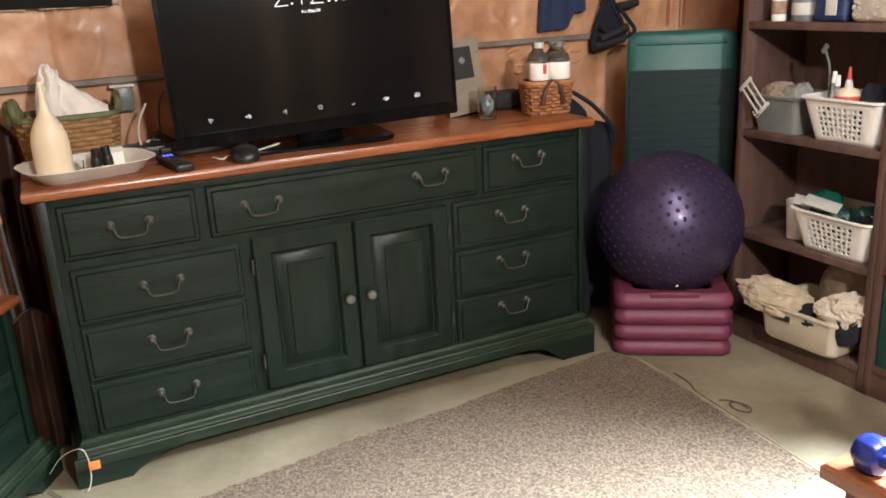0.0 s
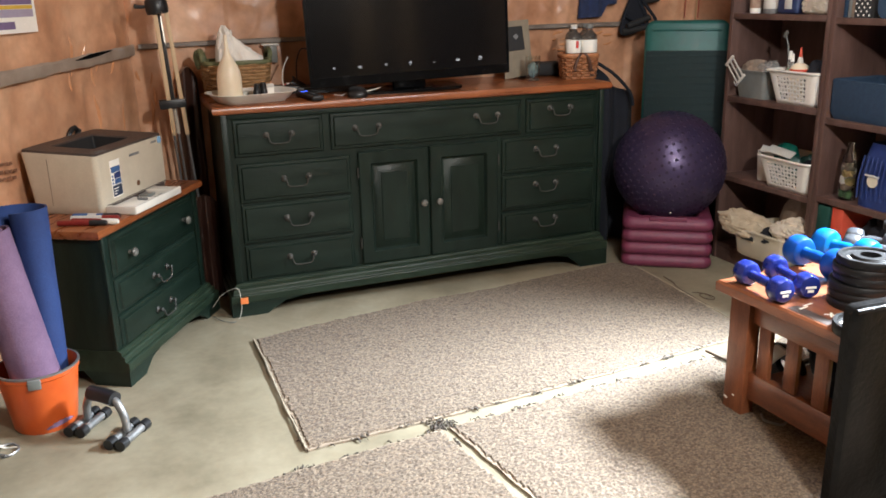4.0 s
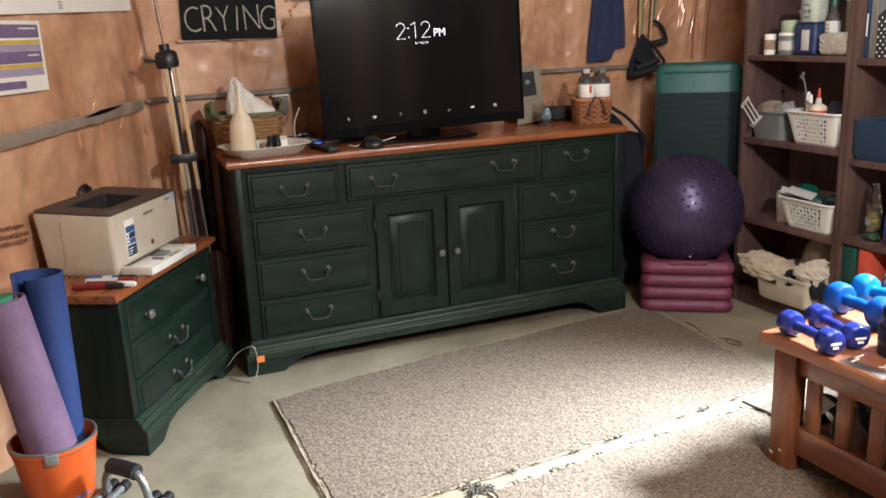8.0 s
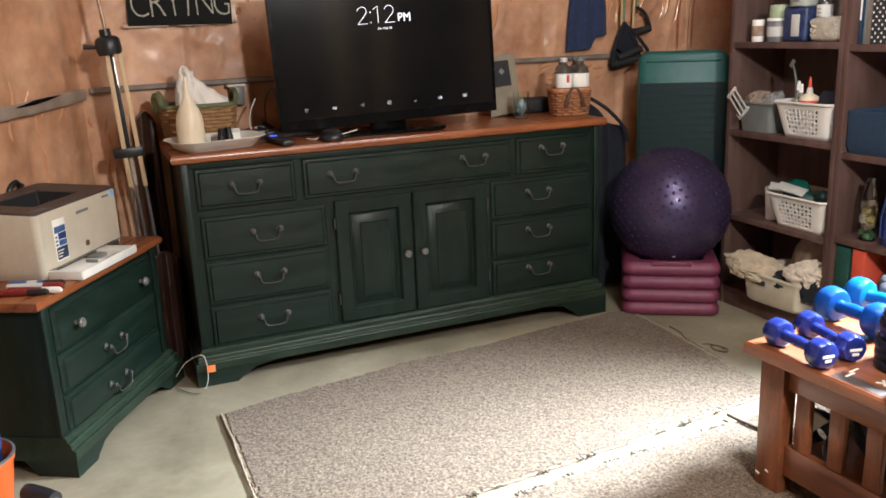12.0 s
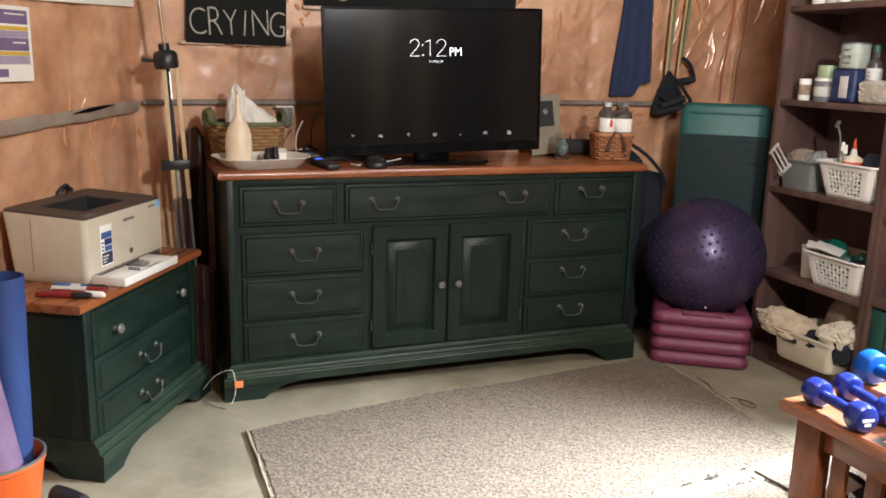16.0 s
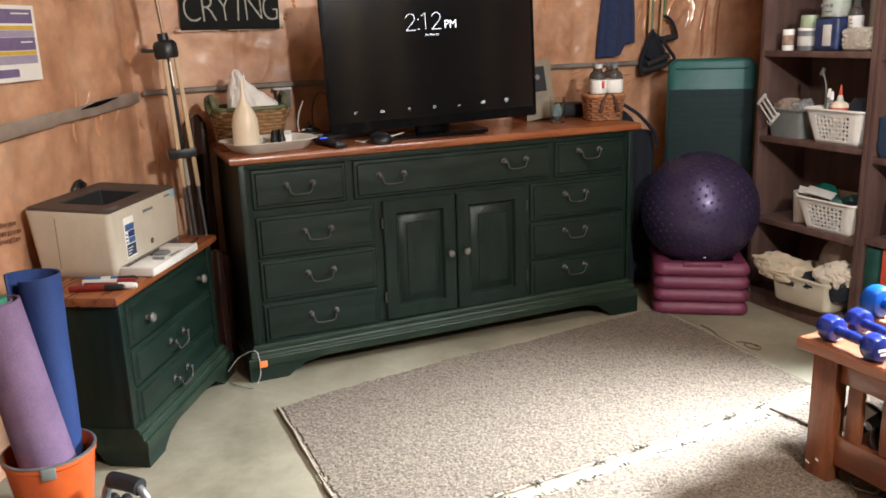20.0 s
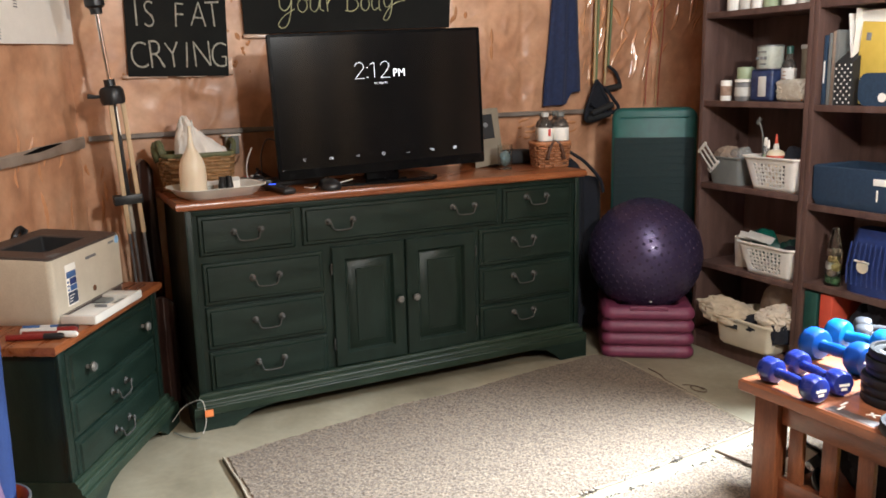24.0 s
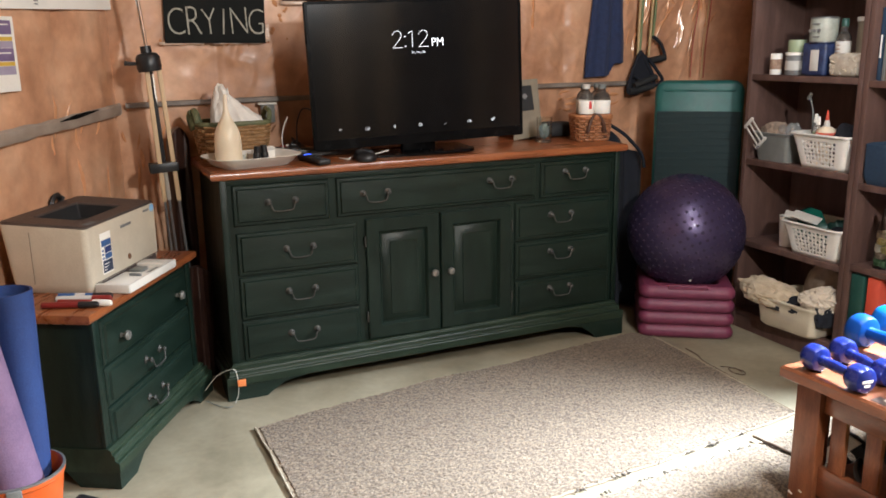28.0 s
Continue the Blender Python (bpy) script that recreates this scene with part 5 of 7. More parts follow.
part("body", box(B(), -0.16, 0.10, -0.05, 0.05, 0, 0.065, 0.022, 3), BLACKM, b)
crumpled("black_pouch", "black cloth pouch hanging over the dresser's corner", "pouch", pose(1.765, 0.345, DT - 0.006, 0, 14, 0), 0.085, 0.075, 0.050, BLACKC, 6.6, 0.6, sub=4)


# ---------------------------------------------------------------- the corner: steps, ball, bench, hanging things
stack_m = Matrix.Translation((1.758, -0.096, 0)) @ pose(0, 0, 0, 0, 0, math.degrees(math.atan2(-0.550, 0.835)))


def riser(z0, h, top):
    """One square plastic riser: a ridged block, hollow, the uppermost with an open ring."""
    w = 0.405
    ob = thing("step_riser", "plum plastic step riser in a stack under the ball" if not top else "uppermost plum step riser with a moulded opening holding the ball", "step riser", stack_m, group="stacked step risers")
    bm = B()
    prof = [(0.018, 0.0), (0.010, 0.004), (0.002, 0.012), (0.0, 0.022), (0.0, h - 0.026), (0.005, h - 0.014), (0.014, h - 0.005), (0.020, h)]
    rings = [[Vector((x, y, z0 + z)) for x, y in rounded(i, w - i, i, w - i, 0.045 - i, 6)] for i, z in prof]
    c = Vector((w / 2, w / 2, 0))
    inner = rings[-1]
    n = len(inner)
    hole = []
    for p in inner:
        d = (Vector((p.x, p.y, 0)) - c).normalized()
        hole.append(d)
    rr = 0.172
    rings.append([c + d * (rr + 0.012) + Vector((0, 0, z0 + h)) for d in hole])
    rings.append([c + d * rr + Vector((0, 0, z0 + h - 0.012)) for d in hole])
    rings.append([c + d * rr + Vector((0, 0, z0 + 0.004)) for d in hole])
    rings.append([c + d * (rr + 0.014) + Vector((0, 0, z0)) for d in hole])
    rings.append(rings[0])
    rows = [[bm.verts.new(p) for p in r] for r in rings[:-1]]
    rows.append(rows[0])
    for a, b in zip(rows, rows[1:]):
        for i in range(n):
            j = (i + 1) % n
            bm.faces.new((a[i], a[j], b[j], b[i]))
    part("block", bm, PLUM, ob)
    if top:
        part("grip", box(B(), 0.12, 0.285, 0.004, 0.02, z0 + h - 0.014, z0 + h + 0.008, 0.004), PLUM, ob)
    return ob


for i in range(4):
    riser(i * 0.0582, 0.0582, i == 3)

ball = thing("exercise_ball", "dark purple knobbly exercise ball sitting on the risers", "exercise ball", pose(2.042, -0.032, 0.434, 20, 30, 40))
R = 0.256
bm = B()
lathe(bm, [(max(1e-4, R * math.sin(math.pi * i / 48)), -R * math.cos(math.pi * i / 48)) for i in range(49)], 72, caps=False)
part("skin", bm, BALLM, ball)
bm = B()
k = 0
count = 700
golden = math.pi * (3 - 5 ** 0.5)
for i in range(count):
    z = 1 - 2 * (i + 0.5) / count
    r = (1 - z * z) ** 0.5
    d = Vector((r * math.cos(golden * i), r * math.sin(golden * i), z))
    u = d.orthogonal().normalized()
    v = d.cross(u)
    skin(bm, [ring(d * (R - 0.001), u, v, 0.0080, 8), ring(d * (R + 0.0010), u, v, 0.0064, 8), ring(d * (R + 0.0017), u, v, 0.0030, 8), ring(d * (R + 0.0018), u, v, 0.0008, 8)], True, True)
nubs = part("nub", bm, NUBM, ball)
nubs["kind"] = "stuff"
part("valve", lathe(B(), [(0.0, 0), (0.006, 0), (0.006, 0.003), (0.0, 0.004)], 10, Matrix.Translation(Vector((-0.25, -0.55, -0.80)).normalized() * R) @ Vector((-0.25, -0.55, -0.80)).to_track_quat("Z", "Y").to_matrix().to_4x4(), caps=False), WHITEP, ball, "small white valve")

SM = Matrix.Translation((2.058, 0.250, 0)) @ pose(0, 0, 0, 0, 0, math.degrees(math.atan2(-0.245, 0.298)))
bench = thing("aerobic_step", "teal aerobic step with dark grip mat, stood on end", "aerobic step", SM @ pose(0, 0, 0, -2, 0, 0))
bm = B()
rings = []
for i, y in ((0.010, 0.10), (0.0, 0.085), (0.0, 0.020), (0.006, 0.008), (0.018, 0.0)):
    rings.append([Vector((x, y, z)) for x, z in rounded(i, 0.395 - i, 0.005 + i, 1.085 - i, 0.05 - i, 5)])
skin(bm, rings)
part("platform", bm, TEAL, bench)
bm = B()
skin(bm, [[Vector((x, y, z)) for x, z in rounded(0.012 + i, 0.383 - i, 0.10 + i, 0.945 - i, 0.006, 3)] for i, y in ((0.0, 0.002), (0.0, -0.003), (0.003, -0.0045))])
part("grip_mat", bm, DTEAL, bench, "dark rubber grip mat")
bm = B()
for j in range(26):
    box(bm, 0.02, 0.375, -0.006, -0.004, 0.115 + 0.032 * j, 0.122 + 0.032 * j)
rib = part("grip_rib", bm, DTEAL, bench)
rib["kind"] = "stuff"
part("end_ridge", box(B(), 0.040, 0.355, -0.007, 0.006, 1.036, 1.046, 0.0035, 3), TEAL, bench, "raised moulded ridge")


def hung_cloth(name, label, category, pts_top, pts_bot, z0, z1, y, thick, material, seed, folds=3, cut=None, crest=None):
    """A cloth hanging in soft folds between two heights."""
    bm = B()
    nx, nz = 26, 40
    front, back = [], []
    for j in range(nz + 1):
        t = j / nz
        a = pts_bot[0] + (pts_top[0] - pts_bot[0]) * t
        b = pts_bot[1] + (pts_top[1] - pts_bot[1]) * t
        rf, rb = [], []
        for i in range(nx + 1):
            s = i / nx
            lo = z0 + (cut(s) if cut else 0.0)
            z = lo + (z1 + (crest(s) if crest else 0.0) - lo) * t
            edge = math.sin(math.pi * min(1, max(0, s))) ** 0.4
            f = 0.5 + 0.5 * math.sin(2 * math.pi * folds * s + seed + 0.8 * noise.noise(Vector((s * 2, t * 2, seed))))
            d = thick * edge * (0.45 + 0.55 * f * (1 - 0.5 * t))
            x = a + (b - a) * s + 0.004 * noise.noise(Vector((s * 3, z * 6, seed)))
            rf.append(bm.verts.new((x, y - d, z)))
            rb.append(bm.verts.new((x, y, z)))
        front.append(rf)
        back.append(rb)
    for g, flip in ((front, 0), (back, 1)):
        for a, b in zip(g, g[1:]):
            for i in range(nx):
                bm.faces.new((a[i], a[i + 1], b[i + 1], b[i]))
    for i in range(nx):
        for j in (0, nz):
            bm.faces.new((front[j][i], front[j][i + 1], back[j][i + 1], back[j][i]))
    for j in range(nz):
        for i in (0, nx):
            bm.faces.new((front[j][i], front[j + 1][i], back[j + 1][i], back[j][i]))
    bmesh.ops.remove_doubles(bm, verts=bm.verts, dist=0.0003)
    ob = link(name, bm, material)
    return tagged(ob, label, category)


hung_cloth("trousers", "navy blue trousers hanging on the plastic wall", "trousers", (1.935, 2.065), (1.868, 2.095), 1.095, 1.72, WALLY - 0.006, 0.035, DENIM, 1.3, 2.5, cut=lambda s: 0.012 * s + 0.055 * max(0.0, min(1.0, (s - 0.58) / 0.12)))
hung_cloth("jacket", "black jacket slumped over the side of the dresser", "jacket", (1.765, 2.085), (1.765, 2.085), 0.02, 0.880, 0.38, 0.15, BLACKC, 2.1, 2.5, crest=lambda s: -0.20 * s ** 1.5 + 0.02 * math.sin(9 * s))
strap_bm = B()
tube(strap_bm, curve_pts([(1.72, 0.36, 0.875), (1.80, 0.30, 0.905), (1.87, 0.25, 0.865), (1.93, 0.24, 0.815), (1.99, 0.24, 0.750), (2.015, 0.25, 0.69)], 6), 0.008, 8)
tagged(link("strap", strap_bm, BLACKC), "black webbing strap looping off the dresser's corner", "strap")

# two dark sheets added in the gap, their colour stands for its shade
DBROWN = mat("shaded_gap_brown", [(0.020, 0.009, 0.007), (0.048, 0.021, 0.015)], rough=0.34, scale=7, bump=0.3, bump_scale=12)
hung_cloth("garment_bag", "added dark red-brown billow standing in for shaded insulation", "bag", (-0.085, 0.005), (-0.115, 0.010), 0.004, 0.90, 0.535, 0.135, DBROWN, 0.6, 1.0, crest=lambda s: 0.06 * math.sin(math.pi * s))
hung_cloth("dark_cloth", "added dark sheet standing in for shade between the chests", "cloth", (-0.105, 0.015), (-0.120, 0.018), 0.004, 0.40, 0.285, 0.05, DBROWN, 3.7, 3.0, crest=lambda s: 0.05 * math.sin(3 * s))

bands = thing("resistance_bands", "green and tan exercise bands with black grips hanging on the wall", "exercise bands", pose(0, WALLY - 0.02, 0))
GREENT = mat("green_rubber", [(0.10, 0.14, 0.05), (0.15, 0.20, 0.08)], rough=0.5)
TANT = mat("tan_rubber", [(0.42, 0.28, 0.12), (0.52, 0.36, 0.17)], rough=0.5)
for xt, xb, zb, m in ((2.192, 2.172, 1.215, GREENT), (2.176, 2.160, 1.20, TANT), (2.272, 2.245, 1.285, GREENT), (2.255, 2.225, 1.19, TANT)):
    part("band", tube(B(), curve_pts([(xt, 0, 1.95), (xt - 0.002, 0, 1.60), ((xt + xb) / 2, -0.004, 1.40), (xb, -0.01, zb)], 6), 0.0065, 8), m, bands)
for pts in (((2.245, -0.01, 1.285), (2.29, -0.015, 1.25), (2.315, -0.02, 1.19), (2.305, -0.02, 1.175), (2.235, -0.02, 1.165), (2.18, -0.015, 1.20)),
            ((2.172, -0.015, 1.215), (2.13, -0.02, 1.13), (2.095, -0.03, 1.03), (2.14, -0.03, 1.015), (2.25, -0.03, 1.06), (2.20, -0.02, 1.17), (2.172, -0.015, 1.215)),
            ((2.21, -0.03, 1.18), (2.26, -0.035, 1.12), (2.295, -0.035, 1.07), (2.22, -0.04, 1.05), (2.12, -0.04, 1.10))):
    part("strap", tube(B(), curve_pts(pts, 5), 0.009, 8), BLACKC, bands, "black webbing strap")
for a, b in (((2.225, -0.025, 1.168), (2.312, -0.025, 1.182)), ((2.098, -0.035, 1.022), (2.24, -0.035, 1.045)), ((2.12, -0.045, 1.05), (2.25, -0.045, 1.09))):
    part("grip", tube(B(), [a, b], 0.016, 12), BLACKM, bands, "black foam grip")
bm = B()
skin(bm, [[Vector((x, y, z)) for x, z in ((2.10, 1.02), (2.24, 1.05), (2.25, 1.12), (2.19, 1.20), (2.15, 1.17))] for y in (-0.004, -0.02)])
part("pouch", bm, BLACKC, bands)
RED = mat("red_cord", [(0.34, 0.06, 0.03), (0.44, 0.09, 0.05)], rough=0.6)
for xt, xb, zb, m in ((2.542, 2.502, 1.08, RED), (2.618, 2.585, 1.075, RED), (2.606, 2.570, 1.06, TANT)):
    bm = B()
    tube(bm, curve_pts([(xt, WALLY - 0.014, 1.95), (xt - 0.006, WALLY - 0.014, 1.5), (xb + 0.006, WALLY - 0.014, 1.25), (xb, WALLY - 0.014, zb)], 8), 0.0028, 6)
    tagged(link("cord", bm, m), "thin cord hanging down the plastic wall", "cord", "hanging cords")

# ---------------------------------------------------------------- bookcases
SX = 2.240
TOPS_L, TOPS_R = (0.085, 0.405, 0.762, 1.120, 1.490), (0.105, 0.425, 0.735, 1.112, 1.490)


def bookcase(y1, y0, tops, label):
    ob = thing("bookcase", label, "bookcase", group="bookcases")
    for a, b in ((y1 - 0.022, y1), (y0, y0 + 0.022)):
        part("side_panel", box(B(), SX, SX + 0.285, a, b, 0, 1.98, 0.0015), WALNUT, ob)
    part("back_panel", box(B(), SX + 0.276, SX + 0.284, y0 + 0.022, y1 - 0.022, 0.02, 1.97), WALNUT, ob)
    part("kickboard", box(B(), SX + 0.006, SX + 0.020, y0 + 0.022, y1 - 0.022, 0, tops[0] - 0.022), WALNUT, ob)
    for z in (*tops, 1.955):
        part("shelf_board", box(B(), SX + 0.002, SX + 0.276, y0 + 0.022, y1 - 0.022, z - 0.024, z, 0.0015), WALNUT, ob)
    return ob


bookcase(-0.136, -0.716, TOPS_L, "dark walnut bookcase filled with baskets and jars")
bookcase(-0.718, -1.236, TOPS_R, "dark walnut bookcase with fabric bins and folders")
for z in (1.012, 0.968):
    ob = link("hook", box(B(), SX + 0.165, SX + 0.270, -1.250, -1.2355, z, z + 0.012, 0.002), WHITEP)
    tagged(ob, "white plastic strip stuck on the bookcase's side", "hook", "strips on the bookcase")


def plastic_basket(y_hi, y_lo, z0, h, label, depth=0.22, x0=SX - 0.012, taper=0.030, nz=6):
    """A white plastic basket: rounded corners, rows of holes of two sizes in each side, a rolled rim and a floor."""
    ob = thing("plastic_basket", label, "basket", pose(x0, (y_hi + y_lo) / 2, z0), group="white baskets on the shelves")
    w = (y_hi - y_lo) / 2
    rad = 0.028

    def at(side, s, t):
        # side 0: the front, 1, 2, 3 onwards round; s along the straight part, below 0 and above 1 round the corner
        d = taper * (1 - t)
        half = (w - d, depth / 2 - d)[side % 2]
        out = (depth / 2 - d, w - d)[side % 2]
        if s <= 1:
            p = Vector((-out, half - rad - 2 * (half - rad) * s))
        else:
            a = (s - 1) * math.pi / 2
            p = Vector((-out + rad - rad * math.cos(a), -half + rad - rad * math.sin(a)))
        for _ in range(side):
            p = Vector((-p.y, p.x))
        return Vector((depth / 2 + p.x, p.y, h * t))
    bm = B()
    for side in range(4):
        n = 9 if side % 2 == 0 else 7
        t_lo, t_hi, s_lo, s_hi = 0.12, 0.84, 0.10, 0.90
        for i in range(n):
            for j in range(nz):
                s0, s1 = s_lo + (s_hi - s_lo) * i / n, s_lo + (s_hi - s_lo) * (i + 1) / n
                t0, t1 = t_lo + (t_hi - t_lo) * j / nz, t_lo + (t_hi - t_lo) * (j + 1) / nz
                sc, tc = (s0 + s1) / 2, (t0 + t1) / 2
                k = 0.74 if (i + j) % 2 else 0.48
                A = [bm.verts.new(at(side, *q)) for q in ((s0, t0), (sc, t0), (s1, t0), (s1, tc), (s1, t1), (sc, t1), (s0, t1), (s0, tc))]
                H = [bm.verts.new(at(side, sc + (s1 - s0) / 2 * k * math.cos(a), tc + (t1 - t0) / 2 * k * math.sin(a))) for a in [radians(225 + 45 * q) for q in range(8)]]
                for q in range(8):
                    r = (q + 1) % 8
                    bm.faces.new((A[q], A[r], H[r], H[q]))
        cols = [s_lo + (s_hi - s_lo) * i / (2 * n) for i in range(2 * n + 1)]
        rows = [t_lo + (t_hi - t_lo) * j / (2 * nz) for j in range(2 * nz + 1)]
        quads = [(a, b, p, q) for a, b in zip(cols, cols[1:]) for p, q in ((0, t_lo), (t_hi, 1))]
        edges = [(0, s_lo), (s_hi, 1)] + [(1 + i / 5, 1 + (i + 1) / 5) for i in range(5)]
        quads += [(a, b, p, q) for a, b in edges for p, q in zip([0] + rows, rows + [1])]
        for a, b, p, q in quads:
            bm.faces.new([bm.verts.new(at(side, *c)) for c in ((a, p), (b, p), (b, q), (a, q))])
    bmesh.ops.remove_doubles(bm, verts=bm.verts, dist=0.0002)
    wall = part("wall", bm, WHITEP, ob)
    wall.modifiers.new("thick", "SOLIDIFY").thickness = 0.0024
    d = taper
    bm = B()
    skin(bm, [[Vector((x, y, z)) for x, y in rounded(d, depth - d, -w + d, w - d, rad, 5)] for z in (0.0, 0.003)])
    part("base", bm, WHITEP, ob)
    bm = B()
    outl = rounded(-0.004, depth + 0.004, -w - 0.004, w + 0.004, rad, 6)
    tube(bm, [(x, y, h) for x, y in outl] + [(*outl[0], h)], 0.005, 8, caps=False)
    part("rim", bm, WHITEP, ob)
    return ob


plastic_basket(-0.405, -0.685, TOPS_L[2], 0.135, "white perforated plastic basket holding a glue bottle and brushes")
plastic_basket(-0.395, -0.690, TOPS_L[1], 0.132, "white perforated plastic basket full of dark green odds and ends")

# top shelf rows
def canister(y, z, r, h, m, label, x=None, lid=None, lid_h=0.02, band=None, category="jar", group=""):
    ob = thing("canister", label, category, pose(x if x else SX + 0.055 + r, y, z), group)
    part("body", lathe(B(), [(0.0, 0), (r * 0.94, 0), (r, 0.004), (r, h - 0.005), (r * 0.93, h), (0.0, h)], 22, caps=False), m, ob)
    if lid:
        part("lid", lathe(B(), [(0.0, h), (r * 1.04, h), (r * 1.04, h + lid_h * 0.85), (r * 0.96, h + lid_h), (0.0, h + lid_h)], 22, caps=False), lid, ob)
    if band:
        part("label", lathe(B(), [(r + 0.0003, h * 0.25), (r + 0.001, h * 0.26), (r + 0.001, h * 0.72), (r + 0.0003, h * 0.73)], 22, caps=False), band, ob)
    return ob


OFFW = mat("off_white_paint", [(0.50, 0.48, 0.43), (0.62, 0.60, 0.55)], rough=0.5, scale=20)
PALEG = mat("pale_green_plastic", [(0.30, 0.36, 0.22), (0.38, 0.44, 0.28)], rough=0.45)
BLUET = mat("blue_print_tin", [(0.009, 0.0135, 0.045), (0.0225, 0.036, 0.099), (0.045, 0.072, 0.153)], rough=0.4, scale=30, detail=3)
BROWNL = mat("brown_label", [(0.20, 0.10, 0.06), (0.42, 0.30, 0.22)], rough=0.6, scale=60)
YELLOWP = mat("yellow_board", [(0.58, 0.40, 0.06), (0.68, 0.48, 0.09)], rough=0.6, scale=10)
BLUEF = mat("blue_fabric", [(0.011, 0.028, 0.058), (0.020, 0.045, 0.085)], rough=0.9, scale=70, bump=0.4)
BLUEB = mat("royal_blue_nylon", [(0.010, 0.025, 0.11), (0.02, 0.042, 0.17)], rough=0.6, scale=50, bump=0.4)
FILMY = mat("cloudy_plastic", [(0.36, 0.31, 0.24), (0.50, 0.45, 0.37)], rough=0.25, scale=24, bump=0.5, bump_scale=18)
DGREEN = mat("bottle_green_plastic", [(0.010, 0.045, 0.035), (0.02, 0.075, 0.058)], rough=0.4, scale=12)
EMER = mat("emerald_plastic", [(0.006, 0.070, 0.050), (0.012, 0.11, 0.078)], rough=0.2, scale=12)
REDO = mat("red_orange_card", [(0.50, 0.055, 0.03), (0.60, 0.09, 0.045)], rough=0.6, scale=12)
BEIGEC = mat("beige_cloth", [(0.40, 0.32, 0.22), (0.56, 0.47, 0.34)], rough=0.95, scale=30, bump=0.5)
TAUPEC = mat("taupe_cloth", [(0.22, 0.16, 0.115), (0.32, 0.24, 0.18)], rough=0.95, scale=30, bump=0.5)
CREAMC = mat("cream_cloth", [(0.48, 0.41, 0.32), (0.66, 0.58, 0.47)], rough=0.95, scale=30, bump=0.5)
CREAMB = mat("ivory_plastic", [(0.56, 0.50, 0.38), (0.66, 0.60, 0.47)], rough=0.5, scale=10)

z4 = TOPS_L[3]
canister(-0.245, z4, 0.024, 0.085, PAPER, "small white pill bottle with a brown label on the shelf", band=BROWNL, x=SX + 0.045)
c = canister(-0.338, z4, 0.042, 0.078, GREYI, "dark tin with a white lid and pale green tub on it", lid=PAPER, lid_h=0.012, band=OFFW, x=SX + 0.06)
canister(-0.338, z4 + 0.091, 0.036, 0.048, PALEG, "pale green plastic tub on a tin", x=SX + 0.06)
b = thing("tin", "blue printed tin on the shelf", "tin", pose(SX + 0.055, -0.462, z4))
part("body", box(B(), -0.04, 0.05, -0.058, 0.058, 0, 0.128, 0.012, 3), BLUET, b)
part("print", box(B(), -0.0415, -0.038, -0.028, 0.012, 0.02, 0.10, 0.001), OFFW, b, "pale picture on the tin")
b = thing("paint_can", "white paint tin with a printed band, stacked on a blue tin", "paint tin", pose(SX + 0.06, -0.465, z4 + 0.128))
part("body", lathe(B(), [(0.0, 0), (0.050, 0), (0.052, 0.003), (0.052, 0.088), (0.050, 0.092), (0.0, 0.092)], 24, caps=False), mat("grey_green_paper", [(0.30, 0.32, 0.27), (0.42, 0.44, 0.38)], rough=0.45, scale=40), b)
for z in (0.0, 0.088):
    part("rim", lathe(B(), [(0.0515, z), (0.0535, z + 0.001), (0.0535, z + 0.004), (0.0515, z + 0.005)], 24, caps=False), STEEL, b, "bright metal rim")
for i in range(2):
    part("text_bar", box(B(), -0.0535, -0.050, -0.024, 0.016 - 0.01 * i, 0.066 - 0.048 * i, 0.072 - 0.048 * i), GREYI, b)
part("lid", lathe(B(), [(0.0, 0.090), (0.044, 0.090), (0.046, 0.096), (0.0, 0.096)], 24, caps=False), STEEL, b)
for i in range(3):
    part("text_bar", box(B(), -0.0535, -0.050, -0.028 + 0.02 * i, -0.014 + 0.02 * i, 0.038, 0.050), GREYI, b)
b = thing("glass_bottle", "clear bottle with a pale label and dark cap on the shelf", "bottle", pose(SX + 0.075, -0.548, z4))
part("glass", lathe(B(), [(0.0, 0), (0.026, 0), (0.028, 0.004), (0.028, 0.135), (0.024, 0.152), (0.012, 0.168), (0.0115, 0.190), (0.0, 0.190)], 22, caps=False), AMBER, b)
part("label", lathe(B(), [(0.0282, 0.075), (0.0288, 0.076), (0.0288, 0.130), (0.0282, 0.131)], 22, caps=False), OFFWHITE, b, "pale label with brown print")
for i in range(3):
    part("text_bar", box(B(), -0.0300, -0.0275, -0.012 + 0.002 * i, 0.010 - 0.003 * i, 0.086 + 0.014 * i, 0.091 + 0.014 * i), BROWNL, b)
part("cap", lathe(B(), [(0.0, 0.186), (0.0135, 0.186), (0.0135, 0.212), (0.011, 0.216), (0.0, 0.216)], 16, caps=False), DGREEN, b)
b = thing("bead_bag", "cloudy clear bag packed with beige beads", "bag", pose(SX + 0.058, -0.606, z4))
bm = box(B(), -0.045, 0.045, -0.072, 0.072, 0.0, 0.088, 0.022, 5)
bmesh.ops.subdivide_edges(bm, edges=bm.edges[:], cuts=2, use_grid_fill=True)
for v in bm.verts:
    v.co += Vector((noise.noise(v.co * 30), noise.noise(v.co * 30 + Vector((7, 0, 0))), 0.6 * noise.noise(v.co * 24 + Vector((0, 7, 0))))) * 0.006 * min(1.0, v.co.z / 0.02)
part("bag", bm, FILMY, b)
bm = B()
rng = random.Random(5)
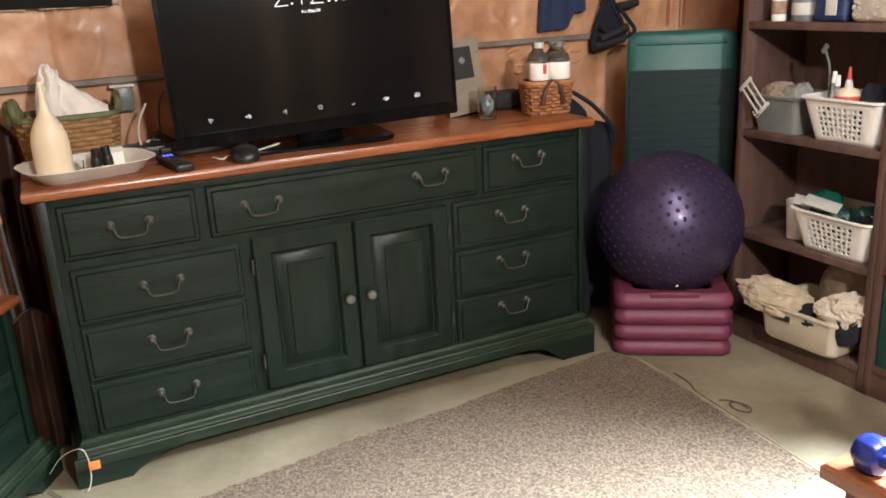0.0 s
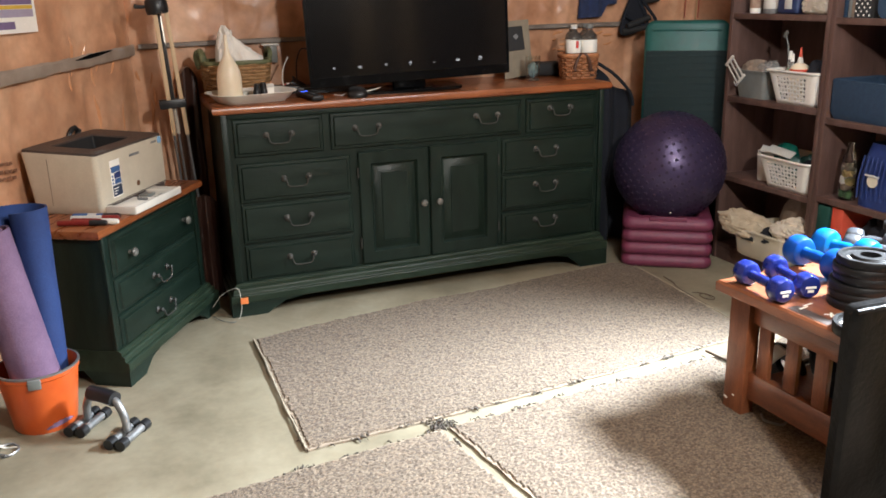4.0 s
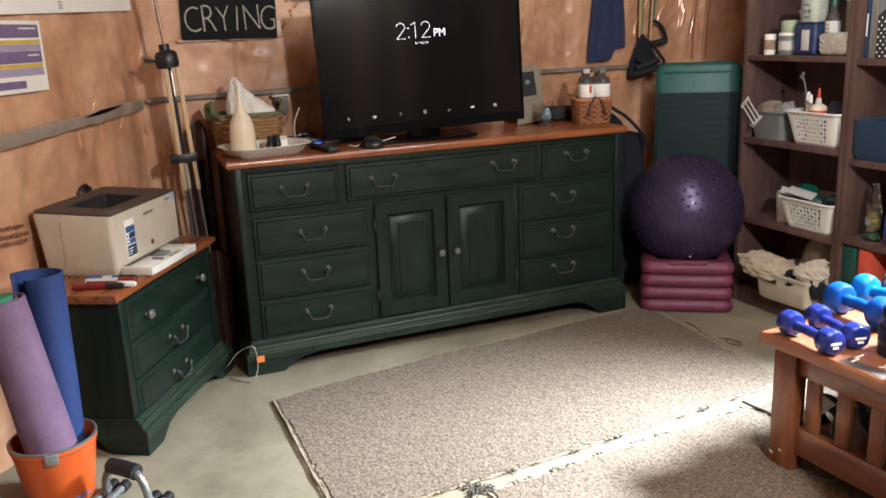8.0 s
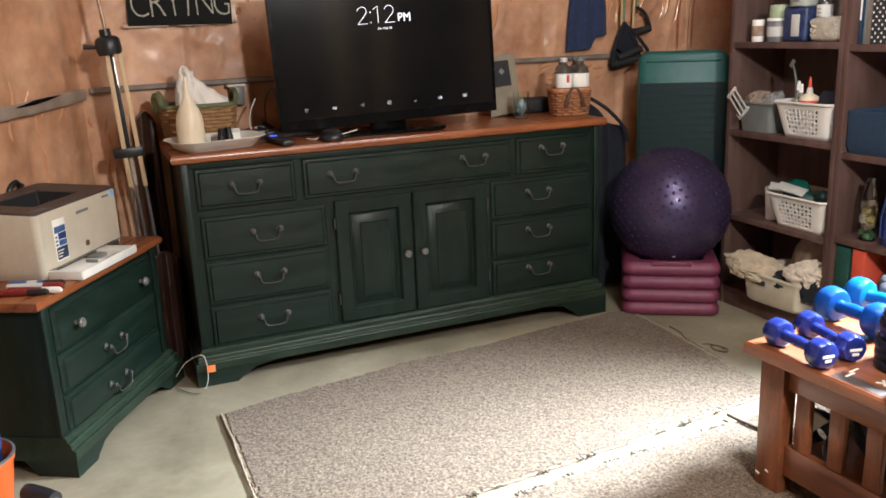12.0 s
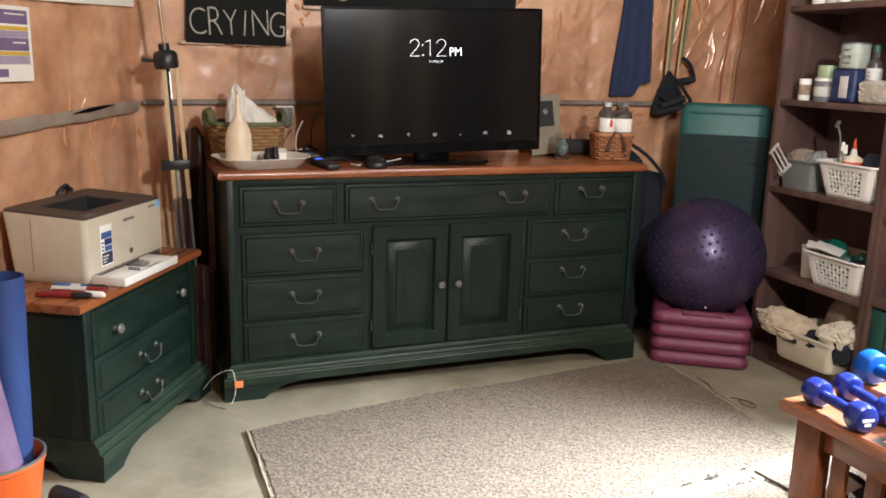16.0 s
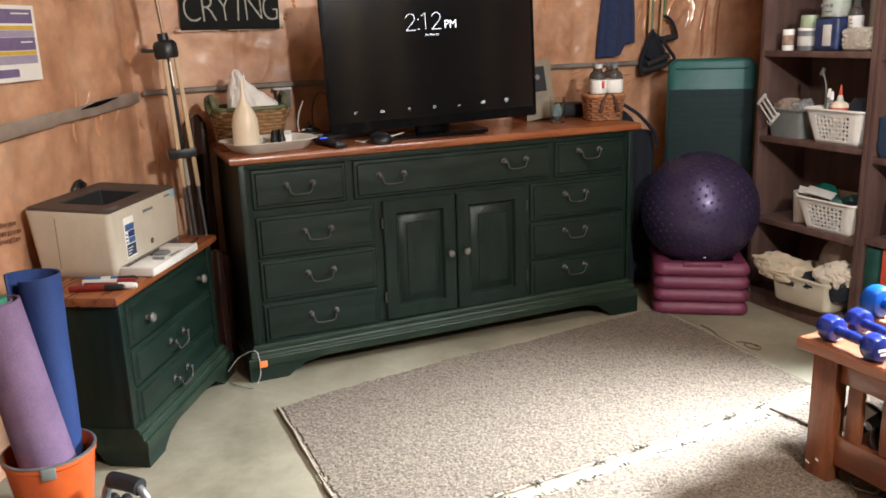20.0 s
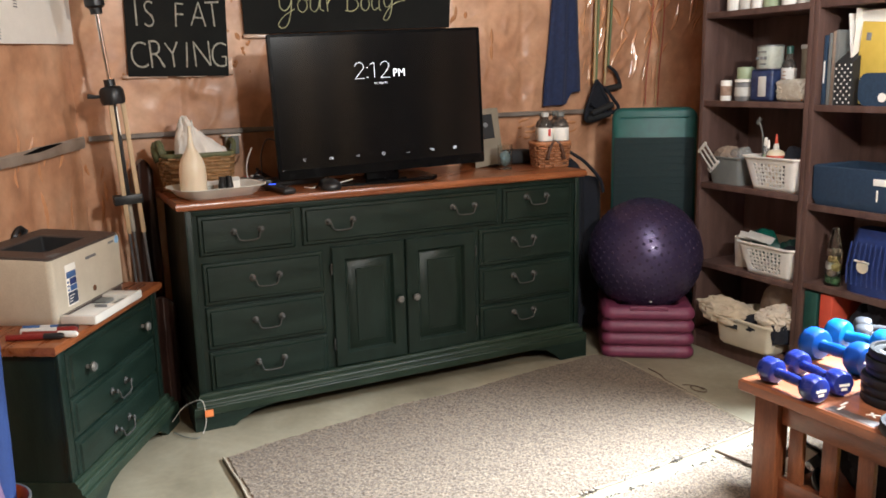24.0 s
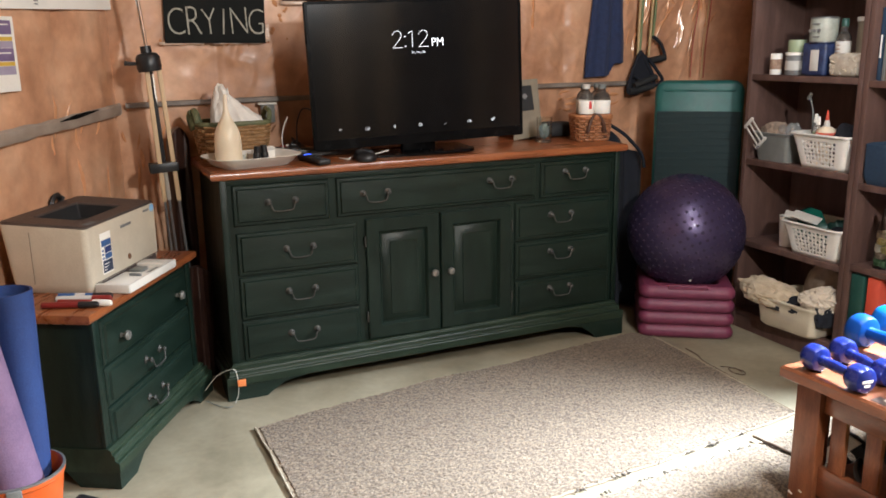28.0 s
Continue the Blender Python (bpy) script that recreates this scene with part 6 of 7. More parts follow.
for i in range(60):
    y, z = rng.uniform(-0.062, 0.062), rng.uniform(0.012, 0.075)
    bmesh.ops.create_icosphere(bm, subdivisions=1, radius=rng.uniform(0.0035, 0.0055), matrix=Matrix.Translation((-0.0430, y, z)))
part("bead", bm, FILMY, b)["kind"] = "stuff"
b = thing("plastic_tub", "beige plastic tub with a pale lid", "tub", pose(SX + 0.15, -0.606, z4 + 0.10))
part("body", lathe(B(), [(0.0, -0.10), (0.044, -0.10), (0.050, 0.0), (0.051, 0.108), (0.0, 0.108)], 24, caps=False), TAN, b)
part("lid", lathe(B(), [(0.0, 0.104), (0.054, 0.104), (0.054, 0.118), (0.050, 0.120), (0.0, 0.120)], 24, caps=False), OFFWHITE, b)
b = thing("carton", "pale carton with a yellow green label at the back", "carton", pose(SX + 0.092, -0.652, z4))
part("body", box(B(), -0.010, 0.010, -0.028, 0.028, 0, 0.150, 0.003), OFFWHITE, b)
part("label", box(B(), -0.0115, -0.0095, -0.024, 0.024, 0.09, 0.142), PALEG, b, "yellow green label")
zr4 = TOPS_R[3]
b = thing("folder", "blue plastic folder standing on the shelf", "folder", pose(SX + 0.03, -0.752, zr4))
part("cover", box(B(), 0, 0.22, -0.008, 0.008, 0, 0.255, 0.002), BLUEF, b)
part("spine_label", box(B(), -0.0015, 0.001, -0.003, 0.003, 0.08, 0.16), PAPER, b)
for i, (y, h, m) in enumerate(((-0.772, 0.262, GREYT), (-0.788, 0.268, TAUPEC), (-0.802, 0.272, GREYT))):
    b = thing("binder", "grey document binder standing on the shelf", "binder", pose(SX + 0.03, y, zr4), group="binders on the shelf")
    part("cover", box(B(), 0, 0.22, -0.007, 0.007, 0, h, 0.002), m, b)
holder = thing("magazine_holder", "black and white polka-dot magazine holder", "magazine holder", pose(SX + 0.012, -0.850, zr4) @ Matrix.Diagonal((1, 0.84, 1, 1)))
bm = B()
prism(bm, [(0.0, 0.0), (0.22, 0.0), (0.22, 0.29), (0.0, 0.152)], "y", -0.044, 0.044)
part("body", bm, BLACKM, holder)
bm = B()
for i in range(6):
    for j in range(11):
        y, z = -0.037 + 0.0148 * i, 0.010 + 0.0135 * j
        if (i + j) % 2 == 0:
            lathe(bm, [(0.0, 0), (0.0040, 0), (0.0040, 0.0008), (0.0, 0.0008)], 8, Matrix.Translation((0.0, y, z)) @ pose(0, 0, 0, 0, -90, 0), caps=False)
dots = part("dot", bm, PAPER, holder)
dots["kind"] = "stuff"
for dy, h, lean in ((-0.028, 0.33, -8), (0.0, 0.345, 3), (0.022, 0.31, 8)):
    part("paper", box(B(), 0.03, 0.20, -0.003, 0.003, 0.05, h, 0.001, m=pose(0, dy, 0, lean, 0, 0)), PAPER, holder, "white papers leaning out")
b = thing("yellow_folder", "yellow card folder with a small grey crest", "folder", pose(SX + 0.008, -0.944, zr4, 5, 0, 0))
part("cover", box(B(), 0.045, 0.060, -0.075, 0.085, 0, 0.29, 0.002), YELLOWP, b)
part("crest", box(B(), 0.0435, 0.046, 0.042, 0.062, 0.225, 0.252, 0.004), GREYI, b, "grey shield crest")
part("sheet", box(B(), 0.062, 0.070, -0.10, 0.080, 0, 0.335, 0.002, m=pose(0, 0, 0, -5, 0, 0)), PAPER, b, "white sheets behind")
b = thing("zip_case", "navy zip case with an oval white badge", "case", pose(SX + 0.005, -1.008, zr4))
bm = B()
prism(bm, rounded(-0.095, 0.085, 0.0, 0.115, 0.035, 6), "x", -0.002, 0.045)
part("body", bm, BLUEF, b)
part("badge", lathe(B(), [(0.0, 0), (0.016, 0), (0.016, 0.002), (0.0, 0.002)], 16, Matrix.Translation((-0.002, -0.012, 0.030)) @ pose(0, 0, 0, 0, -90, 0), caps=False), PAPER, b, "white oval badge")
part("flap", box(B(), -0.004, 0.03, -0.09, -0.03, 0.113, 0.122, 0.003), PAPER, b)
b = thing("booklet", "slim booklet on the upper shelf", "book", pose(SX + 0.04, -1.165, zr4))
part("cover", box(B(), 0, 0.2, -0.03, 0.03, 0, 0.24, 0.002), OFFW, b)
for y, r, m, lid in ((-0.275, 0.036, PAPER, OFFW), (-0.335, 0.030, OFFW, PALEG), (-0.40, 0.030, PAPER, OFFW), (-0.465, 0.032, PALEG, DGREEN), (-0.56, 0.034, PAPER, PAPER), (-0.63, 0.03, OFFW, BLUET)):
    canister(y, TOPS_L[4], r, random.uniform(0.10, 0.15), m, "pale jar in a row on the upper shelf", lid=lid, x=SX + 0.05, group="jars on the upper shelf")
for y in (-0.80, -0.92, -1.06):
    b = thing("carton", "dark storage box on the upper shelf", "box", pose(SX + 0.05, y, TOPS_R[4]))
    part("body", box(B(), 0, 0.2, -0.05, 0.05, 0, 0.16, 0.003), BLUEF, b)

z3 = TOPS_L[2]
b = thing("storage_bin", "grey translucent plastic bin with clips hooked on its rim", "bin", pose(SX + 0.012, -0.275, z3))
bm = B()
rings = [[Vector((x, y, z)) for x, y in rounded(0 + i, 0.22 - i, -0.098 + i, 0.100 - i, 0.02, 4)] for i, z in ((0.016, 0.0), (0.0, 0.112), (-0.006, 0.114), (-0.006, 0.120), (0.004, 0.120), (0.018, 0.006))]
skin(bm, rings)
part("tub", bm, GREYT, b)
clip = thing("hair_clip", "silver sprung clip hooked over the grey bin", "clip", pose(SX - 0.02, -0.208, z3 + 0.148, 0, 0, 0))
for k in range(3):
    part("bar", box(B(), -0.002, 0.002, -0.055, 0.055, -0.0035, 0.0035, 0.0012, m=pose(0.0, -0.016 + 0.0160 * (k - 1), -0.030 - 0.0160 * (k - 1), 45, 0, 0)), OFFW, clip, "white plastic bar")
part("jaw", box(B(), -0.004, 0.004, -0.006, 0.006, -0.032, 0.032, 0.002, m=pose(-0.002, 0.023, 0.009, 45, 0, 0)), OFFW, clip)
part("jaw", box(B(), -0.004, 0.004, -0.006, 0.006, -0.036, 0.036, 0.002, m=pose(-0.002, -0.055, -0.069, 45, 0, 0)), OFFW, clip)
part("spring", tube(B(), [(-0.006, -0.048, -0.082), (-0.006, -0.030, -0.094), (-0.006, -0.020, -0.078)], 0.003, 6), CHROME, clip)
crumpled("paper_bag", "brown paper scrap sticking out of the grey bin", "paper", pose(SX + 0.08, -0.24, z3 + 0.06), 0.05, 0.055, 0.052, TAUPEC, 5.1, 1.1, sub=4)
crumpled("plastic_wrap", "clear plastic wrap bulging from the bin", "wrap", pose(SX + 0.10, -0.30, z3 + 0.06), 0.045, 0.05, 0.055, CLEARP, 9.2, 1.0, sub=3)
gb = thing("glue_bottle", "white glue bottle with a red nozzle standing in the basket", "bottle", pose(SX + 0.050, -0.528, z3 + 0.016) @ Matrix.Diagonal((1.2, 1.2, 1, 1)))
part("body", lathe(B(), [(0.0, 0), (0.030, 0), (0.031, 0.004), (0.031, 0.125), (0.024, 0.142), (0.012, 0.150), (0.0, 0.150)], 20, caps=False), CREAM, gb)
part("label", lathe(B(), [(0.0312, 0.108), (0.0318, 0.109), (0.0318, 0.126), (0.0312, 0.127)], 20, caps=False), REDO, gb, "red band")
part("nozzle", lathe(B(), [(0.0, 0.148), (0.011, 0.148), (0.009, 0.165), (0.006, 0.175), (0.0, 0.176)], 14, caps=False), OFFW, gb)
part("tip", lathe(B(), [(0.0, 0.172), (0.0065, 0.172), (0.003, 0.212), (0.0, 0.213)], 12, caps=False), REDO, gb, "red tip")
straw = thing("bent_straw", "grey bent plastic straw standing in the basket", "straw", pose(SX + 0.06, -0.452, z3 + 0.008))
part("stem", tube(B(), curve_pts([(0, 0, 0), (0, 0.004, 0.16), (0, 0.008, 0.215), (0, 0.026, 0.262)], 4), 0.0035, 8), GREYT, straw)
part("spoon_end", box(B(), -0.003, 0.003, -0.008, 0.008, -0.016, 0.016, 0.003, m=pose(0, 0.030, 0.268, 35, 0, 0)), GREYT, straw)
for y, h in ((-0.474, 0.205), (-0.488, 0.195)):
    vial = thing("glass_vial", "slim clear tube with a white cap and green foot", "bottle", pose(SX + 0.045, y, z3 + 0.008, 4, -3, 0), group="tubes in the basket")
    part("body", lathe(B(), [(0.0, 0), (0.0075, 0), (0.0075, h * 0.85), (0.0, h * 0.85)], 12, caps=False), CLEARP, vial)
    part("foot", lathe(B(), [(0.0078, h * 0.55), (0.0084, h * 0.56), (0.0084, h * 0.66), (0.0078, h * 0.67)], 12, caps=False), PALEG, vial, "pale green band")
    part("cap", lathe(B(), [(0.0, h * 0.84), (0.008, h * 0.84), (0.006, h), (0.0, h)], 12, caps=False), PAPER, vial, "white cap")
crumpled("dark_cloth", "dark cloth stuffed in the basket", "cloth", pose(SX + 0.09, -0.60, z3 + 0.03), 0.06, 0.06, 0.085, BLACKC, 1.7, 0.8, sub=3)
b = thing("fabric_bin", "blue fabric storage bin with a white label", "bin", pose(SX + 0.008, -0.965, TOPS_R[2]))
bm = B()
rings = [[Vector((x, y, z)) for x, y in rounded(0 + i, 0.25 - i, -0.232 + i, 0.225 - i, 0.02, 4)] for i, z in ((0.01, 0.0), (0.0, 0.03), (0.0, 0.148), (0.006, 0.152), (0.012, 0.145), (0.016, 0.01))]
skin(bm, rings)
part("body", bm, BLUEF, b)
part("label", box(B(), -0.003, 0.0, -0.10, -0.045, 0.098, 0.122, 0.001), PAPER, b, "white label")
part("tag", box(B(), -0.003, 0.0, -0.066, -0.060, 0.04, 0.082, 0.001), PAPER, b)
for y in (-0.13, -0.16, -0.19):
    part("seam", box(B(), -0.0025, 0.0, y - 0.002, y + 0.002, 0.01, 0.14, 0.0008), BLUEF, b)
z2 = TOPS_L[1]
crumpled("green_bottle", "emerald green plastic pieces behind the basket", "plastic pieces", pose(SX + 0.12, -0.42, z2 + 0.03), 0.05, 0.075, 0.085, EMER, 2.9, 0.6, sub=3)
b = thing("small_tub", "white tub with dark spots behind the basket", "tub", pose(SX + 0.09, -0.345, z2))
part("body", lathe(B(), [(0.0, 0), (0.034, 0), (0.042, 0.13), (0.039, 0.13), (0.031, 0.006), (0.0, 0.006)], 20, caps=False), WHITEP, b)
for dx, dy, sz, sd, m in ((0.06, -0.50, 0.11, 7.7, DGREEN), (0.08, -0.60, 0.105, 3.9, BLACKC), (0.12, -0.56, 0.13, 5.5, DGREEN)):
    crumpled("cloth_scrap", "dark green and black cloth scrap heaped in the basket", "cloth", pose(SX + dx + 0.02, dy, z2 + 0.035), 0.042, 0.045, sz * 0.5, m, sd, 0.9, "scraps in the basket", sub=3)
for a, b2, rz in ((-0.47, 0.16, 25), (-0.43, 0.155, 40)):
    s = thing("card_scrap", "pale card lying across the basket", "card", pose(SX + 0.05, a, z2 + b2 - 0.012, 14, -12, rz), group="cards in the basket")
    part("sheet", box(B(), -0.035, 0.035, -0.055, 0.055, 0, 0.002, 0.0005), OFFW, s)
zr2 = TOPS_R[1]
bag = thing("nylon_bag", "royal blue nylon bag with a round white tag", "bag", pose(SX + 0.02, -1.002, zr2))
bm = B()
rings = []
for t in range(9):
    k = t / 8
    w = 0.125 - 0.03 * k ** 3 - 0.012 * (1 - k) ** 2
    d = 0.09 * (1 - 0.5 * k ** 2)
    rings.append([Vector((0.09 + (x - 0.09) * 1.0, y + 0.006 * math.sin(5 * y * 20), 0.235 * k)) for x, y in rounded(0.09 - d, 0.09 + d, -w, w, min(d, w) * 0.8, 6)])
skin(bm, rings)
part("body", bm, BLUEB, bag)
for i in range(9):
    y = -0.085 + 0.021 * i
    part("pleat", tube(B(), [(-0.001, y, 0.03), (-0.003, y, 0.10), (0.012, y * 0.95, 0.19)], 0.0035, 6), BLUEB, bag)
part("tag", lathe(B(), [(0.0, 0), (0.024, 0), (0.024, 0.003), (0.0, 0.003)], 20, Matrix.Translation((-0.006, 0.015, 0.105)) @ pose(0, 0, 0, 0, -90, 0), caps=False), CREAMB, bag, "round cream tag")
part("cord", tube(B(), [(-0.008, 0.05, 0.125), (-0.009, -0.012, 0.122)], 0.004, 6), OFFW, bag)
sweets = thing("sweet_bag", "clear cellophane bag of coloured sweets gathered at the top", "bag", pose(SX + 0.055, -0.832, zr2) @ Matrix.Diagonal((0.8, 0.8, 0.95, 1)))
MUSTARD = mat("mustard_wrapper", [(0.30, 0.22, 0.07), (0.46, 0.36, 0.14)], rough=0.35, scale=60)
LEAFY = mat("green_wrapper", [(0.05, 0.13, 0.05), (0.10, 0.22, 0.09)], rough=0.35, scale=60)
rng = random.Random(12)
for i, (y, z, m) in enumerate(((-0.014, 0.004, LEAFY), (0.016, 0.006, LEAFY), (0.002, 0.034, TAUPEC), (-0.016, 0.058, MUSTARD), (0.014, 0.060, OFFW), (0.0, 0.090, MUSTARD), (0.012, 0.112, TAUPEC), (-0.012, 0.120, TAN))):
    bm = B()
    bmesh.ops.create_icosphere(bm, subdivisions=2, radius=1.0)
    for v in bm.verts:
        f = 1 + 0.5 * noise.noise(v.co * 2.2 + Vector((i, 0, 0)))
        v.co = Vector((v.co.x * 0.020 * f, y + v.co.y * 0.020 * f, z + 0.018 + v.co.z * 0.018 * f))
    part("sweet", bm, m, sweets)
bm = B()
rings = []
for k in range(13):
    t = k / 12
    w = 0.040 * (1 - 0.15 * t) if t < 0.55 else 0.034 * (1 - (t - 0.55) / 0.45) ** 0.7 + 0.006
    if k == 12:
        w = 0.016
    rings.append([Vector(((w * 0.8 + 0.005 * noise.noise(Vector((math.cos(a) * 2, math.sin(a) * 2, t * 6)))) * math.cos(a), (w + 0.006 * noise.noise(Vector((math.cos(a) * 3, math.sin(a) * 3, t * 7 + 4)))) * math.sin(a), 0.235 * t)) for a in [2 * math.pi * i / 20 for i in range(20)]])
skin(bm, rings)
part("film", bm, glass("cellophane", (0.96, 0.96, 0.95), 0.08), sweets, "crinkled clear cellophane")
z1 = TOPS_L[0]
bin1 = thing("storage_bin", "ivory plastic bin of cloths sticking out of the bottom shelf", "bin", pose(SX - 0.06, -0.495, z1, 0, 0, 4))
bm = B()
rings = [[Vector((x, y, z)) for x, y in rounded(0 + i, 0.26 - i, -0.150 + i, 0.150 - i, 0.03, 5)] for i, z in ((0.022, 0.0), (0.012, 0.012), (0.0, 0.118), (-0.008, 0.120), (-0.008, 0.128), (0.004, 0.128), (0.016, 0.010))]
skin(bm, rings)
part("tub", bm, CREAMB, bin1)
part("grip_hole", box(B(), -0.0035, 0.002, 0.02, 0.09, 0.082, 0.102, 0.004), BLACKM, bin1, "dark grip hole")
crumpled("cloth", "crumpled beige cloth spilling out of the bin", "cloth", pose(SX - 0.005, -0.385, z1 + 0.070, 12, 6, 14), 0.080, 0.155, 0.062, BEIGEC, 1.2, 0.75)
crumpled("cloth", "rolled pale cloth on the heap in the bin", "cloth", pose(SX + 0.010, -0.622, z1 + 0.112, -8, 0, 24), 0.056, 0.072, 0.054, CREAMC, 2.6, 1.1)
crumpled("cloth", "taupe folded cloth at the back of the bin", "cloth", pose(SX + 0.135, -0.545, z1 + 0.040), 0.060, 0.115, 0.150, TAUPEC, 4.9, 0.25)
crumpled("dark_cloth", "black cloth lying under the pale cloth in the bin", "cloth", pose(SX + 0.035, -0.520, z1 + 0.075), 0.085, 0.110, 0.045, BLACKC, 5.1, 0.5, sub=4)
crumpled("dark_cloth", "black cloth hanging over the bin's corner", "cloth", pose(SX + 0.020, -0.640, z1 + 0.050, 0, 0, 0), 0.055, 0.036, 0.085, BLACKC, 8.8, 0.8, sub=4)
b = thing("dark_folder", "bottle green folder standing on the bottom shelf", "folder", pose(SX + 0.01, -0.775, TOPS_R[0]))
part("cover", box(B(), 0, 0.23, -0.03, 0.03, 0, 0.285, 0.003), DGREEN, b)
b = thing("red_folder", "red orange card folder standing on the bottom shelf", "folder", pose(SX + 0.012, -0.845, TOPS_R[0]))
part("cover", box(B(), 0, 0.23, -0.028, 0.028, 0, 0.288, 0.003), REDO, b)
crumpled("fur_hat", "dark furry bundle on the bottom shelf", "bundle", pose(SX + 0.11, -1.02, TOPS_R[0]), 0.08, 0.13, 0.17, BLACKC, 3.1, 0.7)


# ---------------------------------------------------------------- on the nightstand
printer = thing("printer", "beige laser printer with a brown lid and open paper tray", "printer", NS @ pose(0.192, 0.0914, 0.5462, 0, 0, -1.15))
PW, PD, PH = 0.453, 0.280, 0.206


def leaned(x, y, z):
    """The case rises a little towards its back, and its foot draws in there."""
    t = y / PD
    return Vector((x, y - 0.030 * t * max(0.0, 1 - z / PH), z * (1 + 0.072 * t)))


bm = B()
slot = rounded(0.092, PW - 0.118, 0.062, PD - 0.062, 0.008, 5)
rings = []
for i, z in ((0.012, 0.0), (0.004, 0.010), (0.0, 0.03), (0.0, PH - 0.012), (0.003, PH - 0.007)):
    rings.append([leaned(x, y, z) for x, y in rounded(i, PW - i, i, PD - i, 0.020, 5)])
rings += [[leaned(x, y, z) for x, y in slot] for z in (PH - 0.0072, PH - 0.055)]
skin(bm, rings)
part("body", bm, PRINTW, printer)
bm = B()
outer = rounded(0.003, PW - 0.003, 0.003, PD - 0.003, 0.018, 5)
shrunk = lambda pts, k, z: [leaned(PW / 2 + (x - PW / 2) * k, PD / 2 + (y - PD / 2) * k, z) for x, y in pts]
skin(bm, [shrunk(outer, 1, PH - 0.009), shrunk(outer, 1, PH - 0.003), shrunk(outer, 0.985, PH), shrunk(slot, 1.03, PH), shrunk(slot, 1, PH - 0.003), shrunk(slot, 0.99, PH - 0.005)], True, False)
part("lid", bm, PRINTD, printer, "dark brown lid with a paper slot")
# the slot's inner shade is put in as black walls and floor
bm = B()
skin(bm, [shrunk(slot, k, z) for k, z in ((0.992, PH - 0.0045), (0.985, PH - 0.050), (0.975, PH - 0.050), (0.980, PH - 0.0045))], True, False)
part("slot_lining", bm, BLACKM, printer, "black walls painting the shade inside the paper slot")
bm = B()
skin(bm, [shrunk(slot, 0.97, PH - 0.0575), shrunk(slot, 0.97, PH - 0.050)])
part("slot", bm, BLACKM, printer, "black floor painting the shade in the paper slot")
part("lid_plate", box(B(), 0.030, 0.085, 0.012, 0.032, PH + 0.0005, PH + 0.0025, 0.001), GREYI, printer, "small grey printed plate")
part("front_seam", box(B(), 0.03, PW - 0.012, -0.0008, 0.002, 0.026, 0.0285), PRINTD, printer)
part("side_seam", box(B(), -0.0008, 0.002, 0.178, 0.180, 0.03, PH - 0.016), mat("beige_shadow_gap", [(0.20, 0.17, 0.13), (0.26, 0.22, 0.17)], rough=0.6), printer)
part("panel_label", box(B(), 0.074, 0.136, -0.0014, 0.001, 0.042, 0.170, 0.0006), PAPER, printer, "white and blue sticker")
INKB = mat("blue_ink", [(0.03, 0.08, 0.22), (0.06, 0.14, 0.32)], rough=0.5, scale=60)
INKD = mat("dark_blue_ink", [(0.012, 0.024, 0.055), (0.03, 0.05, 0.10)], rough=0.5, scale=60)
for x0, x1, z0, z1, m in ((0.077, 0.133, 0.128, 0.148, INKB), (0.093, 0.133, 0.106, 0.126, BLUEB), (0.093, 0.133, 0.087, 0.104, INKB), (0.077, 0.133, 0.047, 0.084, INKD)):
    part("sticker_band", box(B(), x0, x1, -0.0022, 0.0, z0, z1, 0.0004), m, printer)
for i in range(3):
    part("sticker_mark", box(B(), 0.081, 0.098 + 0.007 * i, -0.0030, -0.001, 0.054 + 0.009 * i, 0.057 + 0.009 * i, 0.0003), PAPER, printer)
    part("sticker_mark", box(B(), 0.077, 0.087, -0.0024, -0.001, 0.089 + 0.012 * i, 0.095 + 0.012 * i, 0.0003), INKB, printer)
part("badge", box(B(), 0.203, 0.270, -0.0014, 0.001, 0.161, 0.170, 0.0006), GREYI, printer, "small grey lettering as a bar")
part("badge", box(B(), 0.360, 0.398, -0.0014, 0.001, 0.181, 0.188, 0.0006), GREYI, printer, "small grey lettering as a bar")
part("badge", lathe(B(), [(0.0, 0), (0.014, 0), (0.0135, 0.0014), (0.0, 0.0016)], 20, pose(0.421, 0.0, 0.186, 90, 0, 0), caps=False), mat("pale_blue_sticker", [(0.22, 0.42, 0.66), (0.32, 0.54, 0.78)], rough=0.5, scale=40), printer, "round pale blue sticker")
part("power_button", lathe(B(), [(0.0, 0), (0.010, 0), (0.009, 0.0025), (0.0, 0.003)], 16, pose(0.242, 0.0, 0.060, 90, 0, 0), caps=False), mat("amber_button", [(0.10, 0.04, 0.02), (0.16, 0.07, 0.03)], rough=0.4), printer)
part("tray_mouth", box(B(), 0.030, PW - 0.03, -0.0012, 0.002, 0.004, 0.024, 0.001), PRINTD, printer, "dark opening above the tray")
tray_bm = B()
box(tray_bm, 0.022, 0.342, -0.108, 0.004, 0.0, 0.009, 0.003)
box(tray_bm, 0.022, 0.342, -0.110, -0.100, 0.002, 0.028, 0.003)
box(tray_bm, 0.020, 0.038, -0.108, 0.002, 0.002, 0.028, 0.003)
box(tray_bm, 0.282, 0.344, -0.108, 0.002, 0.002, 0.025, 0.003)
tr = part("paper_tray", tray_bm, WHITEP, printer, "open white paper tray")
part("paper", box(B(), 0.042, 0.200, -0.096, 0.002, 0.0105, 0.0185, 0.001), PAPER, tr)
part("paper_guide", box(B(), 0.152, 0.158, -0.080, -0.040, 0.018, 0.028, 0.002), GREYI, tr)
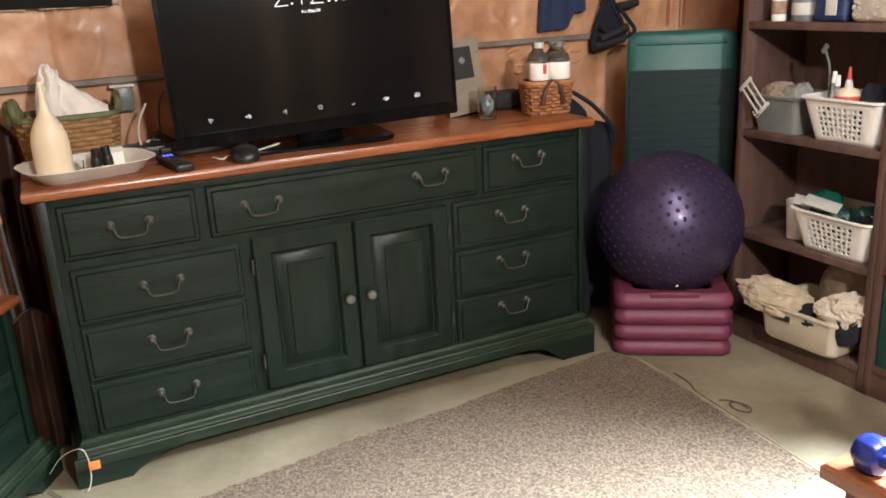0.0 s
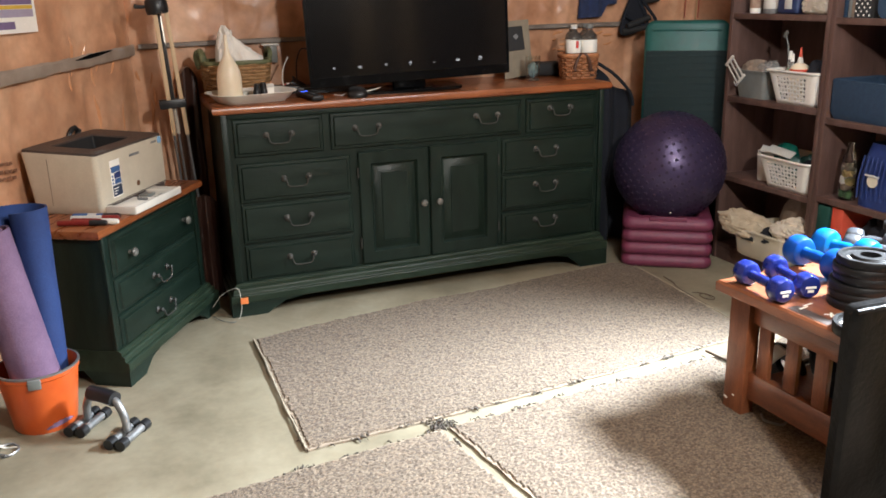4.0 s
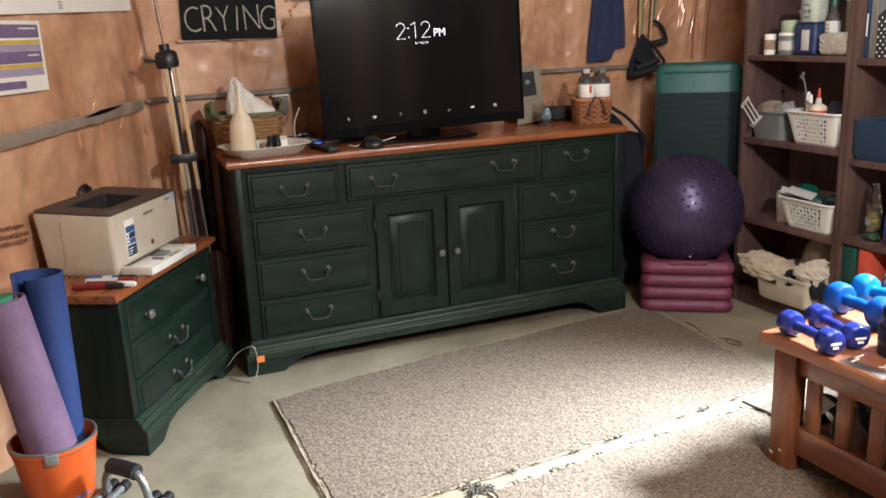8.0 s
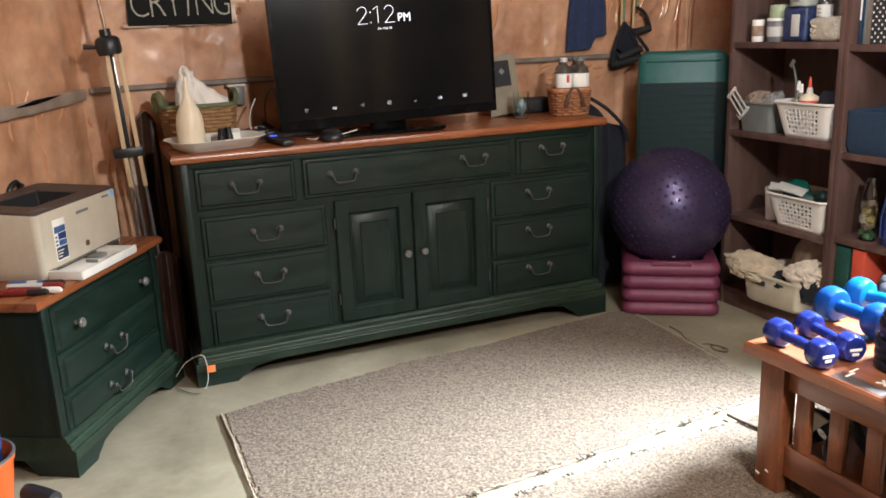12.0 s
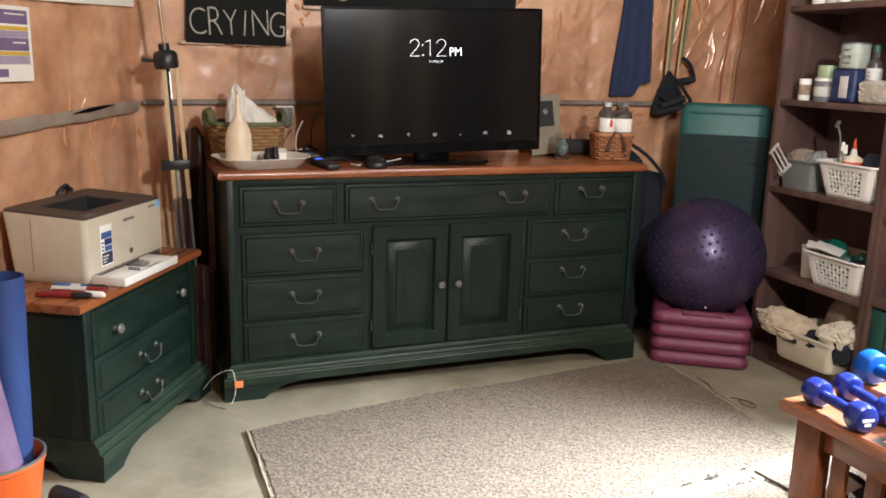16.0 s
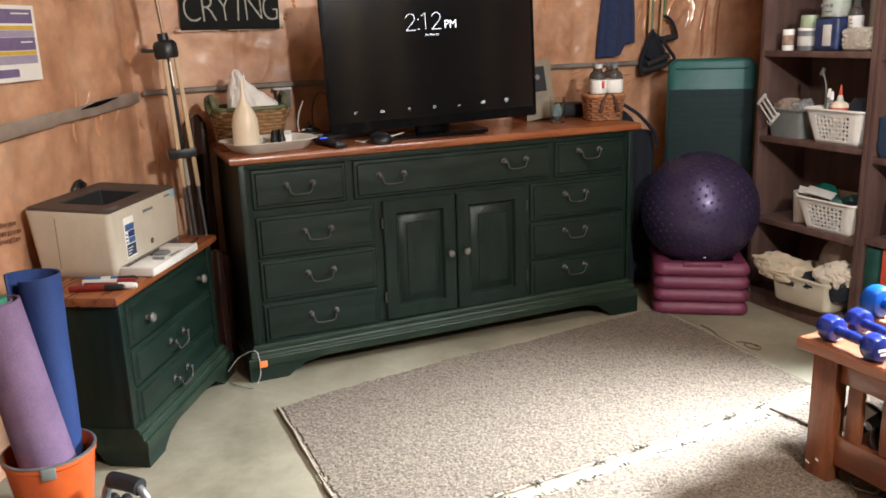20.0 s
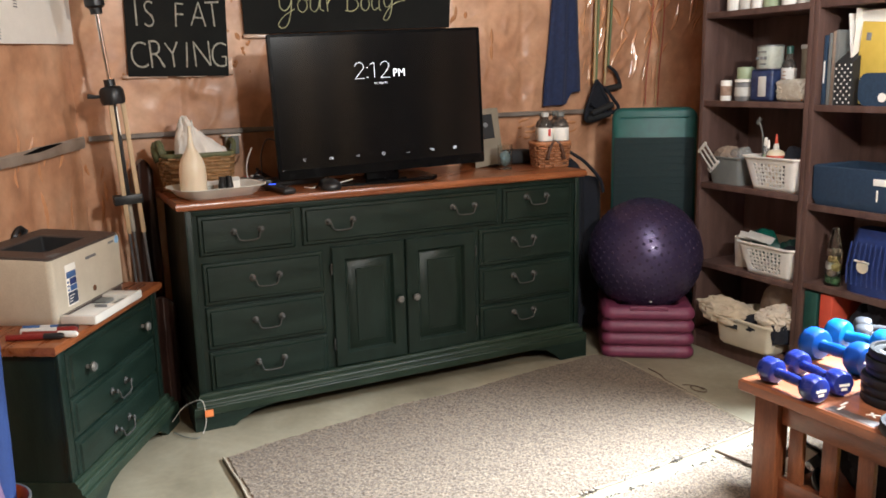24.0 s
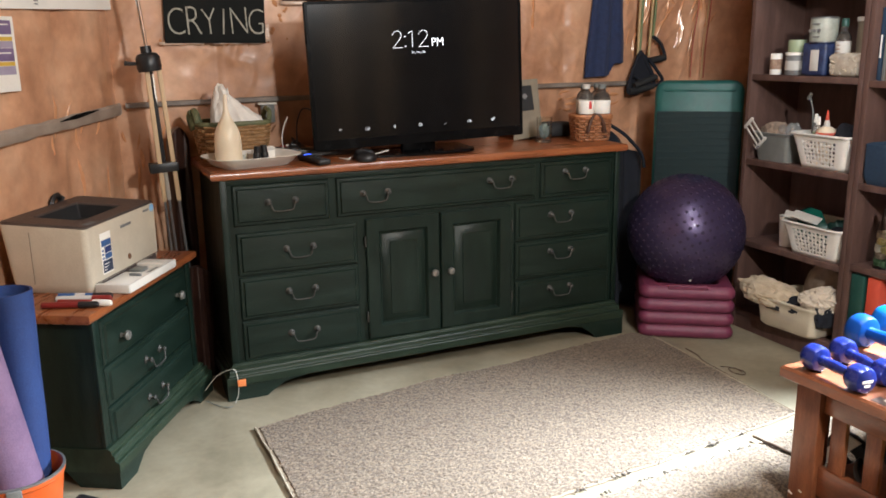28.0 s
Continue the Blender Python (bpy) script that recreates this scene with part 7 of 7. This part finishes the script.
part("paper_guide", box(B(), 0.204, 0.276, -0.090, -0.068, 0.010, 0.016, 0.002), GREYT, tr)
part("paper_guide", box(B(), 0.216, 0.270, -0.046, -0.006, 0.010, 0.021, 0.002), GREYT, tr)

MAROON = mat("dark_red_plastic", [(0.16, 0.014, 0.012), (0.24, 0.024, 0.02)], rough=0.35, scale=20)
PEN = [((0.120, 0.140), -82, OFFWHITE, MAROON), ((0.058, 0.148), -82, MAROON, BLACKP), ((0.148, 0.150), -84, INKB, BLACKP), ((0.088, 0.118), -88, MAROON, WHITEP)]
for (x, y), a, body, cap in PEN:
    pen = thing("marker", "dark red, white or blue whiteboard marker lying on the nightstand", "marker pen", NS @ pose(x, y, 0.5560, 0, 0, a), group="markers on the nightstand")
    part("barrel", tube(B(), [(-0.02, 0, 0), (0.085, 0, 0)], 0.0092, 12), body, pen)
    part("cap", tube(B(), [(0.083, 0, 0), (0.130, 0, 0), (0.138, 0, 0)], [0.0098, 0.0098, 0.006], 12), cap, pen)
    part("label", tube(B(), [(0.030, 0, 0), (0.06, 0, 0)], 0.0095, 12), OFFWHITE if body is INKB else body, pen)
pp = [NS @ Vector(q) for q in ((0.662, 0.32, 0.552), (0.60, 0.372, 0.60), (0.56, 0.374, 0.765), (0.53, 0.374, 0.785), (0.50, 0.374, 0.76), (0.54, 0.374, 0.752), (0.57, 0.372, 0.775))]
loose_cable(pp, 0.009, BLACKP, "black cable looping up behind the printer")

# ---------------------------------------------------------------- bucket, mats, floor clutter
bucket = thing("bucket", "orange plastic bucket holding rolled exercise mats", "bucket", pose(-0.647, -0.668, 0) @ Matrix.Diagonal((0.9, 0.9, 0.94, 1)))
bm = B()
lathe(bm, [(0.0, 0.003), (0.096, 0.0), (0.100, 0.006), (0.126, 0.185), (0.131, 0.190), (0.132, 0.206), (0.126, 0.208), (0.122, 0.19), (0.097, 0.010), (0.0, 0.008)], 40, caps=False)
part("tub", bm, ORANGE, bucket)
part("rim_trim", lathe(B(), [(0.1315, 0.201), (0.1335, 0.203), (0.1335, 0.2075), (0.127, 0.2095), (0.1255, 0.2085)], 40, caps=False), STEEL, bucket, "grey worn rim")
part("handle_lug", box(B(), -0.02, 0.02, -0.142, -0.128, 0.172, 0.205, 0.004), GREYT, bucket)


def rolled_mat(name, label, base, tip, r0, r1, turns, material, thick=0.006, skew=0.0, core=None):
    """A foam mat rolled up loosely: a spiral sheet between two ends."""
    base, tip = Vector(base), Vector(tip)
    d = (tip - base).normalized()
    u = d.orthogonal().normalized()
    v = d.cross(u)
    n = int(turns * 26)
    bm = B()
    rows = []
    for k in range(9):
        t = k / 8
        c = base.lerp(tip, t)
        r = r0 + (r1 - r0) * t
        row_o, row_i = [], []
        for i in range(n + 1):
            a = 2 * math.pi * turns * i / n
            q = r * (0.42 + 0.58 * i / n)
            w = q + 0.002 * noise.noise(Vector((a, t * 3, r0 * 90)))
            off = d * (skew * i / n * (1 if k == 8 else 0))
            row_o.append(c + (u * math.cos(a) + v * math.sin(a)) * w + off)
            row_i.append(c + (u * math.cos(a) + v * math.sin(a)) * (w - thick) + off)
        rows.append(row_o + row_i[::-1])
    skin(bm, rows, True, True)
    ob = thing(name, label, "exercise mat", group="rolled exercise mats")
    part("roll", bm, material, ob)
    if core:
        bm = B()
        skin(bm, [[p for p in ring(base.lerp(tip, 0.6), u, v, r1 * 0.40, 14)], [p for p in ring(tip + d * 0.012, u, v, r1 * 0.52, 14)]])
        part("inner_roll", bm, core, ob, "green inner roll")
    return ob


GREENF = mat("green_foam", [(0.03, 0.20, 0.10), (0.05, 0.28, 0.15)], rough=0.8, scale=40, bump=0.3)
rolled_mat("exercise_mat", "purple foam mat rolled up in the bucket", (-0.636, -0.688, 0.012), (-0.722, -0.668, 0.612), 0.086, 0.074, 2.3, MATP, core=GREENF)
rolled_mat("exercise_mat", "blue foam mat loosely rolled in the bucket", (-0.612, -0.628, 0.012), (-0.618, -0.575, 0.630), 0.056, 0.078, 1.45, MATB, skew=0.035)

pb = thing("push_up_bar", "chrome push-up stand with a black grip and rubber feet", "push-up bar", pose(0, 0, 0))
A0, A1, B0, B1 = Vector((-0.562, -0.815, 0.017)), Vector((-0.486, -0.697, 0.017)), Vector((-0.452, -0.942, 0.017)), Vector((-0.374, -0.824, 0.017))
for p, q in ((A0, A1), (B0, B1)):
    side = (q - p).normalized().cross(Vector((0, 0, 1))) * 0.019
    for s in (-1, 1):
        part("foot_bar", tube(B(), [p.lerp(q, 0.18) + side * s, p.lerp(q, 0.82) + side * s], 0.0125, 12), STEEL, pb, "grey steel foot tube")
        for a, b in ((0.0, 0.20), (0.80, 1.0)):
            part("rubber_foot", tube(B(), [p.lerp(q, a) + side * s, p.lerp(q, b) + side * s], 0.0165, 12), BLACKP, pb, "black rubber foot")
am, bmid = A0.lerp(A1, 0.5), B0.lerp(B1, 0.5)
up = Vector((0, 0, 1))
P = curve_pts([am + up * 0.01, am + up * 0.06 + (bmid - am) * 0.04, am + up * 0.098 + (bmid - am) * 0.20, am.lerp(bmid, 0.5) + up * 0.105, bmid + up * 0.098 - (bmid - am) * 0.20, bmid + up * 0.06 - (bmid - am) * 0.04, bmid + up * 0.01], 6)
part("upright", tube(B(), P, 0.012, 12), STEEL, pb, "bent grey steel tube")
part("grip", tube(B(), [am + up * 0.1045 + (bmid - am) * 0.20, am.lerp(bmid, 0.5) + up * 0.107, bmid + up * 0.1045 - (bmid - am) * 0.20], 0.0225, 14), BLACKP, pb, "glossy black grip")

loose_cable([(-0.82, -0.86, 0.86), (-0.80, -0.87, 0.66), (-0.765, -0.87, 0.50), (-0.757, -0.87, 0.40), (-0.77, -0.86, 0.25), (-0.79, -0.84, 0.10), (-0.76, -0.80, 0.008), (-0.71, -0.82, 0.006)], 0.0032, WHITEP, "white power cable hanging down past the mats")
loose_cable([(-0.80, -0.76, 0.40), (-0.79, -0.80, 0.12), (-0.765, -0.84, 0.006), (-0.735, -0.86, 0.006), (-0.71, -0.83, 0.006), (-0.73, -0.79, 0.006), (-0.77, -0.80, 0.006), (-0.775, -0.84, 0.010), (-0.74, -0.865, 0.010)], 0.004, STEEL, "coiled grey cable on the floor by the bucket")
loose_cable([(-0.075, 0.06, 0.02), (-0.03, 0.02, 0.09), (0.02, -0.034, 0.128), (0.035, -0.036, 0.10), (0.036, -0.036, 0.04), (0.026, -0.036, 0.006), (0.020, -0.050, 0.005)], 0.0014, WHITEP, "pale cable hooked over the dresser's foot")
tagc = thing("cable_tag", "small bright orange tag on the cable", "tag", pose(0.042, -0.038, 0.073))
part("flag", box(B(), -0.008, 0.022, -0.004, 0.0, -0.014, 0.012, 0.001), mat("orange_sticker", [(0.75, 0.20, 0.05), (0.85, 0.26, 0.08)], rough=0.5), tagc)
loose_cable([(-0.075, 0.01, 0.006), (-0.045, -0.05, 0.006), (-0.010, -0.085, 0.006), (0.004, -0.078, 0.006)], 0.0018, GREYT, "short grey cable end on the floor")

lp = thing("leaning_board", "dark brown board leaning at the edge of the room", "board", pose(-0.80, -0.80, 0, 0, -16, 0))
part("board", box(B(), -0.03, 0.0, -0.62, 0.0, 0.0, 0.42, 0.004), PRINTD, lp)
part("edge_strip", box(B(), -0.004, 0.006, -0.62, 0.0, 0.0, 0.025, 0.003), BLACKP, lp)
structure(link("stud_1", box(B(), -0.90, -0.862, -0.80, -0.74, 0.0, 2.3, 0.003), JOIST), "bare timber stud by the wall", "stud")

BROWNC = mat("brown_cord", [(0.075, 0.050, 0.033), (0.13, 0.092, 0.062)], rough=0.8, scale=40)
loose_cable([(1.845, -0.31, 0.004), (1.838, -0.39, 0.004), (1.812, -0.455, 0.005), (1.806, -0.53, 0.005), (1.801, -0.60, 0.005), (1.796, -0.67, 0.005), (1.792, -0.75, 0.005)], 0.0028, BROWNC, "thin brown cord lying along the carpet's edge")
loose_cable([(1.835, -0.53, 0.004), (1.862, -0.55, 0.004), (1.882, -0.605, 0.004), (1.86, -0.635, 0.004), (1.835, -0.605, 0.005), (1.845, -0.565, 0.006), (1.870, -0.575, 0.007), (1.868, -0.615, 0.005)], 0.0020, BROWNC, "thin brown cord curled on the concrete")
loose_cable([(1.491, -1.070, 0.018), (1.498, -1.120, 0.018), (1.506, -1.166, 0.018), (1.514, -1.215, 0.017)], 0.005, BROWNC, "dark brown thin stick lying on the carpet under the table")
loose_cable([(1.354, -1.508, 0.016), (1.338, -1.535, 0.016), (1.345, -1.56, 0.016), (1.365, -1.582, 0.016), (1.395, -1.57, 0.016)], 0.004, GREYT, "grey cable ring on the carpet under the table")
# ---------------------------------------------------------------- coffee table and weights
TM = pose(1.262, -1.372, 0, 0, 0, 2.0)
TZ = 0.410
table = thing("coffee_table", "reddish wooden mission-style coffee table with slatted ends", "table", TM)
TW, TD = 0.95, 0.545
bm = B()
outs = []
for d, h in ((0.006, 0.376), (0.0, 0.380), (0.0, 0.404), (0.006, 0.410)):
    outs.append([Vector((d, -TD + d, h)), Vector((TW - d, -TD + d, h)), Vector((TW - d, -d, h)), Vector((d, -d, h))])
skin(bm, outs)
part("tabletop", bm, CHERRY, table, "cherry-stained plank top")
for x in (0.035, TW - 0.081):
    for y in (-0.108, -TD + 0.030):
        part("leg", box(B(), x, x + 0.046, y, y + 0.078, 0, 0.376, 0.003), CHERRYV, table)
for y, z, w in ((-0.018, 0.050, 0.014), (-0.044, 0.078, 0.010)):
    part("scuff", box(B(), 0.0338, 0.036, y - w, y, z, z + 0.004, m=pose(0, 0, 0, 18, 0, 0)), PAPER, table, "small white scuff")
for x in (0.052, TW - 0.078):
    part("apron", box(B(), x, x + 0.024, -TD + 0.108, -0.108, 0.302, 0.376, 0.002), CHERRY, table)
    part("stretcher", box(B(), x, x + 0.024, -TD + 0.108, -0.108, 0.062, 0.148, 0.002), CHERRY, table)
    for i in range(3):
        y = -0.132 - 0.103 * i
        part("slat", box(B(), x + 0.004, x + 0.020, y - 0.044, y, 0.148, 0.302, 0.002), CHERRYV, table)
for y in (-0.075, -TD + 0.050):
    part("long_apron", box(B(), 0.081, TW - 0.081, y, y + 0.024, 0.318, 0.376, 0.002), CHERRY, table)
part("lower_shelf", box(B(), 0.076, TW - 0.078, -TD + 0.08, -0.08, 0.085, 0.105, 0.002), CHERRY, table)
part("painted_square", box(B(), 0.012, 0.048, -0.400, -0.265, 0.4095, 0.4112, 0.0004), PRINTD, table, "worn dark painted patch")
for cx, cy, a in ((0.075, -0.355, 45), (0.075, -0.355, -45), (0.050, -0.285, 10), (0.078, -0.272, 8)):
    part("white_stroke", box(B(), -0.017, 0.017, -0.003, 0.003, 0.411, 0.4122, 0.0003, m=pose(cx, cy, 0, 0, 0, a)), PAPER, table)


def dumbbell(p, q, r, material, label, hexed=False, grip=None, hl=None):
    """Two heads with chamfered rims on a waisted handle."""
    p, q = Vector(p), Vector(q)
    L = (q - p).length
    hl = hl or r * (0.75 if r < 0.045 else 0.64)
    m = Matrix.Translation(p) @ (q - p).to_track_quat("Z", "Y").to_matrix().to_4x4()
    ob = thing("dumbbell", label, "dumbbell", m, group="dumbbells on the table")
    seg = 6 if hexed else 8
    tw = pose(0, 0, 0, 0, 0, 22.5 if not hexed else 30)
    for z0, s in ((0.0, -1), (L, 1)):
        bm = B()
        lathe(bm, [(0.0, -hl), (r * 0.70, -hl), (r * 0.86, -hl * 0.90), (r * 0.965, -hl * 0.58), (r, -hl * 0.15), (r, hl * 0.22), (r * 0.955, hl * 0.55), (r * 0.82, hl * 0.86), (r * 0.60, hl), (0.0, hl)], seg * 4 if not hexed else 6, Matrix.Translation((0, 0, z0)) @ tw, caps=False)
        if not hexed:
            for v in bm.verts:
                a = math.atan2(v.co.y, v.co.x)
                k = 1 - (0.045 if r < 0.045 else 0.0) * (1 - abs(math.cos(4 * a)))
                v.co.x *= k
                v.co.y *= k
        hd = part("head", bm, material, ob)
        if s < 0 and not hexed:
            for i, w in enumerate((0.9, 0.5)):
                part("marking", box(B(), -r * 0.5 * w, r * 0.5 * w, -0.0035 - 0.011 * i, 0.0035 - 0.011 * i, -hl - 0.001, -hl + 0.001, m=Matrix.Translation((0, 0, 0))), PAPER, hd)
    part("handle", lathe(B(), [(r * 0.40, hl * 0.9), (r * 0.36, L * 0.28), (r * 0.42, L * 0.5), (r * 0.36, L * 0.72), (r * 0.40, L - hl * 0.9)], 16, caps=False), grip or material, ob)
    return ob


NAVY = mat("navy_vinyl", [(0.0068, 0.0136, 0.119), (0.0119, 0.0238, 0.17)], rough=0.28, scale=20, coat=0.3)
AZURE = mat("azure_vinyl", [(0.0019, 0.0372, 0.2046), (0.0037, 0.0527, 0.248)], rough=0.36, scale=20, coat=0.0, spec=0.3)
CYAN = mat("cyan_vinyl", [(0.002, 0.0726, 0.2442), (0.004, 0.0957, 0.2904)], rough=0.36, scale=20, coat=0.0, spec=0.3)
GREYV = mat("grey_vinyl", [(0.026, 0.028, 0.032), (0.044, 0.046, 0.052)], rough=0.4, scale=20)
PINKV = mat("coral_vinyl", [(0.39, 0.0413, 0.0638), (0.465, 0.0638, 0.09)], rough=0.3, scale=20, coat=0.2)
IRON = mat("black_iron", [(0.0054, 0.0054, 0.0057), (0.0102, 0.0102, 0.0108)], rough=0.5, metal=0.1, scale=40, bump=0.3, spec=0.3)
GOLD = mat("tan_painted_iron", [(0.42, 0.28, 0.12), (0.54, 0.38, 0.18)], rough=0.45, scale=20)
dumbbell((1.298, -1.588, TZ + 0.036), (1.314, -1.436, TZ + 0.036), 0.036, NAVY, "small navy vinyl dumbbell on the coffee table")
dumbbell((1.390, -1.586, TZ + 0.035), (1.424, -1.428, TZ + 0.035), 0.035, NAVY, "small navy vinyl dumbbell on the coffee table")
dumbbell((1.566, -1.516, TZ + 0.047), (1.574, -1.358, TZ + 0.047), 0.047, AZURE, "bright blue vinyl dumbbell with rounded heads")
dumbbell((1.722, -1.474, TZ + 0.047), (1.702, -1.334, TZ + 0.047), 0.047, CYAN, "turquoise vinyl dumbbell with rounded heads")
dumbbell((1.868, -1.464, TZ + 0.034), (1.796, -1.350, TZ + 0.034), 0.034, GREYV, "small grey vinyl dumbbell at the back of the table")
dumbbell((1.918, -1.392, TZ + 0.034), (1.860, -1.298, TZ + 0.034), 0.034, GREYV, "small grey vinyl dumbbell at the back of the table")
dumbbell((1.756, -1.650, TZ + 0.050), (1.780, -1.572, TZ + 0.050), 0.052, PINKV, "coral pink vinyl dumbbell lying on the table", hl=0.03)
dumbbell((1.586, -1.838, TZ + 0.040), (1.652, -1.730, TZ + 0.040), 0.041, IRON, "black hexagonal dumbbell on the table", hexed=True, grip=GREYV)


def plate(x, y, z, r, t, material, label, hole=0.026, grips=0, group="stacked weight plates", tilt=(0, 0)):
    """A cast disc: raised rim, dished web and hub with a bore."""
    ob = thing("weight_plate", label, "weight plate", pose(x, y, z, tilt[0], tilt[1], random.uniform(0, 90)), group)
    bm = B()
    prof = [(hole, 0.0), (r * 0.97, 0.0), (r, t * 0.18), (r, t * 0.82), (r * 0.97, t), (r * 0.86, t), (r * 0.83, t * 0.72), (hole * 1.9, t * 0.72), (hole * 1.7, t * 1.02), (hole, t * 1.02)]
    rings = [[Vector((a * math.cos(2 * math.pi * i / 40), a * math.sin(2 * math.pi * i / 40), h)) for i in range(40)] for a, h in prof]
    skin(bm, rings + [rings[0]], True, False)
    bmesh.ops.remove_doubles(bm, verts=bm.verts, dist=1e-5)
    part("disc", bm, material, ob)
    # openings are flat dark discs, their inner shade painted
    for k in range(grips):
        a = 2 * math.pi * (k + 0.2) / grips
        bm = B()
        lathe(bm, [(0.0, 0), (0.026, 0), (0.026, 0.002), (0.0, 0.002)], 16, Matrix.Translation((r * 0.62 * math.cos(a), r * 0.62 * math.sin(a), t * 0.72)) @ Matrix.Diagonal((1.0, 1.6, 1, 1)), caps=False)
        part("grip_hole", bm, DARKGAP, ob, "dark disc painting the shade in a grip opening")
    if not grips:
        for k in range(3):
            a = 2 * math.pi * k / 3
            part("marking", box(B(), -0.014, 0.014, -0.003, 0.003, t * 0.70, t * 0.76, m=Matrix.Translation((r * 0.66 * math.cos(a), r * 0.66 * math.sin(a), 0)) @ pose(0, 0, 0, 0, 0, math.degrees(a) + 90)), GREYI, ob)
    return ob


z = TZ
for i, r in enumerate((0.0885, 0.088, 0.0875, 0.0835, 0.083, 0.0825)):
    plate(1.488 + random.uniform(-0.004, 0.004), -1.693 + random.uniform(-0.005, 0.005), z, r, 0.0225, IRON, "black cast iron weight plate in a stack" if i < 5 else "uppermost black cast iron plate of the stack")
    z += 0.0232
for i in range(2):
    plate(1.985, -1.720, TZ + 0.031 * i, 0.112 - 0.006 * i, 0.030, GOLD, "tan painted weight plate in a pair")
for i in range(4):
    plate((2.078, 2.068, 2.062, 2.082)[i], -1.425 + 0.010 * i, TZ + 0.027 * i, 0.124 if i in (0, 3) else 0.136, 0.026, IRON if i else GOLD, "large black weight plate with grip openings" if i else "large tan plate at the bottom of the pile", grips=3 if i else 0, group="large weight plates")
plate(1.338, -1.850, TZ, 0.082, 0.028, IRON, "black weight plate at the table's edge")
b = thing("paper_label", "white paper lying on the weight plate", "paper", pose(1.316, -1.84, TZ + 0.029, 0, 0, 12))
part("sheet", box(B(), -0.040, 0.012, -0.028, 0.026, 0, 0.0015), PAPER, b)
plate(1.80, -1.86, TZ, 0.075, 0.026, IRON, "small black weight plate lying on the table")

pad = thing("bench_pad", "black leather bench pad stood on edge beside the table", "bench pad", pose(1.168, -1.940, 0))
bm = B()
rings = [[Vector((x, y, z)) for x, z in rounded(0 + i, 0.36 - i, 0.0 + i, 0.540 - i, 0.02, 5)] for i, y in ((0.012, -0.022), (0.0, -0.012), (0.0, 0.012), (0.012, 0.022))]
skin(bm, rings)
LEATHER = mat("black_leather", [(0.004, 0.004, 0.004), (0.009, 0.009, 0.009)], rough=0.40, scale=25, bump=0.5, bump_scale=70, spec=0.14)
part("cushion", bm, LEATHER, pad)
part("piping", tube(B(), [(0.006, -0.020, 0.531), (0.354, -0.020, 0.531)], 0.006, 8), LEATHER, pad)
part("side_tube", tube(B(), [(0.372, -0.02, 0.0), (0.372, -0.02, 0.57)], 0.012, 12), CHROME, pad, "chrome tube")
yl = thing("perforated_board", "yellow plastic board punched with dark holes", "board", pose(1.325, -2.03, 0, 0, 6, 0))
part("board", box(B(), 0.0, 0.40, 0.0, 0.030, 0, 0.50, 0.01, 3), mat("yellow_plastic", [(0.66, 0.36, 0.03), (0.76, 0.44, 0.05)], rough=0.45, scale=10), yl)
# each hole is a flat disc coloured as its inner shade
for i in range(4):
    for j in range(6):
        part("hole", lathe(B(), [(0.0, 0), (0.016, 0), (0.016, 0.0012), (0.0, 0.0012)], 14, pose(0.05 + 0.1 * i + 0.03 * (j % 2), 0.0, 0.06 + 0.08 * j, 90, 0, 0), caps=False), DARKGAP, yl)
plate(1.50, -1.42, 0.105, 0.075, 0.022, IRON, "black weight plate leaning inside the table", group="loose weight plates", tilt=(0, 78))
hoop = link("hoop", tube(B(), [(1.62 + 0.27 * math.cos(a * math.pi / 24), -1.70 + 0.27 * math.sin(a * math.pi / 24), 0.115 + 0.0) for a in range(49)], 0.009, 8, caps=False), BLACKP)
tagged(hoop, "black ring lying on the table's lower shelf", "ring")
bm = B()
rings = []
for t in range(9):
    f = t / 8
    a, b = Vector((1.405, -1.372 - 0.112 * f, 0.107 + 0.118 * f)), Vector((1.425, -1.428 - 0.084 * f, 0.107 + 0.098 * f))
    bend = Vector((0.012 * math.sin(math.pi * f), 0, 0))
    rings.append([a + bend, b - bend, b - bend + Vector((0.006, 0, 0)), a + bend + Vector((0.006, 0, 0))])
skin(bm, rings)
tagged(link("folded_sheet", bm, PAPER), "white folded sheet propped on the table's lower shelf", "paper")
crumpled("sports_bag", "black sports bag under the coffee table", "bag", pose(1.66, -1.66, 0.105), 0.20, 0.20, 0.125, BLACKC, 1.9, 0.4)
